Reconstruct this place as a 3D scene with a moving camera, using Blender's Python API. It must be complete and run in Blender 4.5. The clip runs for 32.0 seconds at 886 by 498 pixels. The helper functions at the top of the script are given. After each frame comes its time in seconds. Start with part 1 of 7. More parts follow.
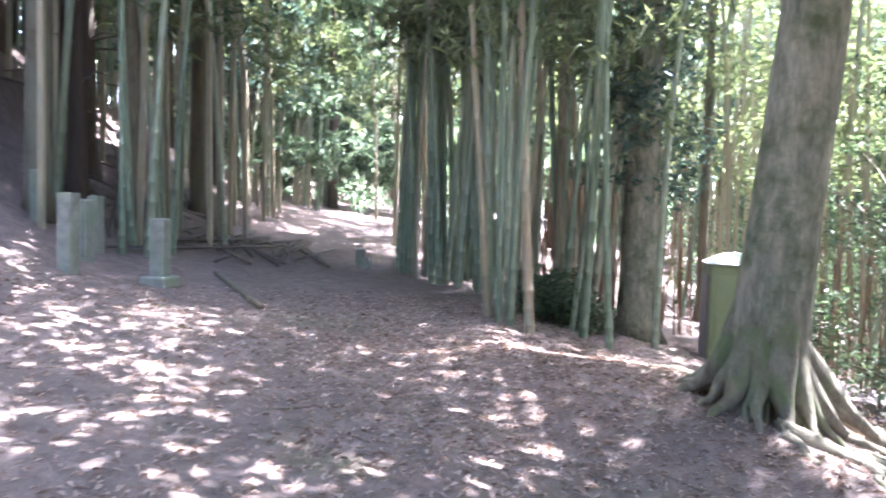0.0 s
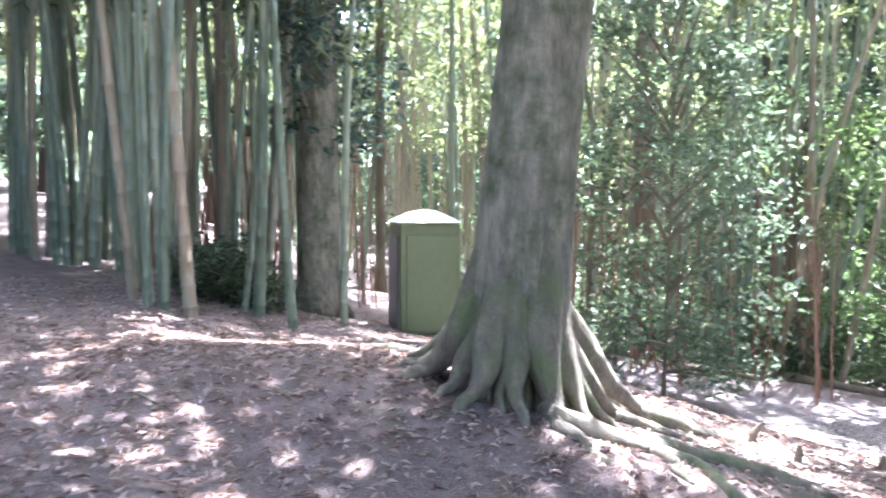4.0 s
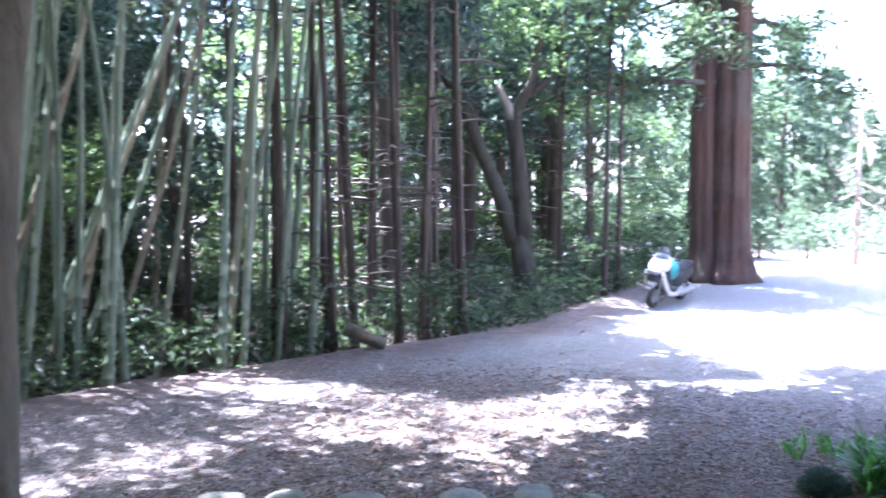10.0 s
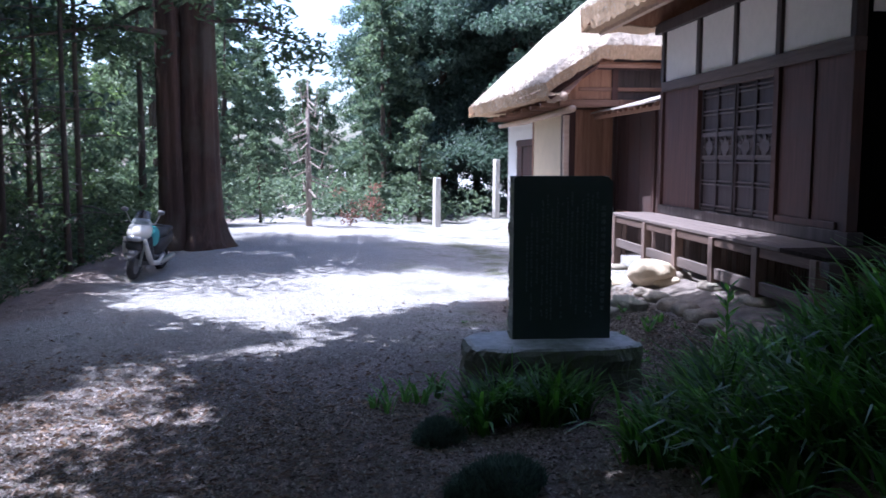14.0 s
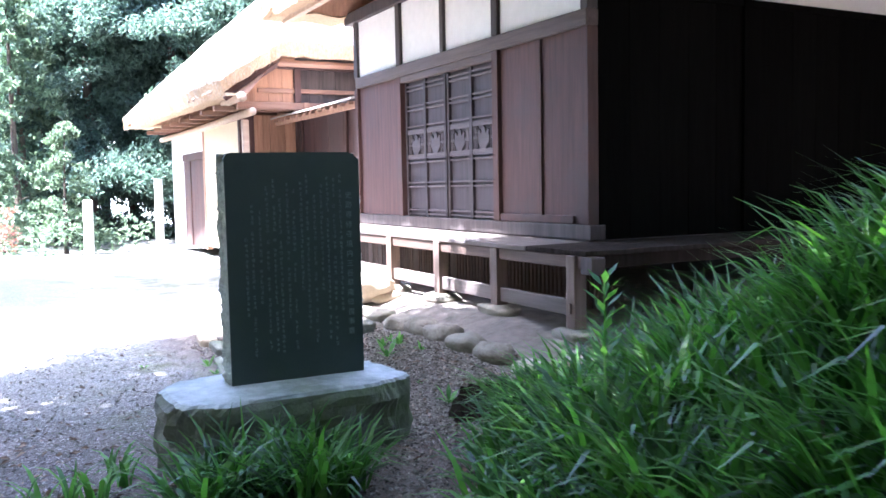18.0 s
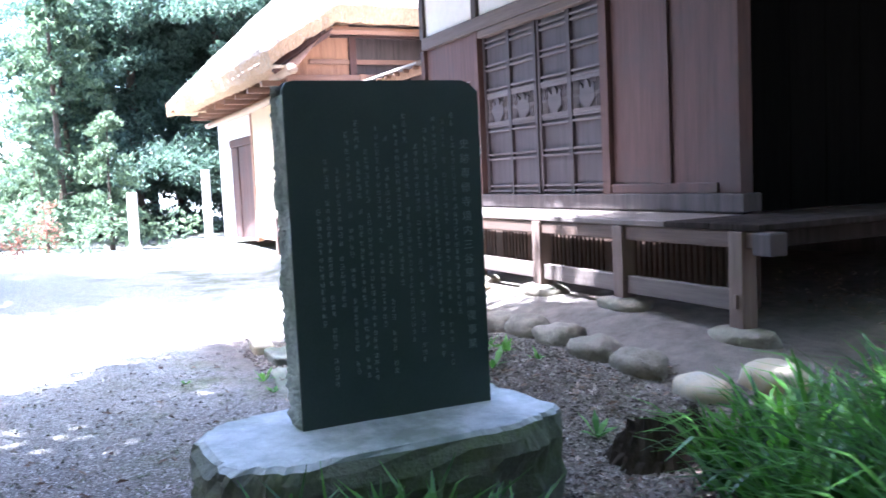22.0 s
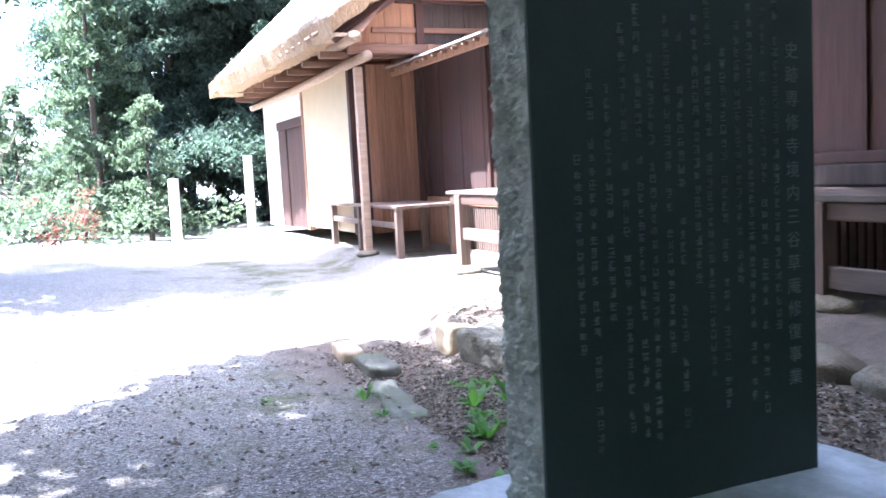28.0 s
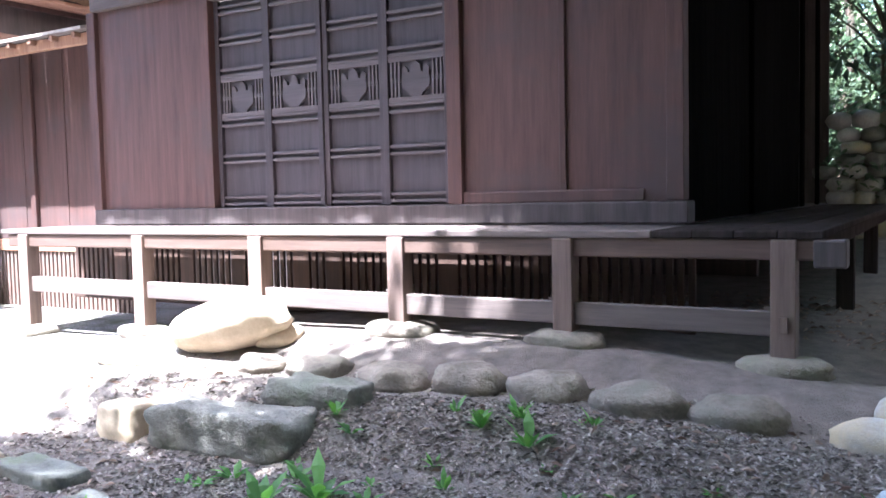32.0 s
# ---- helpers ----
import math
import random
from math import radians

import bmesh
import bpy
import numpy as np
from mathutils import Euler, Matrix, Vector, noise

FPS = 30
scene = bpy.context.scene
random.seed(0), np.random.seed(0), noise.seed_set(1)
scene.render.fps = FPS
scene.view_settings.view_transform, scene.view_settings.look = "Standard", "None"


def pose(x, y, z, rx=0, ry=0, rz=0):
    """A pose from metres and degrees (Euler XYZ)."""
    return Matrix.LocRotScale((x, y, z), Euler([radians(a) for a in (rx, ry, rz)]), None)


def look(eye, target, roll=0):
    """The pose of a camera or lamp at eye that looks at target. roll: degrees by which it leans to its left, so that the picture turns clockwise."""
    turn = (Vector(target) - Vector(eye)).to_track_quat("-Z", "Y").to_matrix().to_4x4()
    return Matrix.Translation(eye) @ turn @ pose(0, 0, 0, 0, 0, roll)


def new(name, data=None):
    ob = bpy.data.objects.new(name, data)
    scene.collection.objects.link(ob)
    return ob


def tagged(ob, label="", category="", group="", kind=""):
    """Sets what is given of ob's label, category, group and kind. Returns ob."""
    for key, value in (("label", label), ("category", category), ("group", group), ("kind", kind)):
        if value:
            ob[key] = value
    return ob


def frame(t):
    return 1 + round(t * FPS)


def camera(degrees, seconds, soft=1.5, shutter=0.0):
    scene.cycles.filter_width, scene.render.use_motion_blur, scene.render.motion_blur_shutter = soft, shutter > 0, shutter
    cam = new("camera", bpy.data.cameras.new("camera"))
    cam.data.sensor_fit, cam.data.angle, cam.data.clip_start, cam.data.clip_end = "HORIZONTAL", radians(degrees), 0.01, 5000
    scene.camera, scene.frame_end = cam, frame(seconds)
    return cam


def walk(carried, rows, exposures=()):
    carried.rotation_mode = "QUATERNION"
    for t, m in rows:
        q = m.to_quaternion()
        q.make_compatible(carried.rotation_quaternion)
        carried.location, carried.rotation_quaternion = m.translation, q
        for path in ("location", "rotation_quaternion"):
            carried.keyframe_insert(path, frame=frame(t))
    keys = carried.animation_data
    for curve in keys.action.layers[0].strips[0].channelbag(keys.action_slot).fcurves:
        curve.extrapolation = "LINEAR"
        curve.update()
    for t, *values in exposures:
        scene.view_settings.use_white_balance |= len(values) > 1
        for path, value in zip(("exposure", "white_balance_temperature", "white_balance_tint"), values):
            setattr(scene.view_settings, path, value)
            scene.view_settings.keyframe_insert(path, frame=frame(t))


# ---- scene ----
cam = camera(54.5, 32.0, soft=1.6, shutter=0.5)
METRES, EYE, TILT, LEAN, TURN = 17.0, 1.594, 2.3, 0.2, 44.9
ROWS = [
    (0.0, 0.0, 0.0, 0.0, 0.17, -5.48, -1.78),
    (0.5, 0.0016, 0.018, -0.0012, -4.94, -5.16, -1.53),
    (1.0, 0.004, 0.0356, -0.0098, -8.62, -5.16, -1.43),
    (1.5, 0.0059, 0.0525, -0.012, -11.27, -5.59, -1.96),
    (2.0, 0.0063, 0.0728, -0.0145, -15.88, -7.12, -2.95),
    (2.5, 0.0089, 0.0928, -0.0178, -16.0, -6.49, -1.6),
    (4.5, 0.0205, 0.16, -0.0331, -29.41, -5.77, -1.61),
    (5.0, 0.0243, 0.1706, -0.0358, -40.78, -5.24, -2.98),
    (5.5, 0.0292, 0.184, -0.0398, -50.01, -6.32, -3.98),
    (6.0, 0.0378, 0.2002, -0.0431, -52.65, -6.95, -3.62),
    (6.5, 0.0454, 0.2163, -0.0469, -55.81, -5.71, -3.48),
    (7.0, 0.0558, 0.2305, -0.0518, -58.76, -4.73, -3.32),
    (7.5, 0.0655, 0.2444, -0.0541, -62.32, -4.72, -2.82),
    (8.0, 0.0745, 0.2577, -0.0578, -72.79, -4.79, -2.86),
    (8.5, 0.0857, 0.269, -0.0618, -81.45, -4.54, -3.25),
    (9.0, 0.0975, 0.2819, -0.0617, -90.03, -4.53, -3.11),
    (9.5, 0.1095, 0.2938, -0.0633, -96.2, -4.67, -2.62),
    (10.0, 0.13, 0.3006, -0.0667, -103.06, -3.79, -2.25),
    (10.5, 0.1415, 0.3066, -0.0683, -109.65, -4.08, -2.64),
    (11.0, 0.1567, 0.3142, -0.0748, -115.35, -4.29, -2.77),
    (11.5, 0.176, 0.3198, -0.0783, -121.12, -3.51, -2.08),
    (12.0, 0.1923, 0.327, -0.079, -127.17, -3.52, -1.15),
    (12.5, 0.2052, 0.3333, -0.0831, -132.13, -4.0, -0.32),
    (13.0, 0.2175, 0.3315, -0.0873, -135.17, -3.74, -0.74),
    (13.5, 0.232, 0.3262, -0.0897, -138.08, -4.0, -1.35),
    (15.5, 0.29, 0.2981, -0.0982, -150.74, -3.18, 0.38),
    (16.0, 0.3023, 0.2898, -0.1067, -155.68, -3.13, 1.07),
    (16.5, 0.3112, 0.2769, -0.1099, -159.25, -3.16, 1.62),
    (17.0, 0.3184, 0.2579, -0.1104, -162.9, -2.79, 1.84),
    (17.5, 0.3289, 0.2386, -0.1095, -163.17, -2.6, 1.53),
    (18.0, 0.3401, 0.22, -0.1095, -163.0, -2.04, 0.66),
    (18.5, 0.3506, 0.2053, -0.1083, -162.6, -1.97, 1.05),
    (19.0, 0.3587, 0.193, -0.1078, -160.62, -2.2, 0.61),
    (19.5, 0.3649, 0.1788, -0.1086, -160.38, -1.81, 0.92),
    (20.0, 0.3706, 0.1667, -0.11, -162.07, -1.66, 1.52),
    (20.5, 0.3784, 0.1562, -0.1154, -163.05, -2.38, 1.52),
    (21.0, 0.386, 0.1449, -0.117, -163.38, -2.53, 1.99),
    (21.5, 0.3947, 0.1322, -0.1163, -162.19, -2.42, 2.1),
    (22.0, 0.4048, 0.12, -0.1175, -159.9, -2.64, 2.14),
    (22.5, 0.4136, 0.1091, -0.1192, -157.92, -2.21, 2.1),
    (23.0, 0.4221, 0.0945, -0.1198, -157.65, -1.84, 2.14),
    (23.5, 0.4294, 0.085, -0.1192, -158.64, -2.02, 2.02),
    (24.0, 0.4376, 0.0769, -0.1201, -159.89, -1.65, 1.88),
    (24.5, 0.4449, 0.0685, -0.1216, -161.26, -1.15, 1.9),
    (26.5, 0.4539, 0.0556, -0.1202, -160.5, -1.33, 1.45),
    (27.0, 0.4614, 0.0547, -0.12, -160.75, -2.28, 1.49),
    (27.5, 0.4717, 0.0547, -0.121, -159.67, -2.95, 2.11),
    (28.0, 0.4825, 0.05, -0.1226, -157.98, -3.17, 2.36),
    (28.5, 0.4955, 0.0424, -0.1233, -158.34, -3.0, 2.17),
    (29.0, 0.5112, 0.0358, -0.1262, -162.1, -3.06, 2.24),
    (29.5, 0.5275, 0.0305, -0.1301, -167.82, -3.46, 2.08),
    (30.0, 0.5449, 0.0196, -0.1302, -175.89, -3.58, 2.57),
    (30.5, 0.5645, 0.01, -0.1295, -181.57, -4.44, 3.39),
    (31.0, 0.5817, 0.0019, -0.1289, -186.56, -3.51, 3.94),
    (31.5, 0.5924, -0.0055, -0.126, -191.78, -2.28, 3.21),
    (32.0, 0.6045, -0.0059, -0.1234, -194.11, -1.39, 2.03),
]

EXPOSURES = [(t, stops, kelvin, tint) for t, stops, kelvin, tint in (
    (0.0, 4.8, 5650, 23), (2.5, 4.9, 5600, 22), (5.0, 4.85, 5400, 27), (6.0, 4.75, 5300, 28), (8.0, 4.9, 5200, 29), (9.2, 4.7, 5200, 26), (10.5, 3.75, 5200, 22), (11.0, 3.4, 5250, 23), (12.0, 2.45, 5300, 25), (13.3, 1.9, 5200, 21), (15.9, 1.6, 5400, 20),
    (17.0, 2.9, 5450, 18), (18.1, 4.25, 5450, 15), (19.0, 3.85, 5500, 18), (20.0, 3.45, 5500, 18), (21.0, 4.1, 5500, 17), (22.0, 4.0, 5300, 14), (24.0, 2.9, 5300, 13), (27.0, 3.5, 5500, 15), (28.2, 3.65, 5550, 16), (29.4, 3.35, 5600, 15), (30.2, 3.45, 5550, 14), (32.0, 3.85, 5500, 14))]
walk(cam, [(t, pose(0, 0, EYE, TILT, LEAN, TURN) @ pose(METRES * x, METRES * y, METRES * z, 90 + pitch, roll, yaw)) for t, x, y, z, yaw, pitch, roll in ROWS], EXPOSURES)

# ---- light ----
SUN_AZ, SUN_EL = math.atan2(0.15, 0.99), radians(69)      # azimuth from +y towards +x
world = bpy.data.worlds.new("world")
scene.world = world
world.use_nodes = True
wn = world.node_tree.nodes
sky = wn.new("ShaderNodeTexSky")
sky.sky_type, sky.sun_disc = "NISHITA", False
sky.sun_elevation, sky.sun_rotation = SUN_EL, SUN_AZ
sky.air_density, sky.dust_density, sky.ozone_density = 1.0, 3.0, 1.2
wn["Background"].inputs["Strength"].default_value = 0.14
world.node_tree.links.new(sky.outputs["Color"], wn["Background"].inputs["Color"])
sun_data = bpy.data.lights.new("sun", "SUN")
sun_data.energy, sun_data.angle, sun_data.color = 4.3, radians(0.6), (1.0, 0.965, 0.91)
sun_dir = Vector((math.sin(SUN_AZ) * math.cos(SUN_EL), math.cos(SUN_AZ) * math.cos(SUN_EL), math.sin(SUN_EL)))
sun = new("sun", sun_data)
sun.matrix_world = look(sun_dir * 60, (0, 0, 0))

# ---- materials ----
def shader(name):
    m = bpy.data.materials.new(name)
    m.use_nodes = True
    nt = m.node_tree
    return m, nt, nt.nodes["Principled BSDF"]


def tex(nt, kind, scale, coords="Generated", stretch=(1, 1, 1), **props):
    """A noise, voronoi or wave texture in object space."""
    node = nt.nodes.new("ShaderNodeTex" + kind)
    co = nt.nodes.new("ShaderNodeTexCoord")
    mp = nt.nodes.new("ShaderNodeMapping")
    mp.inputs["Scale"].default_value = stretch
    nt.links.new(co.outputs["Object"], mp.inputs["Vector"])
    nt.links.new(mp.outputs["Vector"], node.inputs["Vector"])
    node.inputs["Scale"].default_value = scale
    for key, value in props.items():
        node.inputs[key].default_value = value
    return node


def ramp(nt, source, stops):
    node = nt.nodes.new("ShaderNodeValToRGB")
    while len(node.color_ramp.elements) < len(stops):
        node.color_ramp.elements.new(0.5)
    for el, (pos, col) in zip(node.color_ramp.elements, stops):
        el.position = pos
        el.color = (*col, 1) if len(col) == 3 else col
    nt.links.new(source, node.inputs[0])
    return node.outputs[0]


def mix(nt, fac, a, b, mode="MIX"):
    node = nt.nodes.new("ShaderNodeMix")
    node.data_type, node.blend_type = "RGBA", mode
    for sock, value in ((0, fac), (6, a), (7, b)):
        if isinstance(value, (int, float)):
            node.inputs[sock].default_value = value
        elif isinstance(value, tuple):
            node.inputs[sock].default_value = (*value, 1)
        else:
            nt.links.new(value, node.inputs[sock])
    return node.outputs[2]


def calc(nt, op, a, b=0.0, clamp=False):
    node = nt.nodes.new("ShaderNodeMath")
    node.operation, node.use_clamp = op, clamp
    for sock, value in ((0, a), (1, b)):
        if isinstance(value, (int, float)):
            node.inputs[sock].default_value = value
        else:
            nt.links.new(value, node.inputs[sock])
    return node.outputs[0]


def bump(nt, bsdf, height, strength=0.4, distance=0.02):
    node = nt.nodes.new("ShaderNodeBump")
    node.inputs["Strength"].default_value, node.inputs["Distance"].default_value = strength, distance
    nt.links.new(height, node.inputs["Height"])
    nt.links.new(node.outputs[0], bsdf.inputs["Normal"])


def grainy(name, dark, light, scale=6.0, stretch=(1, 1, 1), rough=0.85, fine=40.0, relief=0.4, depth=0.02, stain=None, stain_scale=1.2, vary=0.0, metal=0.0):
    """Two-scale colour noise, relief, and an optional stain colour in patches; vary: spread from object to object."""
    m, nt, b = shader(name)
    n1 = tex(nt, "Noise", scale, stretch=stretch, Detail=6.0, Roughness=0.6)
    n2 = tex(nt, "Noise", fine, stretch=stretch, Detail=4.0, Roughness=0.7)
    c = ramp(nt, n1.outputs[0], [(0.3, dark), (0.7, light)])
    c = mix(nt, 0.35, c, ramp(nt, n2.outputs[0], [(0.3, dark), (0.72, light)]))
    if stain:
        n3 = tex(nt, "Noise", stain_scale, Detail=5.0, Roughness=0.65)
        c = mix(nt, ramp(nt, n3.outputs[0], [(0.48, (0, 0, 0)), (0.66, (1, 1, 1))]), c, stain)
    if vary:
        oi = nt.nodes.new("ShaderNodeObjectInfo")
        hsv = nt.nodes.new("ShaderNodeHueSaturation")
        v = calc(nt, "MULTIPLY_ADD", oi.outputs["Random"], vary)
        v.node.inputs[2].default_value = 1 - vary / 2
        nt.links.new(v, hsv.inputs["Value"])
        nt.links.new(c, hsv.inputs["Color"])
        c = hsv.outputs[0]
    nt.links.new(c, b.inputs["Base Color"])
    b.inputs["Roughness"].default_value, b.inputs["Metallic"].default_value = rough, metal
    h = calc(nt, "ADD", n1.outputs[0], calc(nt, "MULTIPLY", n2.outputs[0], 0.5))
    bump(nt, b, h, relief, depth)
    return m


def leafy(name, dark, light, through_light, gloss=0.45):
    """Leaves: diffuse and glossy on top, letting some light through; each leaf its own shade."""
    m, nt, b = shader(name)
    geo = nt.nodes.new("ShaderNodeNewGeometry")
    oi = nt.nodes.new("ShaderNodeObjectInfo")
    f = calc(nt, "FRACT", calc(nt, "ADD", geo.outputs["Random Per Island"], oi.outputs["Random"]))
    c = ramp(nt, f, [(0.0, dark), (0.75, light), (1.0, tuple(1.25 * v for v in light))])
    nt.links.new(c, b.inputs["Base Color"])
    b.inputs["Roughness"].default_value = gloss
    tr = nt.nodes.new("ShaderNodeBsdfTranslucent")
    nt.links.new(mix(nt, 1.0, c, through_light, "MULTIPLY"), tr.inputs["Color"])
    add = nt.nodes.new("ShaderNodeMixShader")
    add.inputs[0].default_value = 0.5
    out = nt.nodes["Material Output"]
    nt.links.new(b.outputs[0], add.inputs[1])
    nt.links.new(tr.outputs[0], add.inputs[2])
    nt.links.new(add.outputs[0], out.inputs[0])
    return m


def plain(name, col, rough=0.5, metal=0.0, spots=0.08, scale=9.0):
    lo, hi = tuple(v * (1 - spots) for v in col), tuple(min(1, v * (1 + spots)) for v in col)
    return grainy(name, lo, hi, scale=scale, rough=rough, fine=60, relief=0.05, depth=0.004, metal=metal)


def wood(name, dark, light, axis="z", rough=0.75, relief=0.35, vary=0.25, stain=None):
    stretch = {"x": (0.06, 1, 1), "y": (1, 0.06, 1), "z": (1, 1, 0.06)}[axis]
    return grainy(name, dark, light, scale=14, stretch=stretch, rough=rough, fine=70, relief=relief, depth=0.006, stain=stain, stain_scale=0.9, vary=vary)


M_BARK = grainy("bark_big", (0.06, 0.063, 0.04), (0.38, 0.355, 0.265), 8, (1, 1, 0.28), 0.9, 30, 1.0, 0.06, (0.07, 0.09, 0.04), 2.6)
M_ROOT = grainy("bark_root", (0.055, 0.05, 0.036), (0.24, 0.215, 0.155), 9, (1, 1, 0.5), 0.9, 45, 1.0, 0.03, (0.10, 0.125, 0.055), 2.6)
M_BARK_BROWN = grainy("bark_brown", (0.055, 0.046, 0.031), (0.225, 0.19, 0.128), 7, (1, 1, 0.22), 0.9, 40, 0.8, 0.03, (0.13, 0.13, 0.09), 1.3)
# the brown bark again in darker tones, with the wood's shade put in
M_BARK_SHADE = grainy("bark_brown_shaded", (0.022, 0.018, 0.014), (0.085, 0.07, 0.052), 7, (1, 1, 0.22), 0.9, 40, 0.8, 0.03, (0.06, 0.065, 0.04), 1.3)
M_BARK_RED = grainy("bark_cedar", (0.04, 0.03, 0.024), (0.13, 0.092, 0.07), 9, (1, 1, 0.08), 0.9, 50, 0.9, 0.05, (0.10, 0.095, 0.07), 0.8, vary=0.5)
M_BARK_GIANT = grainy("bark_giant_cedar", (0.016, 0.011, 0.009), (0.155, 0.085, 0.06), 5, (1, 1, 0.07), 0.9, 34, 1.0, 0.09, (0.10, 0.075, 0.055), 1.3)
M_DEADWOOD = grainy("dead_wood", (0.16, 0.12, 0.10), (0.42, 0.36, 0.32), 8, (1, 1, 0.3), 0.9, 45, 0.5, 0.02)
M_TWIG = grainy("dry_twig", (0.065, 0.052, 0.045), (0.19, 0.16, 0.135), 8, (1, 1, 0.3), 0.9, 45, 0.5, 0.02)
M_LEAF_BROAD = leafy("leaf_broad", (0.042, 0.068, 0.045), (0.11, 0.155, 0.09), (1.05, 1.1, 0.75), 0.45)
M_LEAF_BAMBOO = leafy("leaf_bamboo", (0.085, 0.115, 0.07), (0.19, 0.225, 0.13), (1.08, 1.08, 0.72), 0.5)
M_LEAF_CEDAR = leafy("leaf_cedar", (0.038, 0.064, 0.056), (0.10, 0.145, 0.115), (1.0, 1.06, 0.92), 0.45)
M_LEAF_DEEP = leafy("leaf_evergreen_deep", (0.05, 0.085, 0.07), (0.125, 0.18, 0.145), (1.0, 1.06, 0.9), 0.6)
M_LEAF_FAR = leafy("leaf_conifer_far", (0.065, 0.10, 0.07), (0.17, 0.225, 0.15), (1.0, 1.06, 0.85), 0.6)
M_LEAF_MAPLE = leafy("leaf_maple", (0.08, 0.13, 0.06), (0.175, 0.25, 0.115), (1.05, 1.12, 0.75), 0.45)
M_GRASS = leafy("leaf_grass", (0.02, 0.056, 0.017), (0.108, 0.245, 0.058), (1.1, 1.3, 0.45), 0.32)
M_WEED = leafy("leaf_weed", (0.06, 0.15, 0.05), (0.14, 0.28, 0.09), (1.1, 1.3, 0.5), 0.5)
M_LITTER = leafy("leaf_litter", (0.2, 0.135, 0.11), (0.58, 0.48, 0.42), (0.4, 0.3, 0.2), 0.6)
M_CHIP = leafy("bark_chip", (0.095, 0.082, 0.074), (0.6, 0.55, 0.505), (0.3, 0.25, 0.2), 0.7)
M_RED = leafy("leaf_red", (0.14, 0.085, 0.07), (0.27, 0.17, 0.14), (1, 0.6, 0.5), 0.6)


def bamboo_material():
    m, nt, b = shader("bamboo_culm")
    oi = nt.nodes.new("ShaderNodeObjectInfo")
    c = ramp(nt, oi.outputs["Random"], [(0.0, (0.10, 0.155, 0.10)), (0.45, (0.20, 0.26, 0.175)), (0.75, (0.32, 0.35, 0.25)), (0.9, (0.35, 0.27, 0.18)), (1.0, (0.26, 0.17, 0.12))])
    n1 = tex(nt, "Noise", 3, stretch=(3, 3, 0.6), Detail=5.0)
    n2 = tex(nt, "Noise", 30, stretch=(1, 1, 0.2), Detail=3.0)
    c = mix(nt, ramp(nt, n1.outputs[0], [(0.45, (0, 0, 0)), (0.7, (0.6, 0.6, 0.6))]), c, (0.25, 0.28, 0.215))
    c = mix(nt, 0.3, c, ramp(nt, n2.outputs[0], [(0.3, (0.06, 0.085, 0.05)), (0.7, (0.30, 0.33, 0.24))]))
    nt.links.new(c, b.inputs["Base Color"])
    b.inputs["Roughness"].default_value = 0.45
    bump(nt, b, n2.outputs[0], 0.15, 0.004)
    return m


M_BAMBOO = bamboo_material()
M_WOOD_RED = wood("wood_red_brown", (0.05, 0.023, 0.020), (0.122, 0.060, 0.050), stain=(0.07, 0.044, 0.041), vary=0.15)
# near-black west wall wood: the side's deep shade is put into its colour
M_WOOD_SHADED_WALL = wood("wood_wall_shaded", (0.003, 0.003, 0.003), (0.008, 0.0075, 0.007))
M_WOOD_SHADED_WALL.node_tree.nodes["Principled BSDF"].inputs["Specular IOR Level"].default_value = 0.08
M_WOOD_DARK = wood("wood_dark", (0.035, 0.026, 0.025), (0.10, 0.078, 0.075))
# west deck wood, likewise darkened in colour for its shade
M_WOOD_SHADED_DECK = wood("wood_deck_shaded", (0.020, 0.016, 0.015), (0.055, 0.045, 0.042))
M_WOOD_LATTICE = wood("wood_lattice", (0.035, 0.027, 0.03), (0.08, 0.062, 0.068), vary=0.1)
M_FRET = wood("wood_fret", (0.055, 0.044, 0.048), (0.105, 0.085, 0.09), "x", vary=0.1)
M_LATTICE_BAR = wood("wood_lattice_bar", (0.07, 0.055, 0.058), (0.15, 0.122, 0.125), "x", vary=0.1)
M_WOOD_BEAM = wood("wood_beam", (0.065, 0.044, 0.04), (0.165, 0.12, 0.105), "x")
M_WOOD_GREY = wood("wood_grey", (0.072, 0.056, 0.051), (0.175, 0.138, 0.124), "x", vary=0.2)
M_SLAT = wood("wood_slat", (0.04, 0.024, 0.019), (0.11, 0.062, 0.045), "z", vary=0.4)
M_WOOD_POST = wood("wood_post", (0.095, 0.064, 0.053), (0.22, 0.155, 0.13), "z", vary=0.2)
M_EDGE_BEAM = wood("wood_edge_beam", (0.06, 0.036, 0.028), (0.155, 0.098, 0.076), "x", vary=0.1)
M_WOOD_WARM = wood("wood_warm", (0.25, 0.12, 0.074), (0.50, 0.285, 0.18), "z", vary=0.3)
M_WOOD_EAVE = wood("wood_eave", (0.15, 0.075, 0.05), (0.33, 0.19, 0.13), "y", vary=0.25)
M_WOOD_PALE = wood("wood_pale", (0.36, 0.24, 0.17), (0.6, 0.45, 0.34), "y", vary=0.2)
M_PLASTER = plain("plaster_white", (0.86, 0.835, 0.80), 0.9, spots=0.05)
M_CREAM = plain("plaster_cream", (0.74, 0.6, 0.41), 0.9, spots=0.07, scale=2.5)
M_THATCH = grainy("thatch", (0.31, 0.245, 0.175), (0.82, 0.72, 0.60), 9, (1, 1, 1), 0.95, 60, 1.0, 0.08, (0.5, 0.42, 0.34), 0.8)
M_THATCH_CUT = grainy("thatch_cut_edge", (0.38, 0.25, 0.15), (0.76, 0.56, 0.37), 30, (1, 1, 0.25), 0.95, 110, 1.0, 0.03)
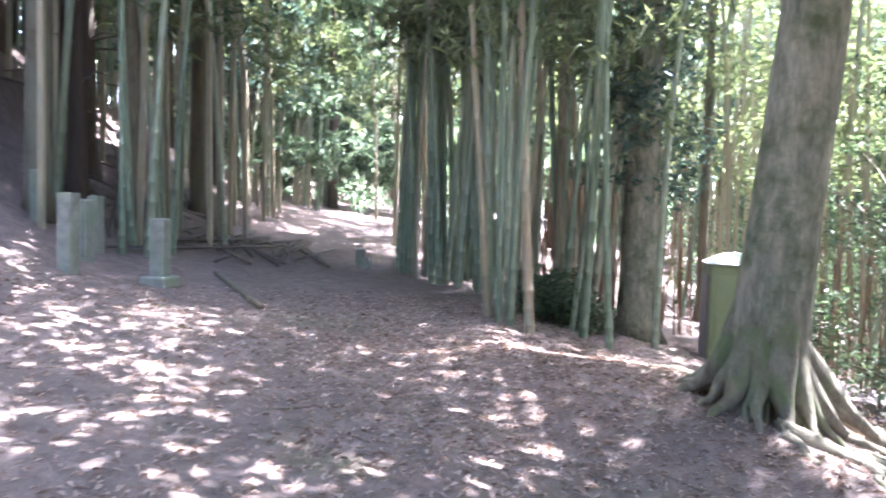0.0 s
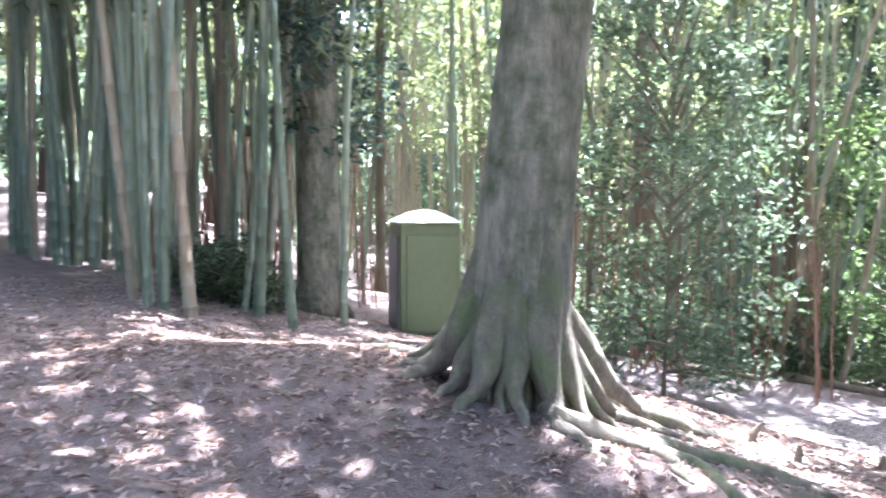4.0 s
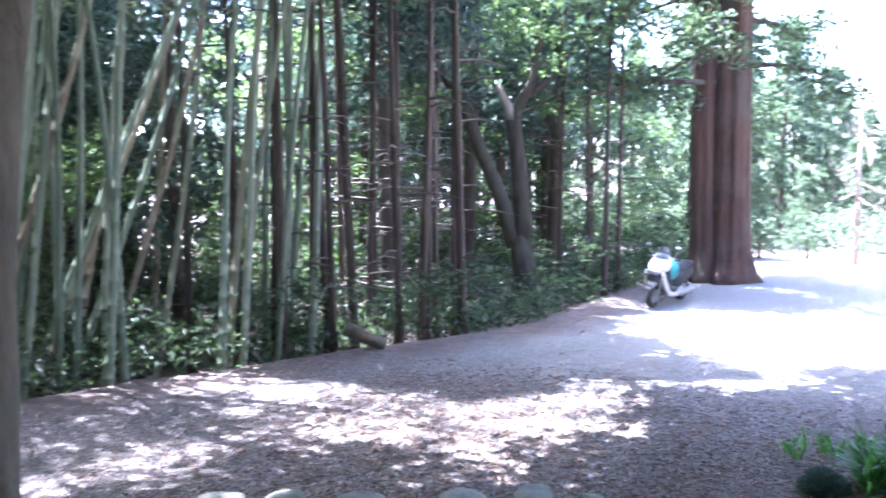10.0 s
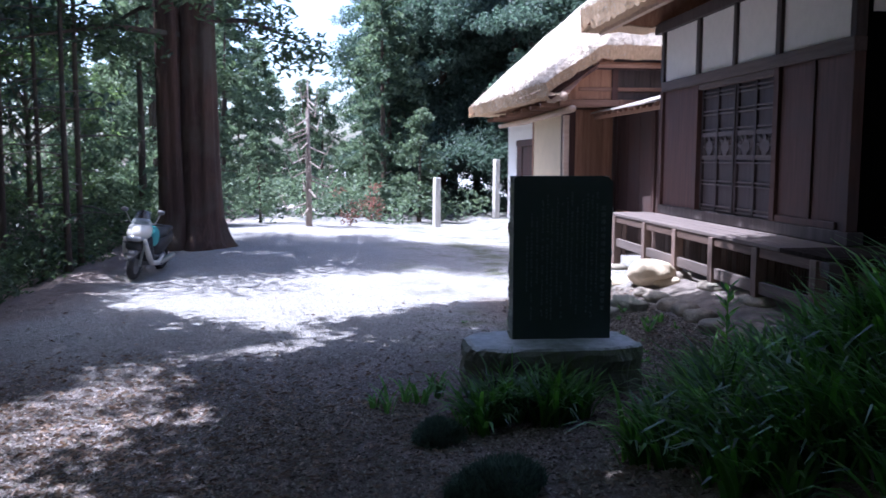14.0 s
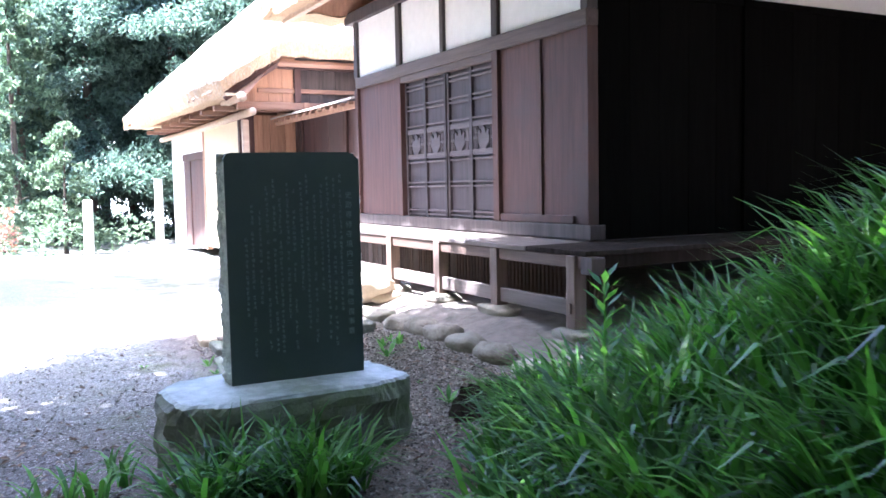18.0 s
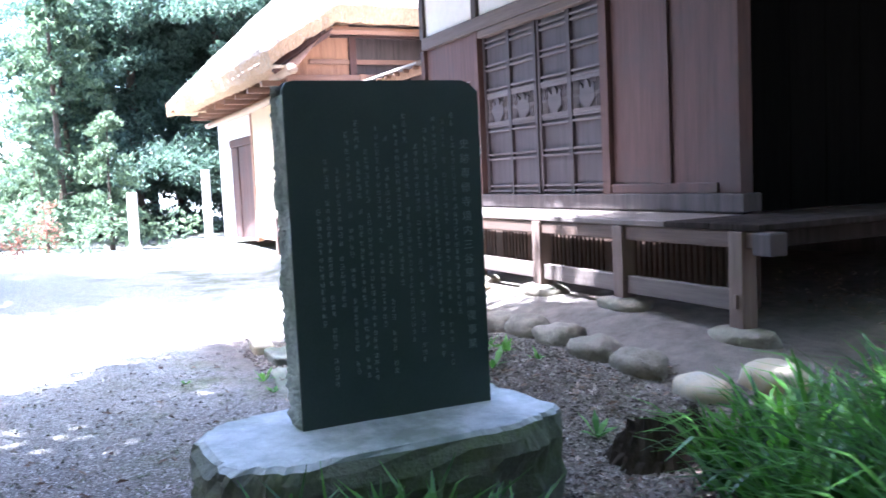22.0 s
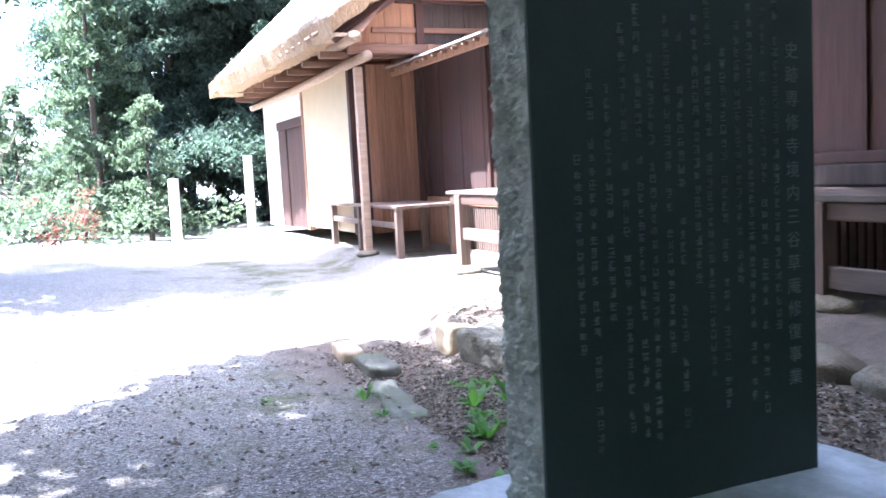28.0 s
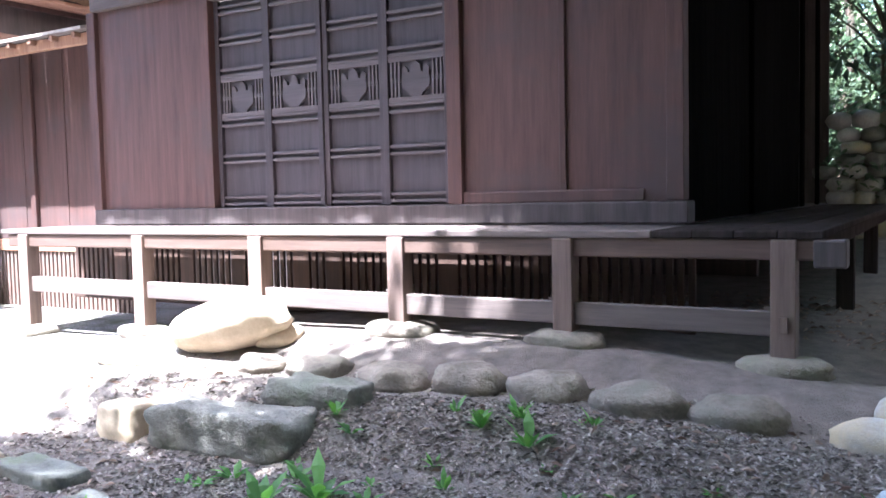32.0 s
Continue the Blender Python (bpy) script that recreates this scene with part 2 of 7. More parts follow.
M_SHINGLE = grainy("roof_boards", (0.22, 0.18, 0.16), (0.48, 0.42, 0.38), 10, (1, 0.1, 1), 0.85, 60, 0.4, 0.01)
M_SLATE = grainy("monument_slate", (0.032, 0.046, 0.043), (0.06, 0.08, 0.074), 2.2, (1, 1, 1), 0.6, 90, 0.1, 0.003)
M_SLATE_ROUGH = grainy("monument_rough_edge", (0.24, 0.265, 0.245), (0.72, 0.75, 0.70), 14, (1, 1, 1), 0.9, 60, 1.0, 0.03)
M_ENGRAVE = plain("engraving_pale", (0.165, 0.205, 0.195), 0.8)
M_ENGRAVE_FAINT = plain("engraving_worn", (0.155, 0.19, 0.18), 0.8, spots=0.4, scale=5.0)
M_ROT = grainy("rotten_wood", (0.015, 0.012, 0.010), (0.075, 0.06, 0.048), 9, (1, 1, 0.3), 0.95, 40, 0.9, 0.03)
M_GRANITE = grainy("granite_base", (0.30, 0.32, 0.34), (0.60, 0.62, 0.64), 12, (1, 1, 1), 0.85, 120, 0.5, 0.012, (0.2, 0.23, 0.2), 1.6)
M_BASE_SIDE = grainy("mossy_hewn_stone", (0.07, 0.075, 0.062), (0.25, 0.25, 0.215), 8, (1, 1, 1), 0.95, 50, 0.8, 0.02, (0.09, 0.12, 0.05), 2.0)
M_STONE = grainy("field_stone", (0.11, 0.09, 0.07), (0.36, 0.31, 0.25), 6, (1, 1, 1), 0.85, 36, 1.0, 0.03, (0.22, 0.21, 0.16), 1.8, vary=0.35)
M_STONE_WARM = grainy("boulder_warm", (0.38, 0.30, 0.205), (0.64, 0.54, 0.40), 3, (1, 1, 1), 0.85, 35, 0.4, 0.02)
M_STONE_GREY = grainy("kerb_stone_grey", (0.11, 0.105, 0.088), (0.33, 0.315, 0.27), 6, (1, 1, 1), 0.9, 40, 1.0, 0.04, (0.2, 0.22, 0.15), 1.3)
M_STONE_WHITE = grainy("pale_stone", (0.30, 0.28, 0.25), (0.58, 0.55, 0.50), 5, (1, 1, 1), 0.85, 40, 0.5, 0.02, (0.5, 0.4, 0.25), 1.5)
M_POST_STONE = grainy("old_stone_post", (0.13, 0.14, 0.115), (0.32, 0.325, 0.28), 8, (1, 1, 1), 0.9, 50, 0.6, 0.01, (0.18, 0.22, 0.14), 2.0)
M_GREEN_PAINT = plain("green_plastic", (0.145, 0.185, 0.09), 0.5)
M_ROOF_WHITE = plain("white_plastic_roof", (0.7, 0.74, 0.74), 0.4)
M_WHITE = plain("scooter_white", (0.55, 0.54, 0.50), 0.3, spots=0.03)
M_BLACK = plain("black_rubber", (0.02, 0.02, 0.022), 0.6)
M_GREY = plain("grey_plastic", (0.13, 0.13, 0.14), 0.5)
M_TEAL = plain("teal_cloth", (0.06, 0.28, 0.28), 0.8)
M_METAL = plain("metal", (0.5, 0.5, 0.5), 0.3, 1.0)
M_LENS = plain("lamp_lens", (0.3, 0.31, 0.33), 0.1)
M_STAKE = grainy("weathered_stake", (0.45, 0.42, 0.38), (0.75, 0.72, 0.66), 12, (1, 1, 0.15), 0.9, 60, 0.4, 0.01)
M_SCREEN, nt_, b_ = shader("windscreen")
b_.inputs["Roughness"].default_value, b_.inputs["Transmission Weight"].default_value, b_.inputs["Base Color"].default_value = 0.05, 0.9, (0.35, 0.4, 0.45, 1)


def ground_material():
    m, nt, b = shader("ground")
    geo = nt.nodes.new("ShaderNodeNewGeometry")
    sep = nt.nodes.new("ShaderNodeSeparateXYZ")
    nt.links.new(geo.outputs["Position"], sep.inputs[0])
    x, y = sep.outputs[0], sep.outputs[1]
    edge = tex(nt, "Noise", 0.7, Detail=6.0, Roughness=0.65)
    wob = calc(nt, "MULTIPLY", calc(nt, "SUBTRACT", edge.outputs[0], 0.5), 3.2)
    # yard side of the foot of the slope, in front of the house's forecourt
    d = calc(nt, "ADD", calc(nt, "MULTIPLY", x, 0.75), y)
    yard = calc(nt, "MULTIPLY", calc(nt, "ADD", calc(nt, "SUBTRACT", d, 10.9), calc(nt, "MULTIPLY", wob, 0.5)), 0.8, True)
    front = calc(nt, "MULTIPLY", calc(nt, "ADD", calc(nt, "SUBTRACT", y, 4.4), calc(nt, "MULTIPLY", wob, 0.35)), 1.6, True)
    east = calc(nt, "MULTIPLY", calc(nt, "ADD", calc(nt, "SUBTRACT", x, 12.6), wob), 0.8, True)
    rim = calc(nt, "SUBTRACT", 16.3, calc(nt, "MULTIPLY", calc(nt, "MINIMUM", x, 13.0), 0.335))
    back = calc(nt, "MULTIPLY", calc(nt, "SUBTRACT", calc(nt, "ADD", calc(nt, "MULTIPLY", wob, 0.5), rim), y), 0.9, True)
    gravel = calc(nt, "MULTIPLY", calc(nt, "MULTIPLY", yard, calc(nt, "MAXIMUM", front, east)), back)
    peb = tex(nt, "Voronoi", 75.0)
    peb2 = tex(nt, "Voronoi", 150.0)
    big = tex(nt, "Noise", 0.5, Detail=6.0, Roughness=0.7)
    mid = tex(nt, "Noise", 5.0, Detail=6.0, Roughness=0.7)
    gcol = ramp(nt, peb.outputs["Color"], [(0.15, (0.11, 0.107, 0.105)), (0.5, (0.29, 0.283, 0.275)), (0.9, (0.56, 0.545, 0.53))])
    gcol = mix(nt, ramp(nt, mid.outputs[0], [(0.4, (0, 0, 0)), (0.75, (0.6, 0.6, 0.6))]), gcol, (0.30, 0.26, 0.23))
    d2 = calc(nt, "ADD", calc(nt, "MULTIPLY", x, 0.85), calc(nt, "MULTIPLY", y, 0.1))
    clean = calc(nt, "MULTIPLY", calc(nt, "ADD", calc(nt, "SUBTRACT", d2, 7.6), calc(nt, "MULTIPLY", wob, 0.8)), 0.35, True)
    mixed = ramp(nt, peb.outputs["Color"], [(0.2, (0.07, 0.056, 0.052)), (0.5, (0.175, 0.146, 0.138)), (0.75, (0.27, 0.235, 0.225)), (0.9, (0.58, 0.54, 0.53))])
    gcol = mix(nt, clean, mixed, gcol)
    damp = ramp(nt, tex(nt, "Noise", 0.9, Detail=5.0, Roughness=0.7).outputs[0], [(0.50, (0, 0, 0)), (0.62, (0.75, 0.75, 0.75))])
    gcol = mix(nt, calc(nt, "MULTIPLY", damp, calc(nt, "MULTIPLY", calc(nt, "SUBTRACT", 6.4, y), 0.8, True)), gcol, (0.105, 0.12, 0.045))
    soil = ramp(nt, mid.outputs[0], [(0.3, (0.08, 0.057, 0.048)), (0.55, (0.175, 0.13, 0.112)), (0.8, (0.27, 0.21, 0.185))])
    chip = ramp(nt, peb2.outputs["Color"], [(0.62, (0, 0, 0)), (0.78, (1, 1, 1))])
    soil = mix(nt, calc(nt, "MULTIPLY", chip, 0.55), soil, (0.36, 0.30, 0.27))
    moss = ramp(nt, big.outputs[0], [(0.58, (0, 0, 0)), (0.68, (0.5, 0.5, 0.5))])
    soil = mix(nt, moss, soil, (0.12, 0.14, 0.05))
    # bare swept earth close to the house
    bare = calc(nt, "MULTIPLY", calc(nt, "SUBTRACT", 4.9, y), 1.3, True)
    bare = calc(nt, "MULTIPLY", bare, calc(nt, "MULTIPLY", calc(nt, "SUBTRACT", x, 6.5), 0.8, True))
    earth = ramp(nt, mid.outputs[0], [(0.3, (0.125, 0.104, 0.09)), (0.75, (0.29, 0.247, 0.215))])
    soil = mix(nt, bare, soil, earth)
    nt.links.new(mix(nt, gravel, soil, gcol), b.inputs["Base Color"])
    b.inputs["Roughness"].default_value = 0.95
    h = calc(nt, "ADD", calc(nt, "MULTIPLY", peb.outputs["Distance"], 0.6), calc(nt, "MULTIPLY", mid.outputs[0], 1.2))
    h = calc(nt, "ADD", h, calc(nt, "MULTIPLY", peb2.outputs["Distance"], 0.5))
    bump(nt, b, h, 0.8, 0.03)
    return m


M_GROUND = ground_material()
# gloss off, so the painted west-side shade stays black; also rotten wood
for m in (M_ROT, M_WOOD_SHADED_WALL, M_WOOD_SHADED_DECK):
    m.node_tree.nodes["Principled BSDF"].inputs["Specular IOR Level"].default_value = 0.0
M_SLATE.node_tree.nodes["Principled BSDF"].inputs["Specular IOR Level"].default_value = 0.2

# ---- mesh helpers ----
class Shape:
    """Vertices and faces gathered piece by piece."""

    def __init__(self):
        self.v, self.f = [], []

    def add(self, verts, faces):
        n = len(self.v)
        self.v.extend(tuple(p) for p in verts)
        self.f.extend(tuple(i + n for i in face) for face in faces)
        return self

    def box(self, x0, y0, z0, x1, y1, z1, bevel=0.0, m=None):
        """A box with its upright and level edges cut at 45 degrees."""
        x0, x1, y0, y1, z0, z1 = min(x0, x1), max(x0, x1), min(y0, y1), max(y0, y1), min(z0, z1), max(z0, z1)
        b = min(bevel, (x1 - x0) * 0.4, (y1 - y0) * 0.4, (z1 - z0) * 0.4)
        if b <= 0:
            vs = [(x, y, z) for z in (z0, z1) for x, y in ((x0, y0), (x1, y0), (x1, y1), (x0, y1))]
            fs = [(3, 2, 1, 0), (4, 5, 6, 7), (0, 1, 5, 4), (1, 2, 6, 5), (2, 3, 7, 6), (3, 0, 4, 7)]
        else:
            def ring(i, z):
                return [(x0 + i + b, y0 + i, z), (x1 - i - b, y0 + i, z), (x1 - i, y0 + i + b, z), (x1 - i, y1 - i - b, z),
                        (x1 - i - b, y1 - i, z), (x0 + i + b, y1 - i, z), (x0 + i, y1 - i - b, z), (x0 + i, y0 + i + b, z)]
            b2 = b * 0.99
            b = b * 0.5
            vs = ring(b, z0) + ring(0, z0 + b2) + ring(0, z1 - b2) + ring(b, z1)
            fs = [tuple(range(7, -1, -1)), tuple(range(24, 32))]
            for k in range(3):
                fs += [(k * 8 + i, k * 8 + (i + 1) % 8, k * 8 + 8 + (i + 1) % 8, k * 8 + 8 + i) for i in range(8)]
        if m is not None:
            vs = [m @ Vector(p) for p in vs]
        return self.add(vs, fs)

    def tube(self, path, radii, sides=8, cap=True, squash=1.0, lobes=None, twist=0.0):
        """A tapering tube along path; lobes(angle, step) scales the radius."""
        path = [Vector(p) for p in path]
        n = len(self.v)
        up = None
        for k, p in enumerate(path):
            d = (path[min(k + 1, len(path) - 1)] - path[max(k - 1, 0)]).normalized()
            if up is None:
                up = Vector((1, 0, 0)) if abs(d.x) < 0.8 else Vector((0, 1, 0))
            side = d.cross(up).normalized()
            up = side.cross(d).normalized()
            for i in range(sides):
                a = 2 * math.pi * i / sides + twist * k
                r = radii[k] * (lobes(a, k) if lobes else 1)
                self.v.append(tuple(p + (up * math.cos(a) + side * math.sin(a) * squash) * r))
        for k in range(len(path) - 1):
            for i in range(sides):
                a, b = n + k * sides + i, n + k * sides + (i + 1) % sides
                self.f.append((a, b, b + sides, a + sides))
        if cap:
            self.f.append(tuple(n + i for i in range(sides - 1, -1, -1)))
            last = n + (len(path) - 1) * sides
            self.f.append(tuple(last + i for i in range(sides)))
        return self

    def rock(self, centre, size, seed, rough=0.12, level=3, flat=0.0, turn=0.0):
        """A rounded, uneven stone; flat > 0 squares its sides."""
        bm = bmesh.new()
        bmesh.ops.create_icosphere(bm, subdivisions=level, radius=1.0)
        off = Vector((seed * 7.31, seed * 3.17, seed * 1.93))
        rot = Matrix.Rotation(turn, 4, "Z")
        for v in bm.verts:
            p = v.co.copy()
            if flat:
                p = Vector([math.copysign(abs(c) ** (1 - flat), c) for c in p])
            k = 1 + rough * (noise.noise(p * 1.3 + off) * 1.4 + noise.noise(p * 3.1 + off) * 0.5 + noise.noise(p * 7 + off) * 0.2)
            q = Vector((p.x * size[0] * k, p.y * size[1] * k, p.z * size[2] * k))
            v.co = rot @ q + Vector(centre)
        bm.verts.index_update()
        self.add([v.co for v in bm.verts], [[v.index for v in f.verts] for f in bm.faces])
        bm.free()
        return self

    def mesh(self, name, mat, smooth=False):
        me = bpy.data.meshes.new(name)
        me.from_pydata(self.v, [], self.f)
        me.materials.append(mat)
        if smooth:
            me.polygons.foreach_set("use_smooth", [True] * len(me.polygons))
        me.update()
        return me


def part(name, shape, mat, parent, label="", smooth=False):
    """One mesh object under a thing or a part."""
    me = shape if isinstance(shape, bpy.types.Mesh) else shape.mesh(name, mat, smooth)
    ob = new(name, me)
    ob.parent = parent
    if parent is not None:
        ob.matrix_parent_inverse = parent.matrix_basis.inverted()
    if label:
        tagged(ob, label)
    return ob


def thing(name, label, category, at=None, group="", kind=""):
    ob = new(name)
    ob.empty_display_size = 0.1
    if at is not None:
        ob.matrix_basis = at
    return tagged(ob, label, category, group, kind)


def solid(name, shape, mat, label, category, group="", kind="", smooth=False):
    ob = new(name, shape.mesh(name, mat, smooth))
    return tagged(ob, label, category, group, kind)


def leaves_mesh(name, mat, centres, length, width, seed, droop=0.3, fold=0.25, spread=0.35):
    """Pointed leaves, each of two folded halves, at the centres given."""
    rng = np.random.default_rng(seed)
    c = np.asarray(centres, dtype=float)
    n = len(c)
    az = rng.uniform(0, 2 * np.pi, n)
    dip = rng.normal(-droop, spread, n)
    u = np.stack([np.cos(az) * np.cos(dip), np.sin(az) * np.cos(dip), np.sin(dip)], 1)
    up = rng.normal(0, 0.45, (n, 3))
    up[:, 2] += 1
    s = np.cross(u, up)
    s /= np.linalg.norm(s, axis=1, keepdims=True) + 1e-9
    nrm = np.cross(s, u)
    ln = (length * rng.uniform(0.65, 1.25, n))[:, None]
    wd = (width * rng.uniform(0.7, 1.2, n))[:, None]
    base, tip = c - u * ln * 0.5, c + u * ln * 0.5 - nrm * ln * 0.12
    mid = c - u * ln * 0.05
    left, right = mid + s * wd * 0.5 + nrm * wd * fold, mid - s * wd * 0.5 + nrm * wd * fold
    verts = np.stack([base, left, tip, right], 1).reshape(-1, 3)
    idx = np.arange(n)[:, None] * 4
    faces = np.concatenate([idx + [0, 2, 1], idx + [0, 3, 2]], 0)
    me = bpy.data.meshes.new(name)
    me.from_pydata(verts.tolist(), [], faces.tolist())
    me.materials.append(mat)
    me.update()
    return me


def clumps(rng, centres, radius, count, flat=0.6):
    """Leaf places in soft clumps round the centres."""
    c = np.repeat(np.asarray(centres, dtype=float), count, axis=0)
    d = rng.normal(0, 1, c.shape)
    d /= np.linalg.norm(d, axis=1, keepdims=True)
    d *= (rng.uniform(0, 1, len(c)) ** 0.5)[:, None] * radius
    d[:, 2] *= flat
    return c + d


# ---- the lie of the land ----
YARD = -2.1


def step(a, b, x):
    t = min(1.0, max(0.0, (x - a) / (b - a)))
    return t * t * (3 - 2 * t)


def swell(x, w):
    return w * math.log1p(math.exp(max(-30.0, min(30.0, x / w))))


def wood_edge(x):
    """Where the yard meets the bamboo and the cedar wood."""
    return 16.6 - 0.338 * min(max(x, -3.0), 13.0)


def ground_z(x, y):
    d = -0.762 * (x - 6.5) - 0.648 * (y - 3.5)          # how far up the slope from its foot
    h = 0.255 * swell(d, 1.5)
    if h > 1.9:
        h = 1.9 + (h - 1.9) * 0.45
    h *= 1 - 0.8 * step(4.0, 9.0, x) * step(3.5, 1.0, y)
    h = min(h, 4.5)
    h += 1.15 * math.exp(-((x - 2.9) ** 2 + (y - 2.6) ** 2) / 3.6)            # grassy mound
    h += 0.22 * math.exp(-((x + 3.6) ** 2 + (y - 7.9) ** 2) / 3.0)            # round the big tree
    h += 0.40 * step(5.2, 7.0, y - 2.0 * step(-2.7, 0.0, x)) * step(12.8, 9.6, y + 0.45 * x) * step(-7.5, -4.6, x) * step(5.0, 2.0, x)   # shoulder below the tree
    o = -0.69 * x - 0.72 * y                                                  # left of the path ahead
    v = -0.72 * x + 0.69 * y
    h += min(4.6, 0.46 * swell(o - 2.7 - 0.16 * v, 0.5)) * step(5.0, 11.0, v)
    h += 0.02 * max(0.0, v - 16) * step(16, 24, v)
    n, along = -0.832 * (x + 16.6) - 0.555 * (y - 7.4), -0.555 * (x + 16.6) + 0.832 * (y - 7.4)
    h += 1.7 * step(-0.6, 3.6, n) * step(10.6, 8.0, along)                      # bank that turns the path aside
    h += 0.26 * step(6.5, 9.5, x) * step(3.6, 3.1, y) * step(15.0, 12.2, x)                         # terrace behind the kerb stones
    h += 0.20 * step(2.6, 1.8, y) * step(6.0, 8.5, x)                         # platform of the house
    h += 0.2 * step(15, 21, x) * step(2.0, 8.0, y)                            # towards the giant cedar
    h -= 0.25 * step(26, 34, x)
    e = wood_edge(x)
    h -= 0.75 * step(e, e + 2.6, y) * step(-9.0, -5.0, x) * step(30, 24, x)    # the wood lies a little lower
    z = YARD + h
    near = step(60, 30, abs(x - 5)) * step(60, 30, abs(y - 5))
    near *= 1 - 0.75 * step(10, 13, x) * step(14, 11, y)
    z += near * (0.05 * noise.noise((x * 0.5, y * 0.5, 0)) + 0.018 * noise.noise((x * 2.1, y * 2.1, 3)))
    return z


def on_ground(x, y, up=0.0):
    return Vector((x, y, ground_z(x, y) + up))


def spaced(lo, hi, fine_lo, fine_hi, fine, growth=1.16):
    out, s = [fine_lo], fine
    while out[-1] < fine_hi:
        out.append(out[-1] + fine)
    while out[-1] < hi:
        s *= growth
        out.append(out[-1] + s)
    s, left = fine, [fine_lo]
    while left[-1] > lo:
        s *= growth
        left.append(left[-1] - s)
    return left[:0:-1] + out


def build_ground():
    xs, ys = spaced(-320, 340, -7, 17, 0.13), spaced(-300, 320, 0.5, 15, 0.13)
    nx = len(xs)
    verts = [(x, y, ground_z(x, y)) for y in ys for x in xs]
    faces = [(j * nx + i, j * nx + i + 1, (j + 1) * nx + i + 1, (j + 1) * nx + i) for j in range(len(ys) - 1) for i in range(nx - 1)]
    s = Shape()
    s.v, s.f = verts, faces
    solid("ground", s, M_GROUND, "grey gravel yard and brown leaf-strewn earth slope", "ground", kind="structure", smooth=True)


build_ground()

# ---- main house ----
FLOOR, WALL_Y, X0, X1 = -0.80, 0.85, 9.0, 15.6


def beam(x0, y0, z0, x1, y1, z1, b=0.012):
    return Shape().box(x0, y0, z0, x1, y1, z1, b)


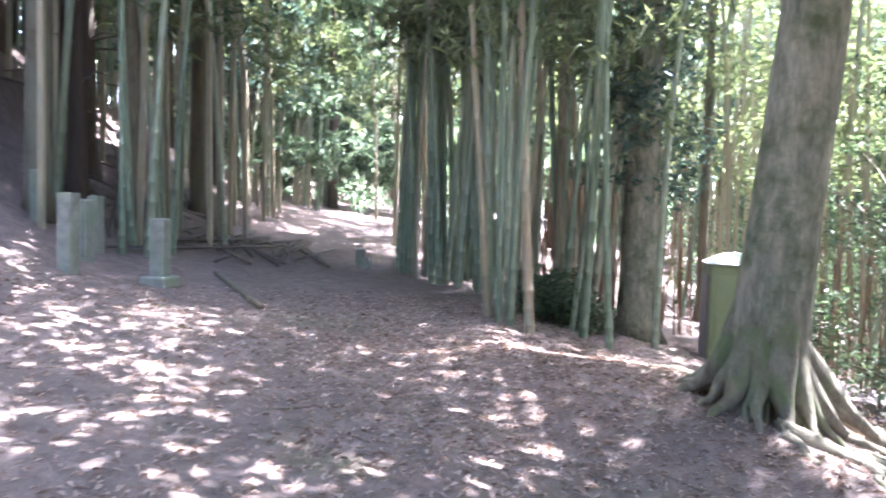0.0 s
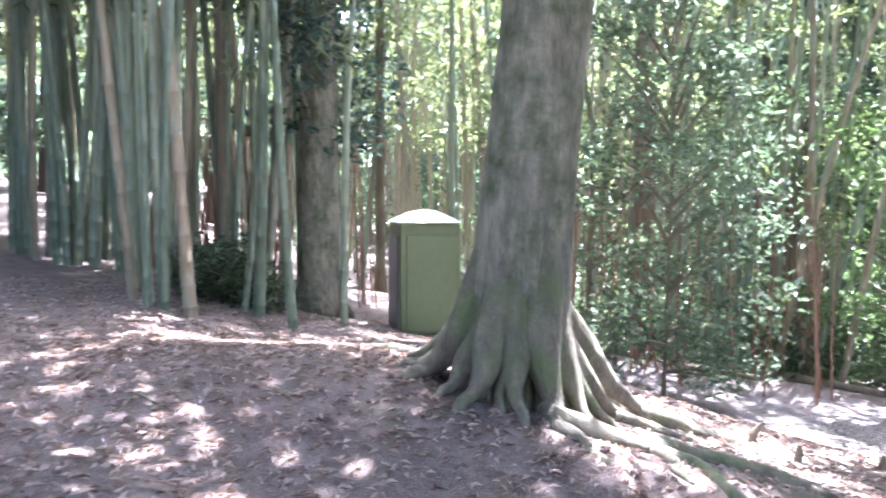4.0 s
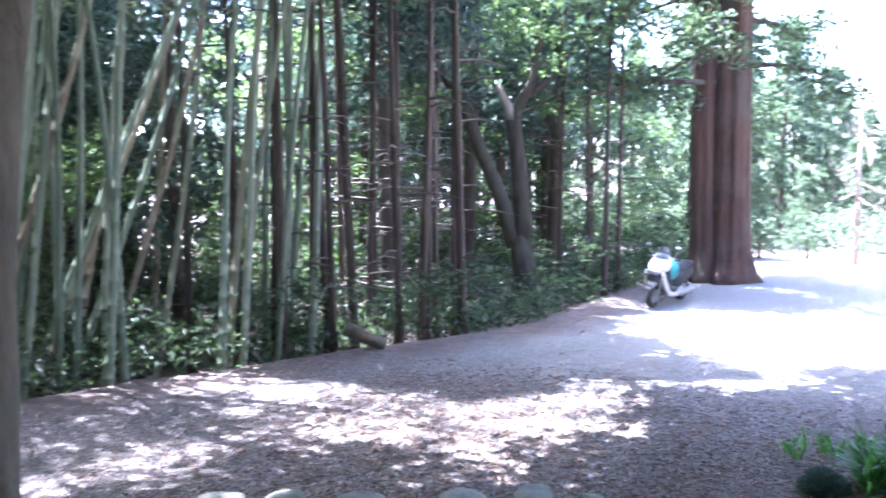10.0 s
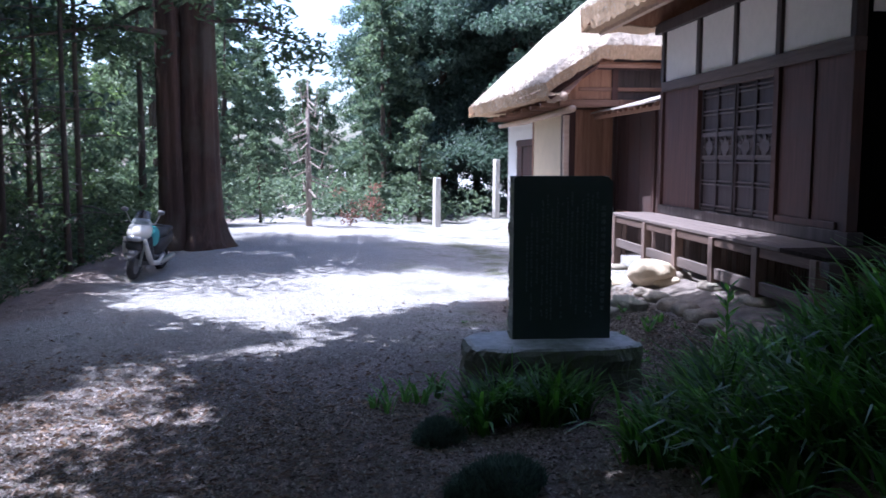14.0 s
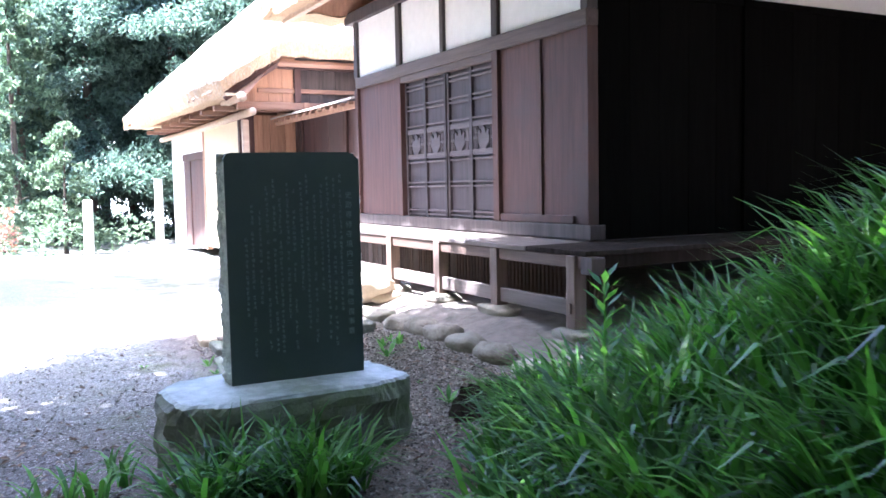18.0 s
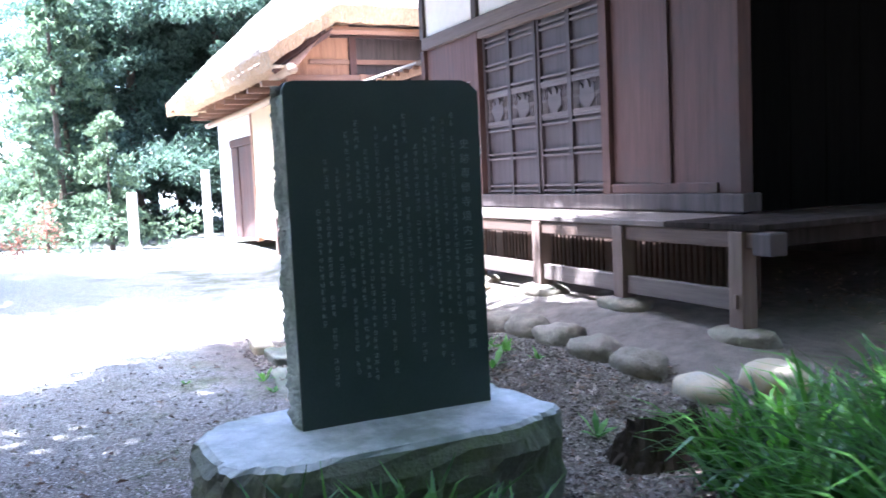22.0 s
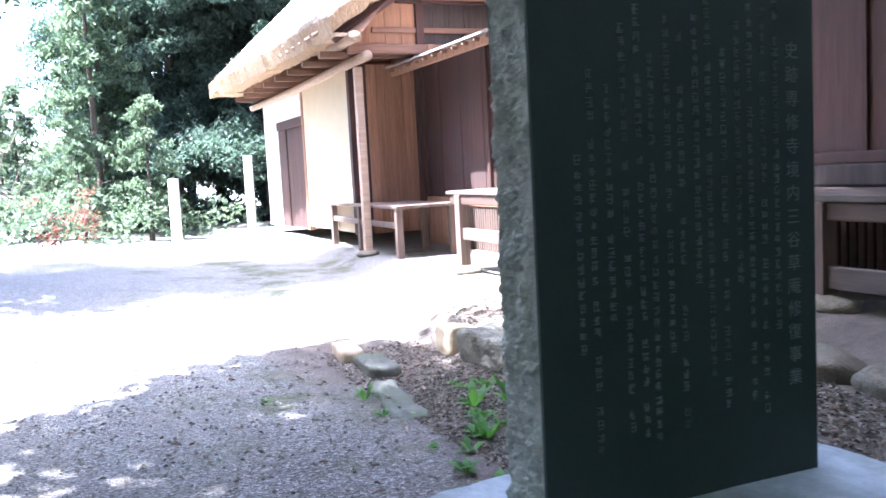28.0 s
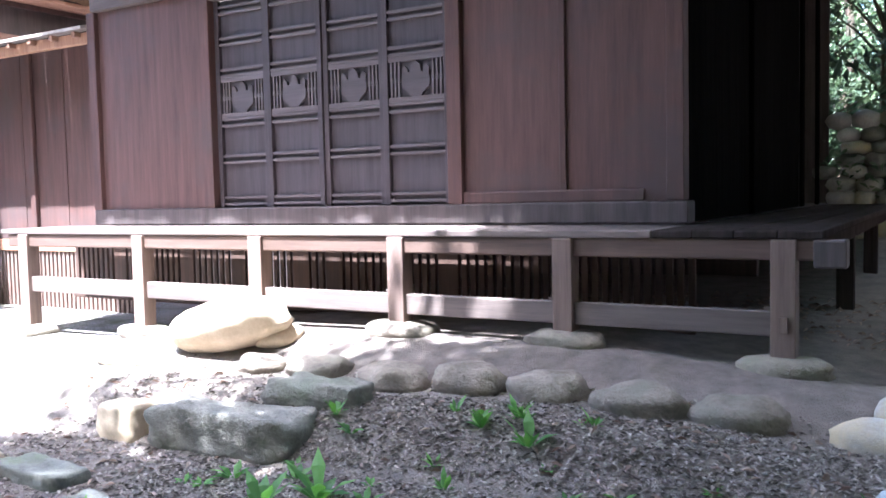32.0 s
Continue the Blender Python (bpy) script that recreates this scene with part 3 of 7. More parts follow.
def main_house():
    house = thing("main_house", "old plank-walled house with white plaster band and thatched roof", "house", pose(12.3, -3, -1.65))
    # sill, lintel, wall plate, posts
    part("sill_beam", beam(X0 - 0.03, WALL_Y - 0.16, FLOOR + 0.012, X1 + 0.02, WALL_Y + 0.05, -0.62), M_WOOD_DARK, house)
    part("lintel_beam", beam(X0, WALL_Y - 0.10, 1.56, X1 - 0.07, WALL_Y + 0.07, 1.74), M_WOOD_BEAM, house, "weathered lintel beam")
    part("upper_rail", beam(10.88, WALL_Y - 0.08, 1.46, 13.9, WALL_Y + 0.045, 1.557), M_WOOD_BEAM, house)
    part("wall_plate", beam(X0 - 0.4, WALL_Y - 0.12, 2.70, X1 + 0.35, WALL_Y + 0.08, 2.90), M_WOOD_DARK, house)
    for x, w in ((9.06, 0.13), (10.93, 0.14), (13.82, 0.14), (15.55, 0.13)):
        part("post", beam(x - w / 2, WALL_Y - 0.09, -0.618, x + w / 2, WALL_Y + 0.055, 1.557), M_WOOD_RED, house)
        part("upper_post", beam(x - w / 2, WALL_Y - 0.09, 1.742, x + w / 2, WALL_Y + 0.055, 2.698), M_WOOD_DARK, house)
    part("upper_post", beam(12.32, WALL_Y - 0.09, 1.742, 12.42, WALL_Y + 0.05, 2.698), M_WOOD_DARK, house)
    # white plaster fields
    for a, b in ((9.125, 10.86), (11.0, 12.318), (12.422, 13.75), (13.89, 15.485)):
        part("plaster_panel", beam(a, WALL_Y - 0.06, 1.742, b, WALL_Y, 2.698, 0.004), M_PLASTER, house, "white plaster panel")
    # plank fields beside the lattice
    for a, b, n in ((9.125, 10.86, 2), (13.89, 15.485, 1)):
        w = (b - a) / n
        for i in range(n):
            part("wall_board", beam(a + i * w + 0.001, WALL_Y - 0.045, -0.618, a + (i + 1) * w - 0.001, WALL_Y, 1.557, 0.003), M_WOOD_RED, house)
    part("door_batten", beam(9.93, WALL_Y + 0.004, -0.61, 9.985, WALL_Y + 0.03, 1.55), M_WOOD_RED, house)
    part("door_bottom_rail", beam(9.3, WALL_Y + 0.006, -0.617, 10.86, WALL_Y + 0.04, -0.52), M_WOOD_RED, house)
    # lattice shutters: four leaves of boards, double bars and carved fret panels
    x_l, x_r = 11.0, 13.75
    w = (x_r - x_l) / 4
    for i in range(4):
        a, b = x_l + i * w, x_l + (i + 1) * w
        set_back = 0.022 * (i % 2)
        y = WALL_Y - 0.02 - set_back
        leaf = part("lattice_shutter", beam(a, y - 0.05, -0.618, b, y - 0.03, 1.458, 0.002), M_WOOD_LATTICE, house, "dark lattice shutter leaf with carved fret panel")
        for x in (a, b - 0.055):
            part("stile", beam(x, y - 0.03, -0.618, x + 0.055, y + 0.012, 1.458, 0.004), M_WOOD_LATTICE, leaf)
        for z in (-0.55, -0.13, 0.24, 0.735, 1.05, 1.36):
            for dz in (-0.032, 0.032):
                part("bar", beam(a + 0.056, y - 0.029, z + dz - 0.013, b - 0.056, y + 0.006, z + dz + 0.013, 0.003), M_LATTICE_BAR, leaf)
        for z in (0.31, 0.665):
            part("fret_rail", beam(a + 0.056, y - 0.029, z - 0.022, b - 0.056, y + 0.004, z + 0.022, 0.003), M_LATTICE_BAR, leaf)
        # fret: five-lobed carved board between thin uprights
        cx = (a + b) / 2
        outline = [(-0.055, 0.333), (0.055, 0.333), (0.075, 0.36), (0.105, 0.385), (0.14, 0.41), (0.148, 0.47), (0.135, 0.525), (0.14, 0.575), (0.112, 0.6), (0.085, 0.575), (0.075, 0.54),
                   (0.055, 0.545), (0.045, 0.6), (0.0, 0.64), (-0.045, 0.6), (-0.055, 0.545), (-0.075, 0.54), (-0.085, 0.575), (-0.112, 0.6), (-0.14, 0.575), (-0.135, 0.525), (-0.148, 0.47), (-0.14, 0.41), (-0.105, 0.385), (-0.075, 0.36)]
        s = Shape()
        k = len(outline)
        front, rear = [(cx + p, y + 0.004, z) for p, z in outline], [(cx + p, y - 0.022, z) for p, z in outline]
        s.add(front + rear, [tuple(range(k - 1, -1, -1)), tuple(range(k, 2 * k))] + [(j, (j + 1) % k, k + (j + 1) % k, k + j) for j in range(k)])
        part("carved_fret", s, M_FRET, leaf)
        for p in (-0.255, -0.215, -0.175, 0.175, 0.215, 0.255):
            part("fret_bar", beam(cx + p - 0.009, y - 0.024, 0.333, cx + p + 0.009, y, 0.643, 0.002), M_LATTICE_BAR, leaf)
            part("fret_knot", beam(cx + p - 0.016, y - 0.023, 0.46, cx + p + 0.016, y + 0.002, 0.50, 0.003), M_LATTICE_BAR, leaf)
    # west wall with posts, its shade painted as near-black wood
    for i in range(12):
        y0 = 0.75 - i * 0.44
        part("wall_board", beam(X0, y0 - 0.436, FLOOR + 0.012, X0 + 0.05, y0, 2.70, 0.004), M_WOOD_SHADED_WALL, house)
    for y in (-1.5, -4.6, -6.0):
        part("post", beam(X0 - 0.05, y - 0.07, FLOOR + 0.012, X0 - 0.003, y + 0.07, 2.70), M_WOOD_SHADED_WALL, house)
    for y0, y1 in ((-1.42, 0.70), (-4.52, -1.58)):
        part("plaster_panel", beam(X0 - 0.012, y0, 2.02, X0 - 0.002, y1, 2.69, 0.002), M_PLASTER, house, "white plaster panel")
        part("upper_rail", beam(X0 - 0.04, y0, 1.93, X0 - 0.003, y1, 2.018), M_WOOD_SHADED_WALL, house)
    part("wall_plate", beam(X0 - 0.06, -8.0, 2.705, X0 + 0.1, WALL_Y - 0.125, 2.9), M_WOOD_DARK, house)
    part("back_wall", beam(X0 + 0.06, -8.1, FLOOR, 28.0, -8.0, 2.7), M_WOOD_DARK, house)
    part("inner_wall", beam(X0 + 0.06, -4.6, FLOOR, X1 - 0.1, -4.5, 2.7), M_WOOD_DARK, house)
    # added dark boards keep daylight behind from showing between the skirting slats
    part("foundation_wall", beam(X0 + 0.2, -3.0, -1.9, 20.0, -2.9, FLOOR - 0.06), M_WOOD_DARK, house)
    part("floor_deck", beam(X0 + 0.06, -8.0, FLOOR - 0.05, X1, WALL_Y - 0.17, FLOOR - 0.005), M_WOOD_DARK, house)
    part("ceiling_deck", beam(X0 + 0.06, -7.9, 2.72, X1, WALL_Y - 0.13, 2.76), M_WOOD_DARK, house)
    return house


def thatched_roof(parent, corners, eave, ridge, thick, near_y=None, rake=0.0, seed=1):
    """A hipped thatch: rounded outer skin, cut lower edge and boarded soffit. near_y: front edge at the near end; rake: height to which the near end is cut up as a half hip."""
    (xa, ya), (xb, yb) = corners          # xa, front y ; xb, back y
    (rx0, rx1, ry, rz) = ridge
    n_u, n_v = 110, 20
    near_y = ya if near_y is None else near_y

    def lift(x, y):
        return min(rake, max(0.0, 0.64 * (near_y - y))) if rake and x < xa + 0.01 else 0.0

    pts = []
    # closed outline of the eave, denser along the front
    for i in range(n_u):
        pts.append((xa + (xb - xa) * i / n_u, near_y + (ya - near_y) * i / n_u))
    for i in range(n_u // 2):
        pts.append((xb, ya + (yb - ya) * i / (n_u // 2)))
    for i in range(n_u // 2):
        pts.append((xb + (xa - xb) * i / (n_u // 2), yb))
    for i in range(n_u // 2):
        pts.append((xa, yb + (near_y - yb) * (i / (n_u // 2)) ** 0.6))
    k = len(pts)
    s = Shape()
    rows = []
    for j in range(n_v + 1):
        t = j / n_v
        row = []
        for x, y in pts:
            tx, ty = min(max(x, rx0), rx1), ry
            z_e = eave + lift(x, y)
            px, py = x + (tx - x) * t, y + (ty - y) * t
            z = z_e + thick + (rz - z_e - thick) * t + 0.28 * math.sin(math.pi * t)
            z += 0.035 * noise.noise((px * 2.2, py * 2.2, z + seed)) + 0.02 * noise.noise((px * 7, py * 7, z * 3 + seed))
            if j == 0:
                px += 0.09 * noise.noise((x * 3, y * 3, seed)) + 0.05 * noise.noise((x * 11, y * 11, seed))
                py += 0.09 * noise.noise((x * 3, y * 3, seed + 9)) + 0.05 * noise.noise((x * 11, y * 11, seed + 9))
            row.append((px, py, z))
        rows.append(row)
    for row in rows:
        s.v.extend(row)
    for j in range(n_v):
        s.f += [(j * k + i, j * k + (i + 1) % k, (j + 1) * k + (i + 1) % k, (j + 1) * k + i) for i in range(k)]
    roof = part("thatch", s, M_THATCH, parent, "sun-bleached straw thatch", smooth=True)
    # cut edge: from the skin's rim down and inward
    e = Shape()
    low, inn = [], []
    for (x, y), top in zip(pts, rows[0]):
        sx = 0.10 if x < xa + 0.01 and y < near_y - 0.01 else (-0.10 if x > xb - 0.01 else 0.0)
        sy = 0.10 if abs(y - yb) < 0.01 else (-0.10 if not sx else 0.0)
        z = eave + lift(x, y) + 0.05 * noise.noise((x * 5, y * 5, seed)) + 0.03 * noise.noise((x * 14, y * 14, seed))
        low.append((top[0] + sx, top[1] + sy, z))
        inn.append((x + sx * 6, y + sy * 6, z + 0.06))
    e.v = list(rows[0]) + low + inn
    e.f = [(i, k + i, k + (i + 1) % k, (i + 1) % k) for i in range(k)] + [(k + i, 2 * k + i, 2 * k + (i + 1) % k, k + (i + 1) % k) for i in range(k)]
    part("cut_edge", e, M_THATCH_CUT, roof, "brown trimmed thatch edge")
    # loose straw over the rim and the lower skin
    nr = np.random.default_rng(seed)
    tips = []
    for i in range(k):
        if pts[i][1] < 0.5:
            continue
        a, b = Vector(rows[0][i]), Vector(rows[0][(i + 1) % k])
        c, d = Vector(rows[2][i]), Vector(low[i])
        for q in range(int(150 * (b - a).length) + 1):
            u, w = nr.random(), nr.random()
            p = a.lerp(b, u)
            p = p + (c - a) * w * w if nr.random() < 0.65 else p + (d - a) * w
            tips.append(p + Vector((0, 0, 0.012)))
    part("straw", leaves_mesh("straw", M_THATCH, tips, 0.16, 0.012, seed, droop=0.45, fold=0.1, spread=0.5), None, roof)
    # soffit boards under the skin
    f = Shape()
    ring1 = [(p[0], p[1], p[2] + 0.02) for p in inn]
    ring2 = []
    for (x, y), p in zip(pts, inn):
        tx, ty = min(max(x, rx0), rx1), ry
        ring2.append((x + (tx - x) * 0.42, y + (ty - y) * 0.42, eave + lift(x, y) + (rz - eave) * 0.36))
    f.v = ring1 + ring2
    f.f = [(i, k + i, k + (i + 1) % k, (i + 1) % k) for i in range(k)]
    part("soffit", f, M_WOOD_WARM, roof)
    return roof


def rafters(parent, x0, x1, step_x, y_out, z_out, y_in, z_in, size=0.07, mat=None):
    x = x0
    while x <= x1:
        s = Shape().tube([(x, y_out, z_out), (x, y_in, z_in)], [size * 0.7, size * 0.7], 4, twist=0)
        part("rafter", s, mat or M_WOOD_PALE, parent)
        x += step_x


def veranda():
    v = thing("veranda", "weathered grey plank veranda on square posts with low rails", "veranda", pose(12, 1.3, -1.65))
    # boards run along the wall; the west arm, toned for shade, follows the dark wall
    for i in range(4):
        y0 = WALL_Y + 0.052 + i * 0.215
        part("floor_board", beam(8.985, y0, FLOOR - 0.05, 16.05, y0 + 0.211, FLOOR + random.uniform(-0.002, 0.002), 0.008), M_WOOD_GREY, v)
    for i in range(4):
        x0 = 7.95 + i * 0.257
        part("floor_board", beam(x0, -6.5, FLOOR - 0.05, x0 + 0.253, WALL_Y + 0.905, FLOOR + random.uniform(-0.002, 0.002), 0.008), M_WOOD_SHADED_DECK, v)
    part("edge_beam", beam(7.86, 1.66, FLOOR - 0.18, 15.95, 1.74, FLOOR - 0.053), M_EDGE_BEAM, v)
    part("edge_beam", beam(8.02, -6.5, FLOOR - 0.18, 8.10, 1.655, FLOOR - 0.053), M_WOOD_SHADED_DECK, v)
    # the corner beam end takes dark wood for the west side's shade
    part("beam_end", beam(7.82, 1.62, FLOOR - 0.22, 8.0, 1.78, FLOOR - 0.055), M_WOOD_DARK, v, "projecting squared beam end")
    xs = (8.17, 9.60, 10.98, 12.42, 13.90, 15.66)
    for x in xs:
        base = ground_z(x, 1.7)
        part("post", beam(x - 0.072, 1.63, base + 0.02, x + 0.072, 1.775, FLOOR - 0.053, 0.01), M_WOOD_POST, v)
    for a, b in zip(xs, xs[1:]):
        part("rail", beam(a + 0.074, 1.67, -1.45, b - 0.074, 1.735, -1.295, 0.008), M_WOOD_GREY, v)
        part("wedge", beam(a + 0.073, 1.68, -1.292, a + 0.115, 1.73, -1.265, 0.003), M_WOOD_GREY, v)
    part("peg", beam(8.14, 1.776, -1.42, 8.19, 1.80, -1.32, 0.004), M_WOOD_POST, v)
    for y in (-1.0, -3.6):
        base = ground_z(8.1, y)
        part("post", beam(8.03, y - 0.07, base - 0.05, 8.17, y + 0.07, FLOOR - 0.182, 0.01), M_WOOD_SHADED_DECK, v)
    return v


def skirting():
    """Upright slats under the wall, with a few broad boards."""
    s = thing("skirting_lattice", "brown wooden slatted skirting under the house wall", "lattice", pose(12, 0.8, -1.6))
    rng = random.Random(4)
    x = 8.95
    while x < 16.2:
        wide = rng.random() < 0.05
        w = 0.2 if wide else 0.05
        part("slat", beam(x, 0.74, -1.62, x + w, 0.775, FLOOR - 0.19 + rng.uniform(-0.02, 0.0), 0.004), M_SLAT, s)
        x += w + 0.035
    part("top_rail", beam(8.95, 0.72, FLOOR - 0.185, 16.2, 0.80, FLOOR - 0.06), M_SLAT, s)
    part("bottom_rail", beam(8.95, 0.73, -1.64, 16.2, 0.79, -1.56), M_SLAT, s)
    return s


house = main_house()
roof_main = thatched_roof(house, ((7.3, 2.35), (16.4, -9.3)), 2.78, (10.5, 13.5, -3.4, 8.2), 0.42, seed=3)
rafters(house, 7.7, 16.2, 0.55, 2.0, 2.86, 0.9, 3.25, 0.055, M_WOOD_PALE)
part("eave_purlin", beam(7.5, 1.86, 2.74, 16.3, 1.97, 2.85), M_WOOD_PALE, house)
veranda()
skirting()


# ---- far wing with the low thatch ----
def far_wing():
    w = thing("thatched_wing", "low wing with cream plaster, plank walls and pale straw thatch", "house", pose(23, -3, -1.65))
    Y = 1.62
    for x0, x1, z0, z1 in ((26.9, 28.45, -1.75, 1.5), (24.32, 26.88, 0.86, 1.5), (20.75, 24.15, -1.62, 1.5)):
        part("plaster_panel", beam(x0, Y - 0.12, z0, x1, Y, z1, 0.006), M_CREAM if x0 < 24 else M_PLASTER, w, "cream plaster panel" if x0 < 24 else "pale plaster panel")
    part("post", beam(24.15, Y - 0.12, -1.72, 24.31, Y + 0.02, 1.5), M_WOOD_WARM, w)
    part("door_jamb", beam(24.315, Y - 0.11, -1.72, 24.615, Y - 0.02, 0.655), M_WOOD_RED, w)
    part("door_jamb", beam(26.115, Y - 0.11, -1.72, 26.895, Y - 0.02, 0.655), M_WOOD_RED, w)
    part("post", beam(20.6, Y - 0.14, -1.65, 20.75, Y + 0.02, 1.5), M_WOOD_RED, w)
    part("door_lintel", beam(24.315, Y - 0.1, 0.66, 26.89, Y + 0.02, 0.855), M_WOOD_RED, w)
    for i in range(4):
        a = 24.62 + i * 0.372
        part("door_board", beam(a, Y - 0.1, -1.70, a + 0.368, Y - 0.05, 0.655, 0.004), M_WOOD_RED, w)
    part("side_wall", beam(28.3, -8, -1.75, 28.44, Y - 0.125, 1.5), M_CREAM, w)
    part("corner_post", beam(20.46, 0.235, -1.65, 20.575, 0.345, 1.5), M_WOOD_RED, w)
    for i in range(7):
        part("wall_board", beam(20.58 - 0.014 * (i % 2), 0.24 + i * 0.178, -1.65, 20.65, 0.24 + i * 0.178 + 0.174, 1.5, 0.004), M_WOOD_RED if i == 6 else M_WOOD_WARM, w)
    part("eave_purlin", Shape().tube([(18.75, 1.85, 1.42), (21.0, 1.85, 1.40), (24.0, 1.86, 1.36), (28.7, 1.85, 1.38)], [0.085, 0.08, 0.085, 0.075], 12), M_WOOD_PALE, w, "pale rounded eave purlin", smooth=True)
    part("wall_plate", beam(19.1, 0.5, 1.5, 28.5, 0.64, 1.66), M_WOOD_WARM, w)
    x = 19.6
    while x < 28.3:
        part("eave_bracket", beam(x, 0.7, 1.49, x + 0.12, 2.42, 1.60), M_WOOD_EAVE, w)
        x += 1.18
    rafters(w, 19.3, 28.3, 0.48, 2.62, 1.80, 0.8, 2.9, 0.05, M_WOOD_PALE)
    # planks between the two roofs, set back under the lean-to
    x, k = 15.68, 0
    while x < 20.55:
        part("wall_board", beam(x, 0.18, -1.0, min(x + 0.436, 20.57), 0.23 + 0.006 * (k % 2), 1.45, 0.004), M_WOOD_RED, w)
        x, k = x + 0.44, k + 1
    for x in (17.6, 20.3):
        part("wall_post", beam(x, 0.238, -1.0, x + 0.1, 0.29, 1.44), M_WOOD_RED, w)
    part("plinth_board", beam(15.68, 0.18, -1.16, 20.57, 0.25, -1.005), M_WOOD_WARM, w)
    x = 15.7
    while x < 19.6:
        part("plinth_slat", beam(x, 0.195, -1.9, x + 0.05, 0.23, -1.163, 0.004), M_WOOD_POST, w)
        x += 0.085
    part("plinth_panel", beam(15.68, 0.15, -1.95, 20.57, 0.19, -1.163), M_WOOD_WARM, w)
    part("return_wall", beam(15.5, 0.1, -0.78, 15.56, 0.75, 1.55), M_WOOD_RED, w)
    # west gable under the half hip: framed boards, front light and rear shade painted
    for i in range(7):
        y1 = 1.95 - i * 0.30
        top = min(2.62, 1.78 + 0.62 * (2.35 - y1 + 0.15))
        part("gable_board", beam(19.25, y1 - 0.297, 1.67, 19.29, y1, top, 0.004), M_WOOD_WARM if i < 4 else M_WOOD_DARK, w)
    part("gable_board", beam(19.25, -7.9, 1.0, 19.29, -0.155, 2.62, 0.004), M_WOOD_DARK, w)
    part("gable_post", beam(19.17, 0.66, 1.66, 19.245, 0.80, 2.5), M_WOOD_RED, w)
    part("tie_beam", beam(19.12, -7.9, 1.50, 19.245, 2.05, 1.655), M_WOOD_EAVE, w)
    part("gable_rail", beam(19.19, -3.0, 1.86, 19.247, 1.60, 1.95), M_WOOD_EAVE, w)
    part("gable_rail", beam(19.17, -6.0, 2.36, 19.247, 1.15, 2.46), M_WOOD_RED, w)
    part("rake_board", Shape().tube([(18.92, 2.38, 1.70), (18.92, 1.22, 2.46)], [0.085, 0.085], 4, twist=0), M_WOOD_RED, w)
    part("hip_purlin", Shape().tube([(18.92, 1.35, 2.44), (18.92, -8.0, 2.44)], [0.075, 0.075], 6), M_WOOD_EAVE, w)
    part("purlin_end", Shape().tube([(18.45, 2.12, 1.66), (18.75, 2.08, 1.72), (19.3, 2.05, 1.72), (20.2, 2.05, 1.70)], [0.085, 0.10, 0.095, 0.09], 12), M_WOOD_PALE, w, "projecting rounded purlin end", smooth=True)
    return w


wing = far_wing()
thatched_roof(wing, ((18.65, 2.95), (28.7, -9.5)), 1.70, (20.4, 24.4, -3.3, 7.4), 0.30, 2.55, 0.86, 5)

# free eave post on its pad stone, and the lean-to board roof beside it
post = thing("eave_post", "weathered square timber post on a pad stone under the thatch", "post", pose(19.3, 1.87, -1.66))
part("shaft", beam(19.23, 1.80, ground_z(19.3, 1.87) + 0.06, 19.37, 1.93, 1.29, 0.015), M_WOOD_PALE, post)
part("pad_stone", Shape().rock((19.3, 1.87, ground_z(19.3, 1.87) + 0.01), (0.22, 0.2, 0.09), 41), M_STONE, post, smooth=True)


def lean_to():
    r = thing("lean_to_roof", "narrow board lean-to roof with exposed rafter ends", "roof", pose(17, 1.1, 1.3))
    n = 11
    for i in range(n):
        a = 15.62 + i * (20.4 - 15.62) / n
        b = a + (20.4 - 15.62) / n - 0.006
        s = Shape()
        s.add([(a, 0.98, 1.385), (b, 0.98, 1.385), (b, -0.2, 1.70), (a, -0.2, 1.70), (a, 0.98, 1.42), (b, 0.98, 1.42), (b, -0.2, 1.74), (a, -0.2, 1.74)],
              [(3, 2, 1, 0), (4, 5, 6, 7), (0, 1, 5, 4), (1, 2, 6, 5), (2, 3, 7, 6), (3, 0, 4, 7)])
        part("roof_board", s, M_SHINGLE, r)
    part("edge_strip", beam(15.62, 0.80, 1.25, 20.4, 0.87, 1.372), M_WOOD_WARM, r)
    x = 15.75
    while x < 20.3:
        part("rafter_end", beam(x, 0.875, 1.315, x + 0.06, 0.965, 1.375), M_WOOD_EAVE, r)
        x += 0.40
    return r


lean_to()


def bench():
    b = thing("low_bench", "low weathered timber bench beside the plank wall", "bench", pose(19.8, 1.0, -1.6))
    g = ground_z(19.8, 1.0)
    for i in range(4):
        part("seat_board", beam(18.0 + 0.01 * i, 0.68 + i * 0.24, -1.10, 20.42, 0.68 + i * 0.24 + 0.235, -1.05, 0.006), M_WOOD_POST, b)
    part("seat_board", beam(17.98, 1.64, -1.10, 22.0, 1.785, -1.05, 0.006), M_WOOD_POST, b)
    for x in (18.06, 20.05, 21.8):
        part("leg", beam(x, 1.655, ground_z(x, 1.7), x + 0.12, 1.765, -1.103, 0.008), M_WOOD_POST, b)
    for x in (18.1, 19.3):
        part("leg", beam(x, 0.72, ground_z(x, 0.75), x + 0.1, 0.82, -1.103, 0.008), M_WOOD_POST, b)
    part("rail", beam(18.185, 1.68, -1.42, 20.045, 1.745, -1.32), M_WOOD_POST, b)
    part("rail", beam(20.175, 1.68, -1.42, 21.795, 1.745, -1.32), M_WOOD_POST, b)
    return b


bench()

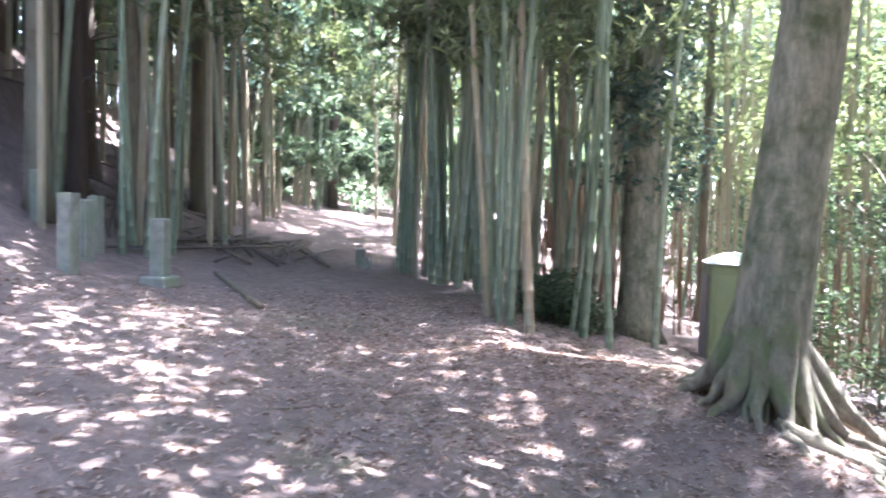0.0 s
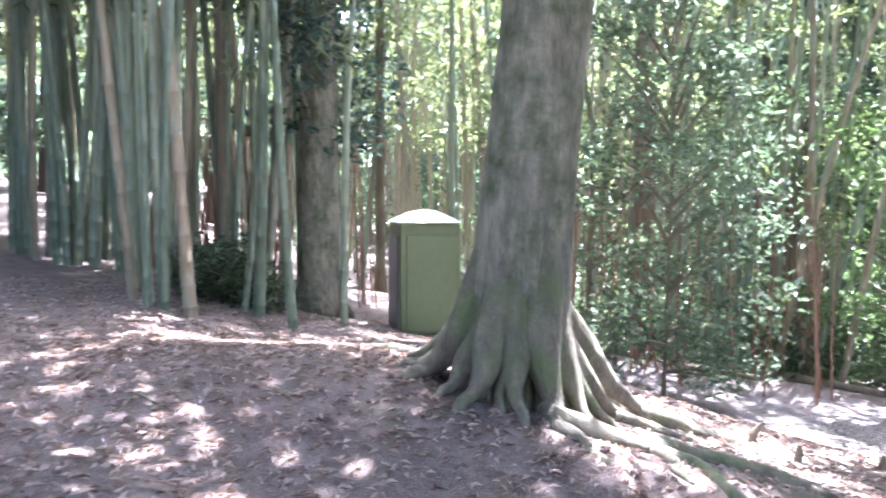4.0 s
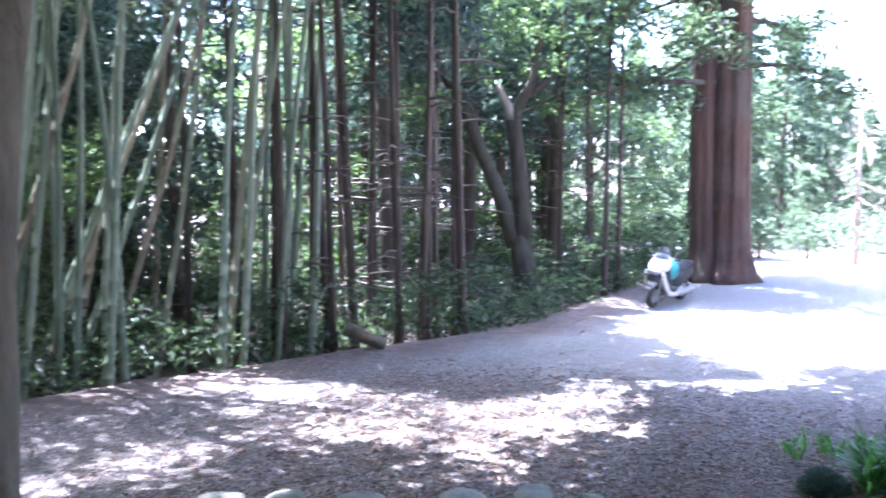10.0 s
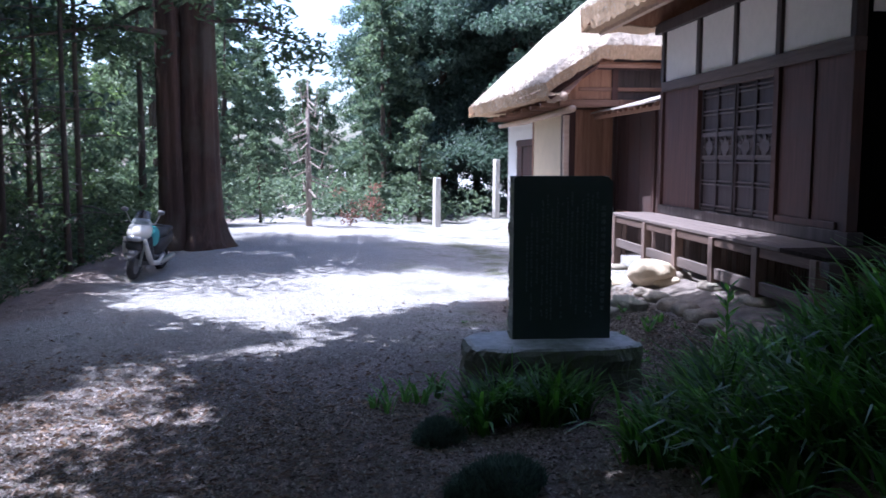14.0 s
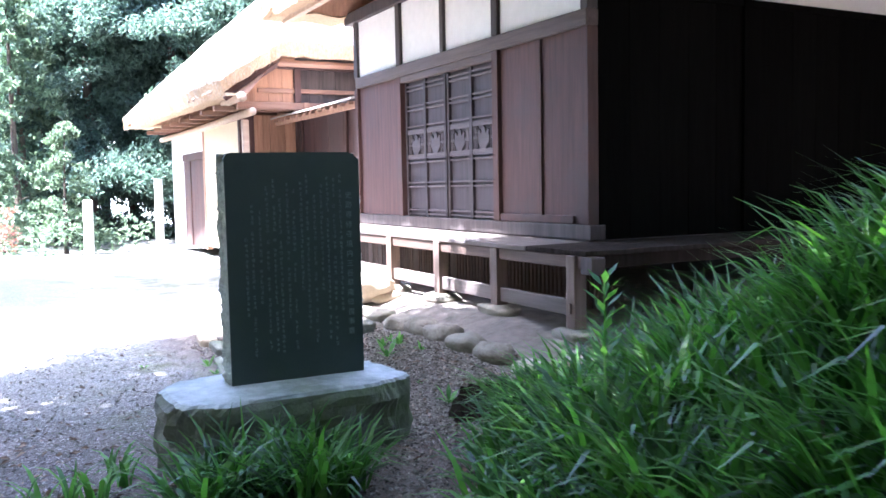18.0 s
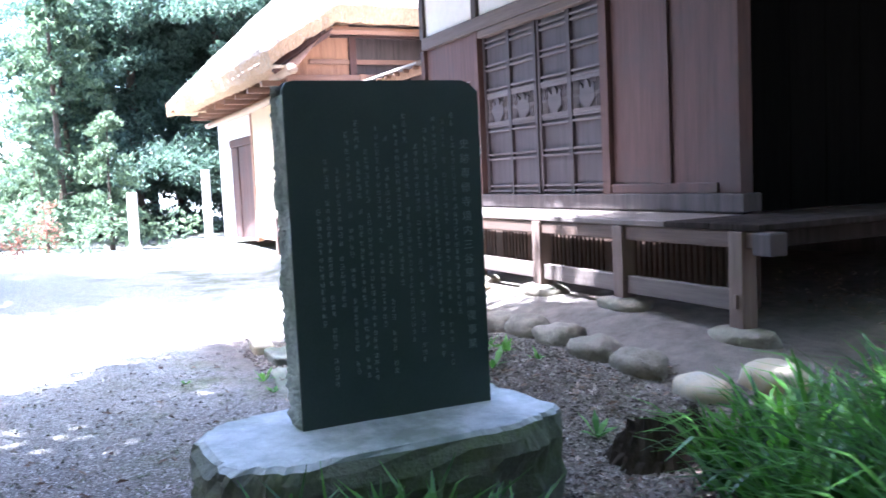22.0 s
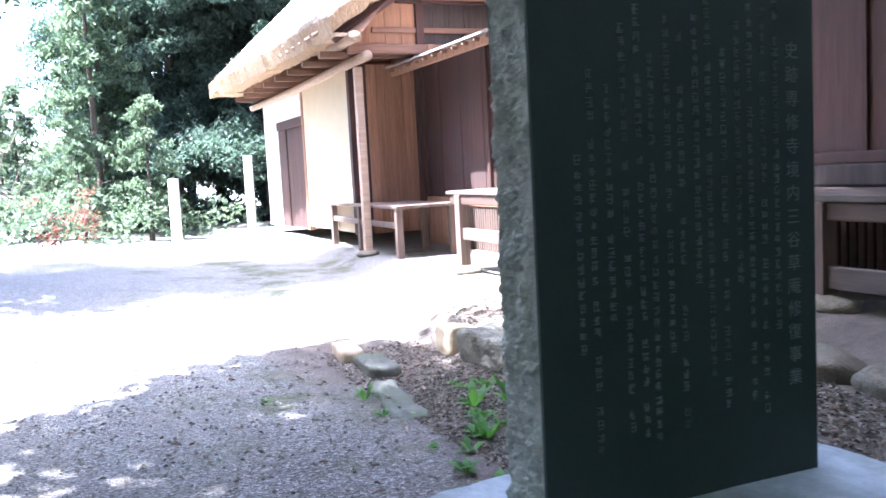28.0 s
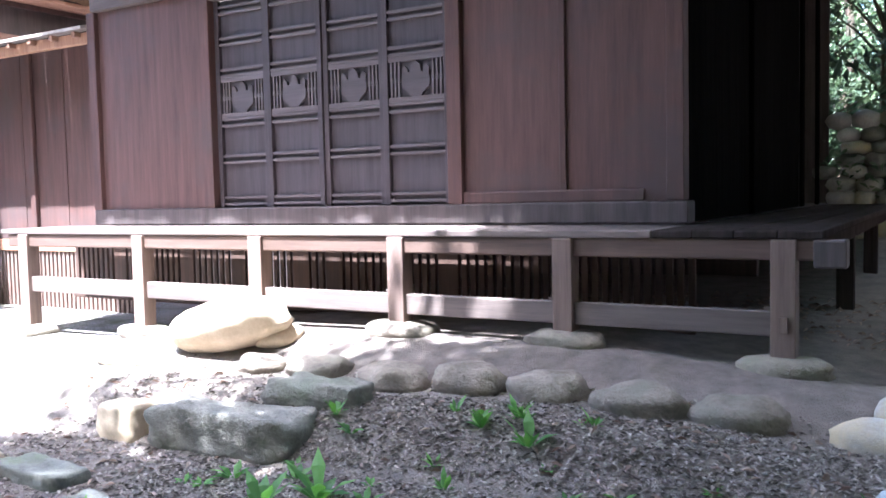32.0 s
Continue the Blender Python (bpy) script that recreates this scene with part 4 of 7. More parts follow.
# ---- big tree with buttress roots ----
def big_tree():
    x, y = -3.36, 7.42
    z = ground_z(x, y)
    t = thing("big_tree", "large smooth-barked leaning tree with mossy finger-like buttress roots", "tree", pose(x, y, z))
    rng = random.Random(7)
    lean = (0.083, 0.03)
    ridges = [(-2.75, 0.9), (-2.3, 0.7), (-1.95, 0.95), (-1.6, 0.7), (-1.28, 1.0), (-0.95, 0.8), (-0.55, 0.9), (-0.1, 1.1), (0.5, 0.8), (1.3, 0.7), (2.2, 0.9), (2.9, 0.8)]

    def flare(a, h):
        f = 0.0
        for c, w in ridges:
            d = math.atan2(math.sin(a - c), math.cos(a - c))
            f += w * math.exp(-(d / (0.10 + 0.06 * max(0.0, min(h, 2.0)))) ** 2)
        return f

    s = Shape()
    sides, rows = 128, 70
    for k in range(rows):
        h = -0.4 + (k / (rows - 1)) ** 1.5 * 13.0
        up = max(h, 0.0)
        r0 = 0.325 - 0.013 * h + 0.025 * math.exp(-up / 0.9) + 0.03 * math.exp(-up / 0.25)
        for i in range(sides):
            a = 2 * math.pi * i / sides
            fl = flare(a, h)
            r = r0 + 0.060 * fl * math.exp(-up / 0.8) - 0.10 * max(0.0, 1 - fl) * math.exp(-up / 0.7)
            r *= 1 + 0.03 * noise.noise((math.cos(a) * 2, math.sin(a) * 2, h * 0.8)) + 0.02 * noise.noise((math.cos(a) * 6, math.sin(a) * 6, h * 1.5)) + 0.014 * noise.noise((math.cos(a) * 13, math.sin(a) * 13, h * 0.5))
            s.v.append((x + lean[0] * h + r * math.cos(a), y + lean[1] * h + r * math.sin(a), z + h))
    for k in range(rows - 1):
        s.f += [(k * sides + i, k * sides + (i + 1) % sides, (k + 1) * sides + (i + 1) % sides, (k + 1) * sides + i) for i in range(sides)]
    part("trunk", s, M_BARK, t, smooth=True)

    # buttress roots: each leaves the trunk and sweeps out to its foot on the ground
    def buttress(fx, fy, h0, thick, seed, sink=0.16):
        dx, dy = fx - x, fy - y
        reach = math.hypot(dx, dy)
        ux, uy = dx / reach, dy / reach
        pts, radii = [], []
        m = 18
        for i in range(m + 3):
            q = min(i / m, 1.0)
            r = 0.255 + (reach - 0.255) * q ** 1.9
            h = h0 * (1 - q) ** 1.35
            over = max(0, i - m) * 0.09
            w = 0.035 * math.sin(i * 0.55 + seed) * q
            px, py = x + ux * (r + over) - uy * w, y + uy * (r + over) + ux * w
            base = z * (1 - q) + (ground_z(px, py) + 0.35 * thick) * q
            pts.append((px + lean[0] * h, py + lean[1] * h, base + h - over * sink / 0.16))
            radii.append(thick * (0.62 + 0.55 * math.sin(math.pi * min(1.0, q * 1.15)) - 0.22 * q) * (1 - 1.6 * over))
        part("buttress_root", Shape().tube(pts, radii, 12, lobes=lambda a, k: 1 + 0.10 * math.sin(2 * a + seed + 0.25 * k) + 0.06 * math.sin(5 * a + 0.5 * k)), M_ROOT, t, smooth=True)

    for j, (fx, fy, h0, thick) in enumerate(((-4.22, 7.74, 0.95, 0.125), (-4.10, 7.38, 0.80, 0.10), (-3.92, 7.10, 1.0, 0.12), (-3.64, 6.92, 0.75, 0.085), (-3.42, 6.78, 1.0, 0.105), (-3.24, 6.96, 1.15, 0.085), (-3.10, 6.84, 0.8, 0.075), (-2.92, 7.04, 1.15, 0.115),
                                             (-2.76, 7.34, 0.80, 0.095), (-2.72, 7.62, 0.62, 0.085), (-2.70, 7.92, 0.70, 0.105), (-2.58, 8.48, 0.85, 0.12), (-2.90, 8.62, 0.6, 0.11), (-3.5, 8.5, 0.5, 0.11), (-4.1, 8.2, 0.5, 0.11))):
        buttress(fx, fy, h0, thick, j * 1.7)
    # surface roots that run on over the ground
    runs = [(((-3.02, 7.12), (-2.93, 7.06), (-2.71, 7.16), (-2.44, 7.25), (-2.16, 7.36), (-1.87, 7.14), (-1.66, 6.92)), 0.085), (((-2.97, 7.1), (-2.86, 6.95), (-2.69, 6.81), (-2.55, 6.72)), 0.05), (((-2.36, 7.26), (-2.24, 7.14), (-2.13, 6.98)), 0.04),
            (((-2.46, 7.30), (-2.12, 7.7), (-1.78, 8.02), (-1.5, 8.08), (-1.21, 7.88), (-1.0, 7.72)), 0.06), (((-2.66, 8.38), (-2.4, 8.76), (-2.22, 9.0), (-2.0, 9.1)), 0.10), (((-2.75, 7.9), (-2.45, 8.1), (-2.2, 8.5)), 0.05), (((-4.1, 7.9), (-4.7, 8.3), (-5.4, 8.3)), 0.06)]
    for j, (run, thick) in enumerate(runs):
        pts, radii = [], []
        m = 26
        for i in range(m):
            u = i / (m - 1) * (len(run) - 1)
            q = min(int(u), len(run) - 2)
            f = u - q
            f = f * f * (3 - 2 * f) * 0.5 + f * 0.5
            px = run[q][0] * (1 - f) + run[q + 1][0] * f + 0.02 * math.sin(i * 0.5 + j)
            py = run[q][1] * (1 - f) + run[q + 1][1] * f + 0.02 * math.cos(i * 0.43 + j)
            r = thick * (1 - 0.7 * i / (m - 1)) + 0.012
            pts.append((px, py, ground_z(px, py) + r * (0.45 - 0.7 * i / m)))
            radii.append(r)
        part("root", Shape().tube(pts, radii, 9, lobes=lambda a, k: 1 + 0.12 * math.sin(3 * a + 0.5 * k)), M_ROOT, t, smooth=True)
    # limbs and crown, high above the path
    nprng = np.random.default_rng(3)
    top = Vector((x + lean[0] * 9, y + lean[1] * 9, z + 9.0))
    centres = []
    for j in range(9):
        a = j * 2.4
        reach = 3.8 + 3.0 * rng.random()
        start = top + Vector((0, 0, -2.6 + 0.55 * j))
        end = start + Vector((math.cos(a) * reach, math.sin(a) * reach, 2.0 + rng.random() * 1.5))
        mid = (start + end) / 2 + Vector((0, 0, 0.6))
        part("limb", Shape().tube([start, mid, end], [0.15, 0.09, 0.03], 7), M_BARK, t, smooth=True)
        for q in range(13):
            f = 0.35 + 0.6 * rng.random()
            centres.append(start.lerp(end, f) + Vector((rng.gauss(0, 0.9), rng.gauss(0, 0.9), rng.gauss(0.2, 0.6))))
    part("crown", leaves_mesh("crown", M_LEAF_BROAD, clumps(nprng, centres, 1.15, 75), 0.21, 0.11, 5), None, t)
    return t


big_tree()


def limb_path(points, wobble, seed, n=12):
    rng = random.Random(seed)
    out = []
    ph = rng.random() * 6
    for i in range(n):
        u = i / (n - 1) * (len(points) - 1)
        q = min(int(u), len(points) - 2)
        f = u - q
        f2 = f
        a, b = Vector(points[q]), Vector(points[q + 1])
        out.append(a.lerp(b, f2) + Vector((math.sin(u * 3 + ph), math.cos(u * 2.6 + ph), 0)) * wobble)
    return out


# slender crooked tree on the yard's edge
def slender_tree():
    x, y = 0.8, 10.33
    z = ground_z(x, y)
    t = thing("slender_tree", "slender crooked brown-barked tree at the gravel's edge", "tree", pose(x, y, z))
    BOW = (1.1, 0.74)
    bow = ((0.0, -0.15), (0.0, 0.1), (0.05, 0.4), (0.10, 0.8), (0.14, 1.5), (0.20, 2.05), (0.21, 2.55), (0.25, 2.85), (0.40, 3.35), (0.58, 3.9), (0.68, 4.3), (0.8, 5.2), (0.9, 6.6), (0.85, 8.4))
    pts = [(x + b * BOW[0] + 0.02 * math.sin(h * 2.3), y + b * BOW[1], z + h) for b, h in bow]
    part("trunk", Shape().tube(pts, [0.33, 0.235, 0.185, 0.172, 0.168, 0.178, 0.190, 0.18, 0.16, 0.15, 0.145, 0.13, 0.10, 0.05], 20, lobes=lambda a, k: 1 + (0.16 * math.sin(4 * a + 1) if k < 2 else 0.045 * math.sin(3 * a + k * 0.4))), M_BARK_BROWN, t, smooth=True)
    for j, (dx, dy) in enumerate(((-0.55, -0.2), (0.5, -0.25), (0.1, -0.6), (0.4, 0.4))):
        part("root", Shape().tube([(x + dx * 0.3, y + dy * 0.3, z + 0.12), (x + dx * 0.7, y + dy * 0.7, ground_z(x + dx * 0.7, y + dy * 0.7) + 0.03), (x + dx, y + dy, ground_z(x + dx, y + dy) - 0.04)], [0.1, 0.07, 0.03], 7), M_BARK_BROWN, t, smooth=True)
    rng, nprng = random.Random(5), np.random.default_rng(6)
    centres = []
    for j in range(9):
        a = j * 2.4
        start = Vector((pts[11][0], pts[11][1], z + 5.2 + 0.36 * j))
        reach = 2.2 + 1.6 * rng.random()
        end = start + Vector((math.cos(a) * reach, math.sin(a) * reach, 1.2 + rng.random()))
        part("limb", Shape().tube([start, start.lerp(end, 0.5) + Vector((0, 0, 0.3)), end], [0.08, 0.05, 0.02], 6), M_BARK_BROWN, t, smooth=True)
        for q in range(9):
            centres.append(start.lerp(end, 0.4 + 0.65 * rng.random()) + Vector((rng.gauss(0, 0.8), rng.gauss(0, 0.8), rng.gauss(0.1, 0.5))))
    part("crown", leaves_mesh("crown", M_LEAF_MAPLE, clumps(nprng, centres, 1.0, 60), 0.15, 0.09, 8), None, t)


slender_tree()


# forked tree at the yard's far side
def forked_tree():
    x, y = 17.3, 15.2
    z = ground_z(x, y) - 0.1
    t = thing("forked_tree", "forked tree with a broken limb stub and wide light-green crown", "tree", pose(x, y, z))
    flare = lambda a, k: 1 + (0.18 * math.sin(5 * a) if k < 2 else 0.05 * math.sin(3 * a + k))
    ax, ay, crotch = 0.528, -0.849, 2.15          # the plane in which the limbs spread

    def at(side, up, deep=0.0):
        return Vector((x + ax * side - ay * deep * 0.4, y + ay * side + ax * deep * 0.4, crotch + up))

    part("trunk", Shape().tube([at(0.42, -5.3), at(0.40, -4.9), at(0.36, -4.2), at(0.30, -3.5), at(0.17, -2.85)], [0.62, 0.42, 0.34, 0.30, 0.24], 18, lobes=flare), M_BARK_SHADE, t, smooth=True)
    branches = [([at(0.12, -3.1), at(-0.05, -2.75), at(-0.36, -1.7), at(-0.95, -0.3), at(-1.15, 0.35), at(-1.7, 1.15, 0.5), at(-2.25, 1.85, 0.9), at(-2.6, 2.8, 1.2), at(-3.2, 4.6, 1.8)], 0.225),
                ([at(0.2, -3.1), at(0.28, -2.6), at(0.22, -1.4), at(0.0, 0.05)], 0.225),
                ([at(0.0, -0.05), at(0.27, 0.65), at(0.5, 1.0), at(0.68, 2.1), at(0.75, 2.9), at(0.85, 4.6)], 0.155),
                ([at(0.27, 0.6), at(0.78, 0.95), at(1.85, 2.1), at(2.8, 2.8), at(4.1, 3.7)], 0.10),
                ([at(-2.2, 1.8, 0.9), at(-3.2, 2.0, 1.1), at(-4.2, 2.6, 1.2)], 0.08),
                ([at(0.1, 0.2), at(0.55, 0.35), at(1.05, 0.6)], 0.045)]
    rng, nprng = random.Random(15), np.random.default_rng(16)
    centres = []
    for j, (p, r) in enumerate(branches):
        path = limb_path(p, 0.03, j, 16)
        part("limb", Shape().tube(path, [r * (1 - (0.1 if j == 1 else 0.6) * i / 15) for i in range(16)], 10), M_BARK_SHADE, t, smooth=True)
        for q in range(0 if j in (1, 5) else 10):
            centres.append(path[-1 - int(rng.random() * 5)] + Vector((rng.gauss(0, 1.5), rng.gauss(0, 1.6), rng.gauss(1.3, 1.1))))
    part("broken_stub", Shape().tube([at(0.0, 0.0), at(-0.12, 0.4), at(-0.34, 0.8), at(-0.38, 0.95)], [0.15, 0.12, 0.085, 0.02], 8), M_DEADWOOD, t, "pale broken limb stub", smooth=True)
    for q in range(46):
        centres.append(at(rng.gauss(-0.4, 3.2), 2.6 + rng.random() * 5.2, rng.gauss(0, 4)))
    for q in range(10):
        a = rng.random() * 6.283
        centres.append(at(math.cos(a) * (2.6 + 1.4 * rng.random()), 2.2 + rng.random() * 1.6, math.sin(a) * 6))
    part("crown", leaves_mesh("crown", M_LEAF_MAPLE, clumps(nprng, centres, 1.2, 90), 0.17, 0.10, 18), None, t)
    # drooping sprays below the crown
    low = [at(rng.gauss(-0.8, 2.6), 0.3 + 2.6 * rng.random(), rng.choice((-1, 1)) * (2.0 + 4.0 * rng.random())) for _ in range(48)]
    part("low_sprays", leaves_mesh("low_sprays", M_LEAF_MAPLE, clumps(nprng, low, 0.95, 60, 0.35), 0.16, 0.095, 19), None, t)


forked_tree()


# giant cedar by the scooter
def giant_cedar():
    x, y = 20.6, 10.75
    z = ground_z(x, y) - 0.15
    t = thing("giant_cedar", "giant twin-stemmed cedar with red-brown fibrous bark", "tree", pose(x, y, z))
    lob = lambda a, k: 1 + 0.10 * math.sin(5 * a + 0.3 * k) + 0.05 * math.sin(11 * a) + (0.2 * math.sin(4 * a + 1) if k < 2 else 0)
    hs = [0, 0.35, 0.9, 2.0, 4.0, 6.0, 9.0, 14.0, 24.0]
    part("stem", Shape().tube([(x, y - 0.12 - 0.005 * h, z + h) for h in hs], [0.88, 0.66, 0.53, 0.47, 0.43, 0.40, 0.36, 0.28, 0.08], 40, lobes=lob), M_BARK_GIANT, t, smooth=True)
    part("stem", Shape().tube([(x - 0.3, y + 0.44 + 0.01 * h, z + h) for h in hs], [0.54, 0.42, 0.34, 0.31, 0.29, 0.27, 0.24, 0.18, 0.06], 28, lobes=lob), M_BARK_GIANT, t, smooth=True)
    rng, nprng = random.Random(25), np.random.default_rng(26)
    centres = []
    for j in range(46):
        h = 4.8 + 19 * (j / 46) ** 1.0
        a = j * 2.399
        reach = (4.6 - 0.14 * h) * (0.7 + 0.5 * rng.random())
        start = Vector((x, y, z + h))
        end = start + Vector((math.cos(a) * reach, math.sin(a) * reach, -0.6 + 0.4 * rng.random()))
        part("limb", Shape().tube([start, start.lerp(end, 0.5) + Vector((0, 0, 0.25)), end], [0.09, 0.06, 0.02], 5), M_BARK_RED, t)
        for q in range(4):
            centres.append(start.lerp(end, 0.4 + 0.7 * rng.random()) + Vector((rng.gauss(0, 0.4), rng.gauss(0, 0.4), rng.gauss(-0.1, 0.3))))
    part("crown", leaves_mesh("crown", M_LEAF_BROAD, clumps(nprng, centres, 0.95, 120, 0.5), 0.22, 0.11, 28), None, t)


giant_cedar()


# ivy-clad tree and broadleaf bushes on the slope
def bushy_tree(x, y, label, height, trunk_r, low, spread, seed, count=46, leaf=(0.16, 0.085), mat=None, trunk_mat=None, per=60):
    z = ground_z(x, y)
    t = thing("broadleaf_tree", label, "tree", pose(x, y, z))
    part("trunk", Shape().tube([(x, y, z - 0.1), (x, y, z + 0.4), (x + 0.05, y, z + height * 0.5), (x, y + 0.1, z + height)], [trunk_r * 1.5, trunk_r, trunk_r * 0.8, 0.02], 12, lobes=lambda a, k: 1 + 0.1 * math.sin(4 * a + k)), trunk_mat or M_BARK_BROWN, t, smooth=True)
    rng, nprng = random.Random(seed), np.random.default_rng(seed)
    centres = []
    for j in range(count):
        h = low + (height - low) * rng.random()
        a, r = rng.random() * 6.283, spread * (0.35 + 0.65 * rng.random()) * (1 - 0.5 * abs((h - low) / (height - low) - 0.4))
        p = Vector((x + math.cos(a) * r, y + math.sin(a) * r, z + h))
        centres.append(p)
        if j % 3 == 0:
            part("branch", Shape().tube([(x, y, z + h * 0.75), Vector((x, y, z + h * 0.8)).lerp(p, 0.5), p], [0.035, 0.022, 0.008], 5), trunk_mat or M_BARK_BROWN, t)
    part("crown", leaves_mesh("crown", mat or M_LEAF_BROAD, clumps(nprng, centres, 0.55, per), leaf[0], leaf[1], seed), None, t)
    return t


bushy_tree(-8.9, 14.2, "mossy brown trunk wrapped in glossy evergreen leaves", 10.5, 0.37, 2.7, 1.25, 31, 105, leaf=(0.19, 0.10), mat=M_LEAF_DEEP, trunk_mat=M_BARK, per=38)
bushy_tree(-3.3, 14.2, "leafy evergreen young tree with glossy leaves", 6.4, 0.026, 0.5, 1.55, 32, 92, leaf=(0.13, 0.07), mat=M_LEAF_FAR)
bushy_tree(-4.7, 15.4, "leafy evergreen young tree with glossy leaves", 6.0, 0.03, 0.3, 1.6, 33, 42, leaf=(0.125, 0.065))
bushy_tree(0.2, 18.5, "light-green young maple among the bamboo", 5.5, 0.07, 0.6, 2.0, 34, 46, mat=M_LEAF_MAPLE)
bushy_tree(2.9, 19.0, "light-green young maple among the bamboo", 5.0, 0.07, 0.6, 2.0, 35, 46, mat=M_LEAF_MAPLE)
bushy_tree(6.6, 18.2, "low spreading light-green maple", 4.3, 0.06, 3.0, 1.5, 36, 34, mat=M_LEAF_MAPLE)
bushy_tree(-1.8, 20.5, "leafy evergreen young tree in the bamboo's shade", 6.5, 0.09, 0.6, 2.2, 37, 54)
bushy_tree(10.2, 19.5, "leafy evergreen young tree in the wood's shade", 6.5, 0.09, 0.4, 2.3, 38, 54)
bushy_tree(14.0, 20.5, "light-green maple at the edge of the wood", 7.5, 0.09, 1.2, 3.0, 39, 90, mat=M_LEAF_MAPLE)
bushy_tree(19.5, 19.0, "light-green maple at the edge of the wood", 8.0, 0.09, 1.0, 3.2, 40, 100, mat=M_LEAF_MAPLE)
bushy_tree(24.5, 16.0, "light-green maple at the edge of the wood", 7.5, 0.09, 0.6, 2.8, 41, 80, mat=M_LEAF_MAPLE)

# ---- bamboo ----
def bamboo_meshes(seed, full=1.0, low=3.6):
    rng, nprng = random.Random(seed), np.random.default_rng(seed)
    height, r0 = 12.5 + 2.5 * rng.random(), 0.050 + 0.014 * rng.random()
    lean, bend = 0.02 + 0.05 * rng.random(), 0.35 + 0.5 * rng.random()
    path, radii, h, gap = [], [], -0.2, 0.16
    at = lambda q: Vector((lean * q + bend * 3.2 * max(0, q / height) ** 3, 0.06 * math.sin(q * 0.5 + seed), q))
    while h < height:
        r = r0 * (1 - 0.85 * max(h, 0) / height)
        path += [at(h), at(h + 0.012), at(h + 0.03)]
        radii += [r, r * 1.13, r * 0.97]
        h += gap
        gap = min(0.46, gap * 1.12)
    culm = Shape().tube(path, radii, 7).mesh("culm", M_BAMBOO, True)
    centres = []
    for k in range(int(30 * full)):
        q = low + (height - low) * rng.random() ** 0.8
        a, reach = rng.random() * 6.283, 0.5 + 0.9 * rng.random()
        p = at(q) + Vector((math.cos(a) * reach, math.sin(a) * reach, 0.2 + 0.3 * rng.random()))
        centres += [at(q).lerp(p, f) for f in (0.5, 1.0)]
    leaves = leaves_mesh("foliage", M_LEAF_BAMBOO, clumps(nprng, centres, 0.45, 14, 0.5), 0.30, 0.055, seed, droop=0.5)
    return culm, leaves


BAMBOO = [bamboo_meshes(s, 0.7) for s in range(7)]
THIN_BAMBOO = [bamboo_meshes(s, 0.32, 5.6) for s in range(20, 25)]


def plant_bamboo(x, y, rng, tilt=(0, 0), size=1.0, kinds=None):
    kinds = kinds or BAMBOO
    culm, leaves = kinds[rng.randrange(len(kinds))]
    lean = Euler((tilt[0] + rng.gauss(0, 0.03), tilt[1] + rng.gauss(0, 0.03), 0)).to_matrix().to_4x4()
    m = Matrix.Translation(on_ground(x, y, -0.05)) @ lean @ Matrix.Rotation(rng.random() * 6.283, 4, "Z") @ Matrix.Diagonal((size, size, size * (0.9 + 0.2 * rng.random()), 1))
    b = thing("bamboo", "tall grey-green bamboo culm with leafy top", "bamboo", m, "bamboo grove")
    for name, me in (("culm", culm), ("foliage", leaves)):
        ob = new(name, me)
        ob.parent = b
    return b


rng = random.Random(11)
# grove beside the path, thick culms at its near edge
edge = [(-8.55, 9.72), (-8.42, 9.98), (-8.27, 9.8), (-8.02, 10.0), (-8.75, 10.05), (-8.9, 9.95), (-8.35, 11.6), (-9.3, 11.0), (-9.6, 11.3), (-9.9, 11.1)]
edge += [(-13.9 + 4.0 * (i + rng.random()) / 26, 12.0 + 0.9 * rng.random() - 0.1 * i / 26) for i in range(26)]
edge += [(-9.0 - 4.6 * rng.random(), 12.6 + 2.0 * rng.random()) for _ in range(22)]
for x, y in edge:
    plant_bamboo(x, y, rng, size=1.0 + 0.35 * rng.random())

plant_bamboo(-11.8, 12.3, rng, tilt=(-0.085, 0.085), size=1.25)
plant_bamboo(-8.64, 11.80, rng, tilt=(-0.03, 0.02), size=0.8)


def open_air(x, y):
    """Ground kept clear of stems: the yard, the path ahead, and round the placed trees."""
    o, v = -0.69 * x - 0.72 * y, -0.72 * x + 0.69 * y
    if abs(o - 0.11 * v) < min(1.0 + 0.05 * v, 1.6) and 3 < v < 34:
        return True
    return any((x - a) ** 2 + (y - b) ** 2 < r * r for a, b, r in ((-3.4, 7.6, 3.0), (-8.9, 14.2, 0.8), (-7.4, 14.9, 1.7), (0.8, 10.3, 2.0), (17.3, 15.2, 1.3), (20.6, 10.75, 2.2)))


def scatter(n, x0, x1, y0, y1, keep, rng, gap):
    out = []
    for _ in range(n * 30):
        x, y = x0 + (x1 - x0) * rng.random(), y0 + (y1 - y0) * rng.random()
        if keep(x, y) and not open_air(x, y) and all((x - a) ** 2 + (y - b) ** 2 > gap * gap for a, b in out):
            out.append((x, y))
            if len(out) == n:
                break
    return out


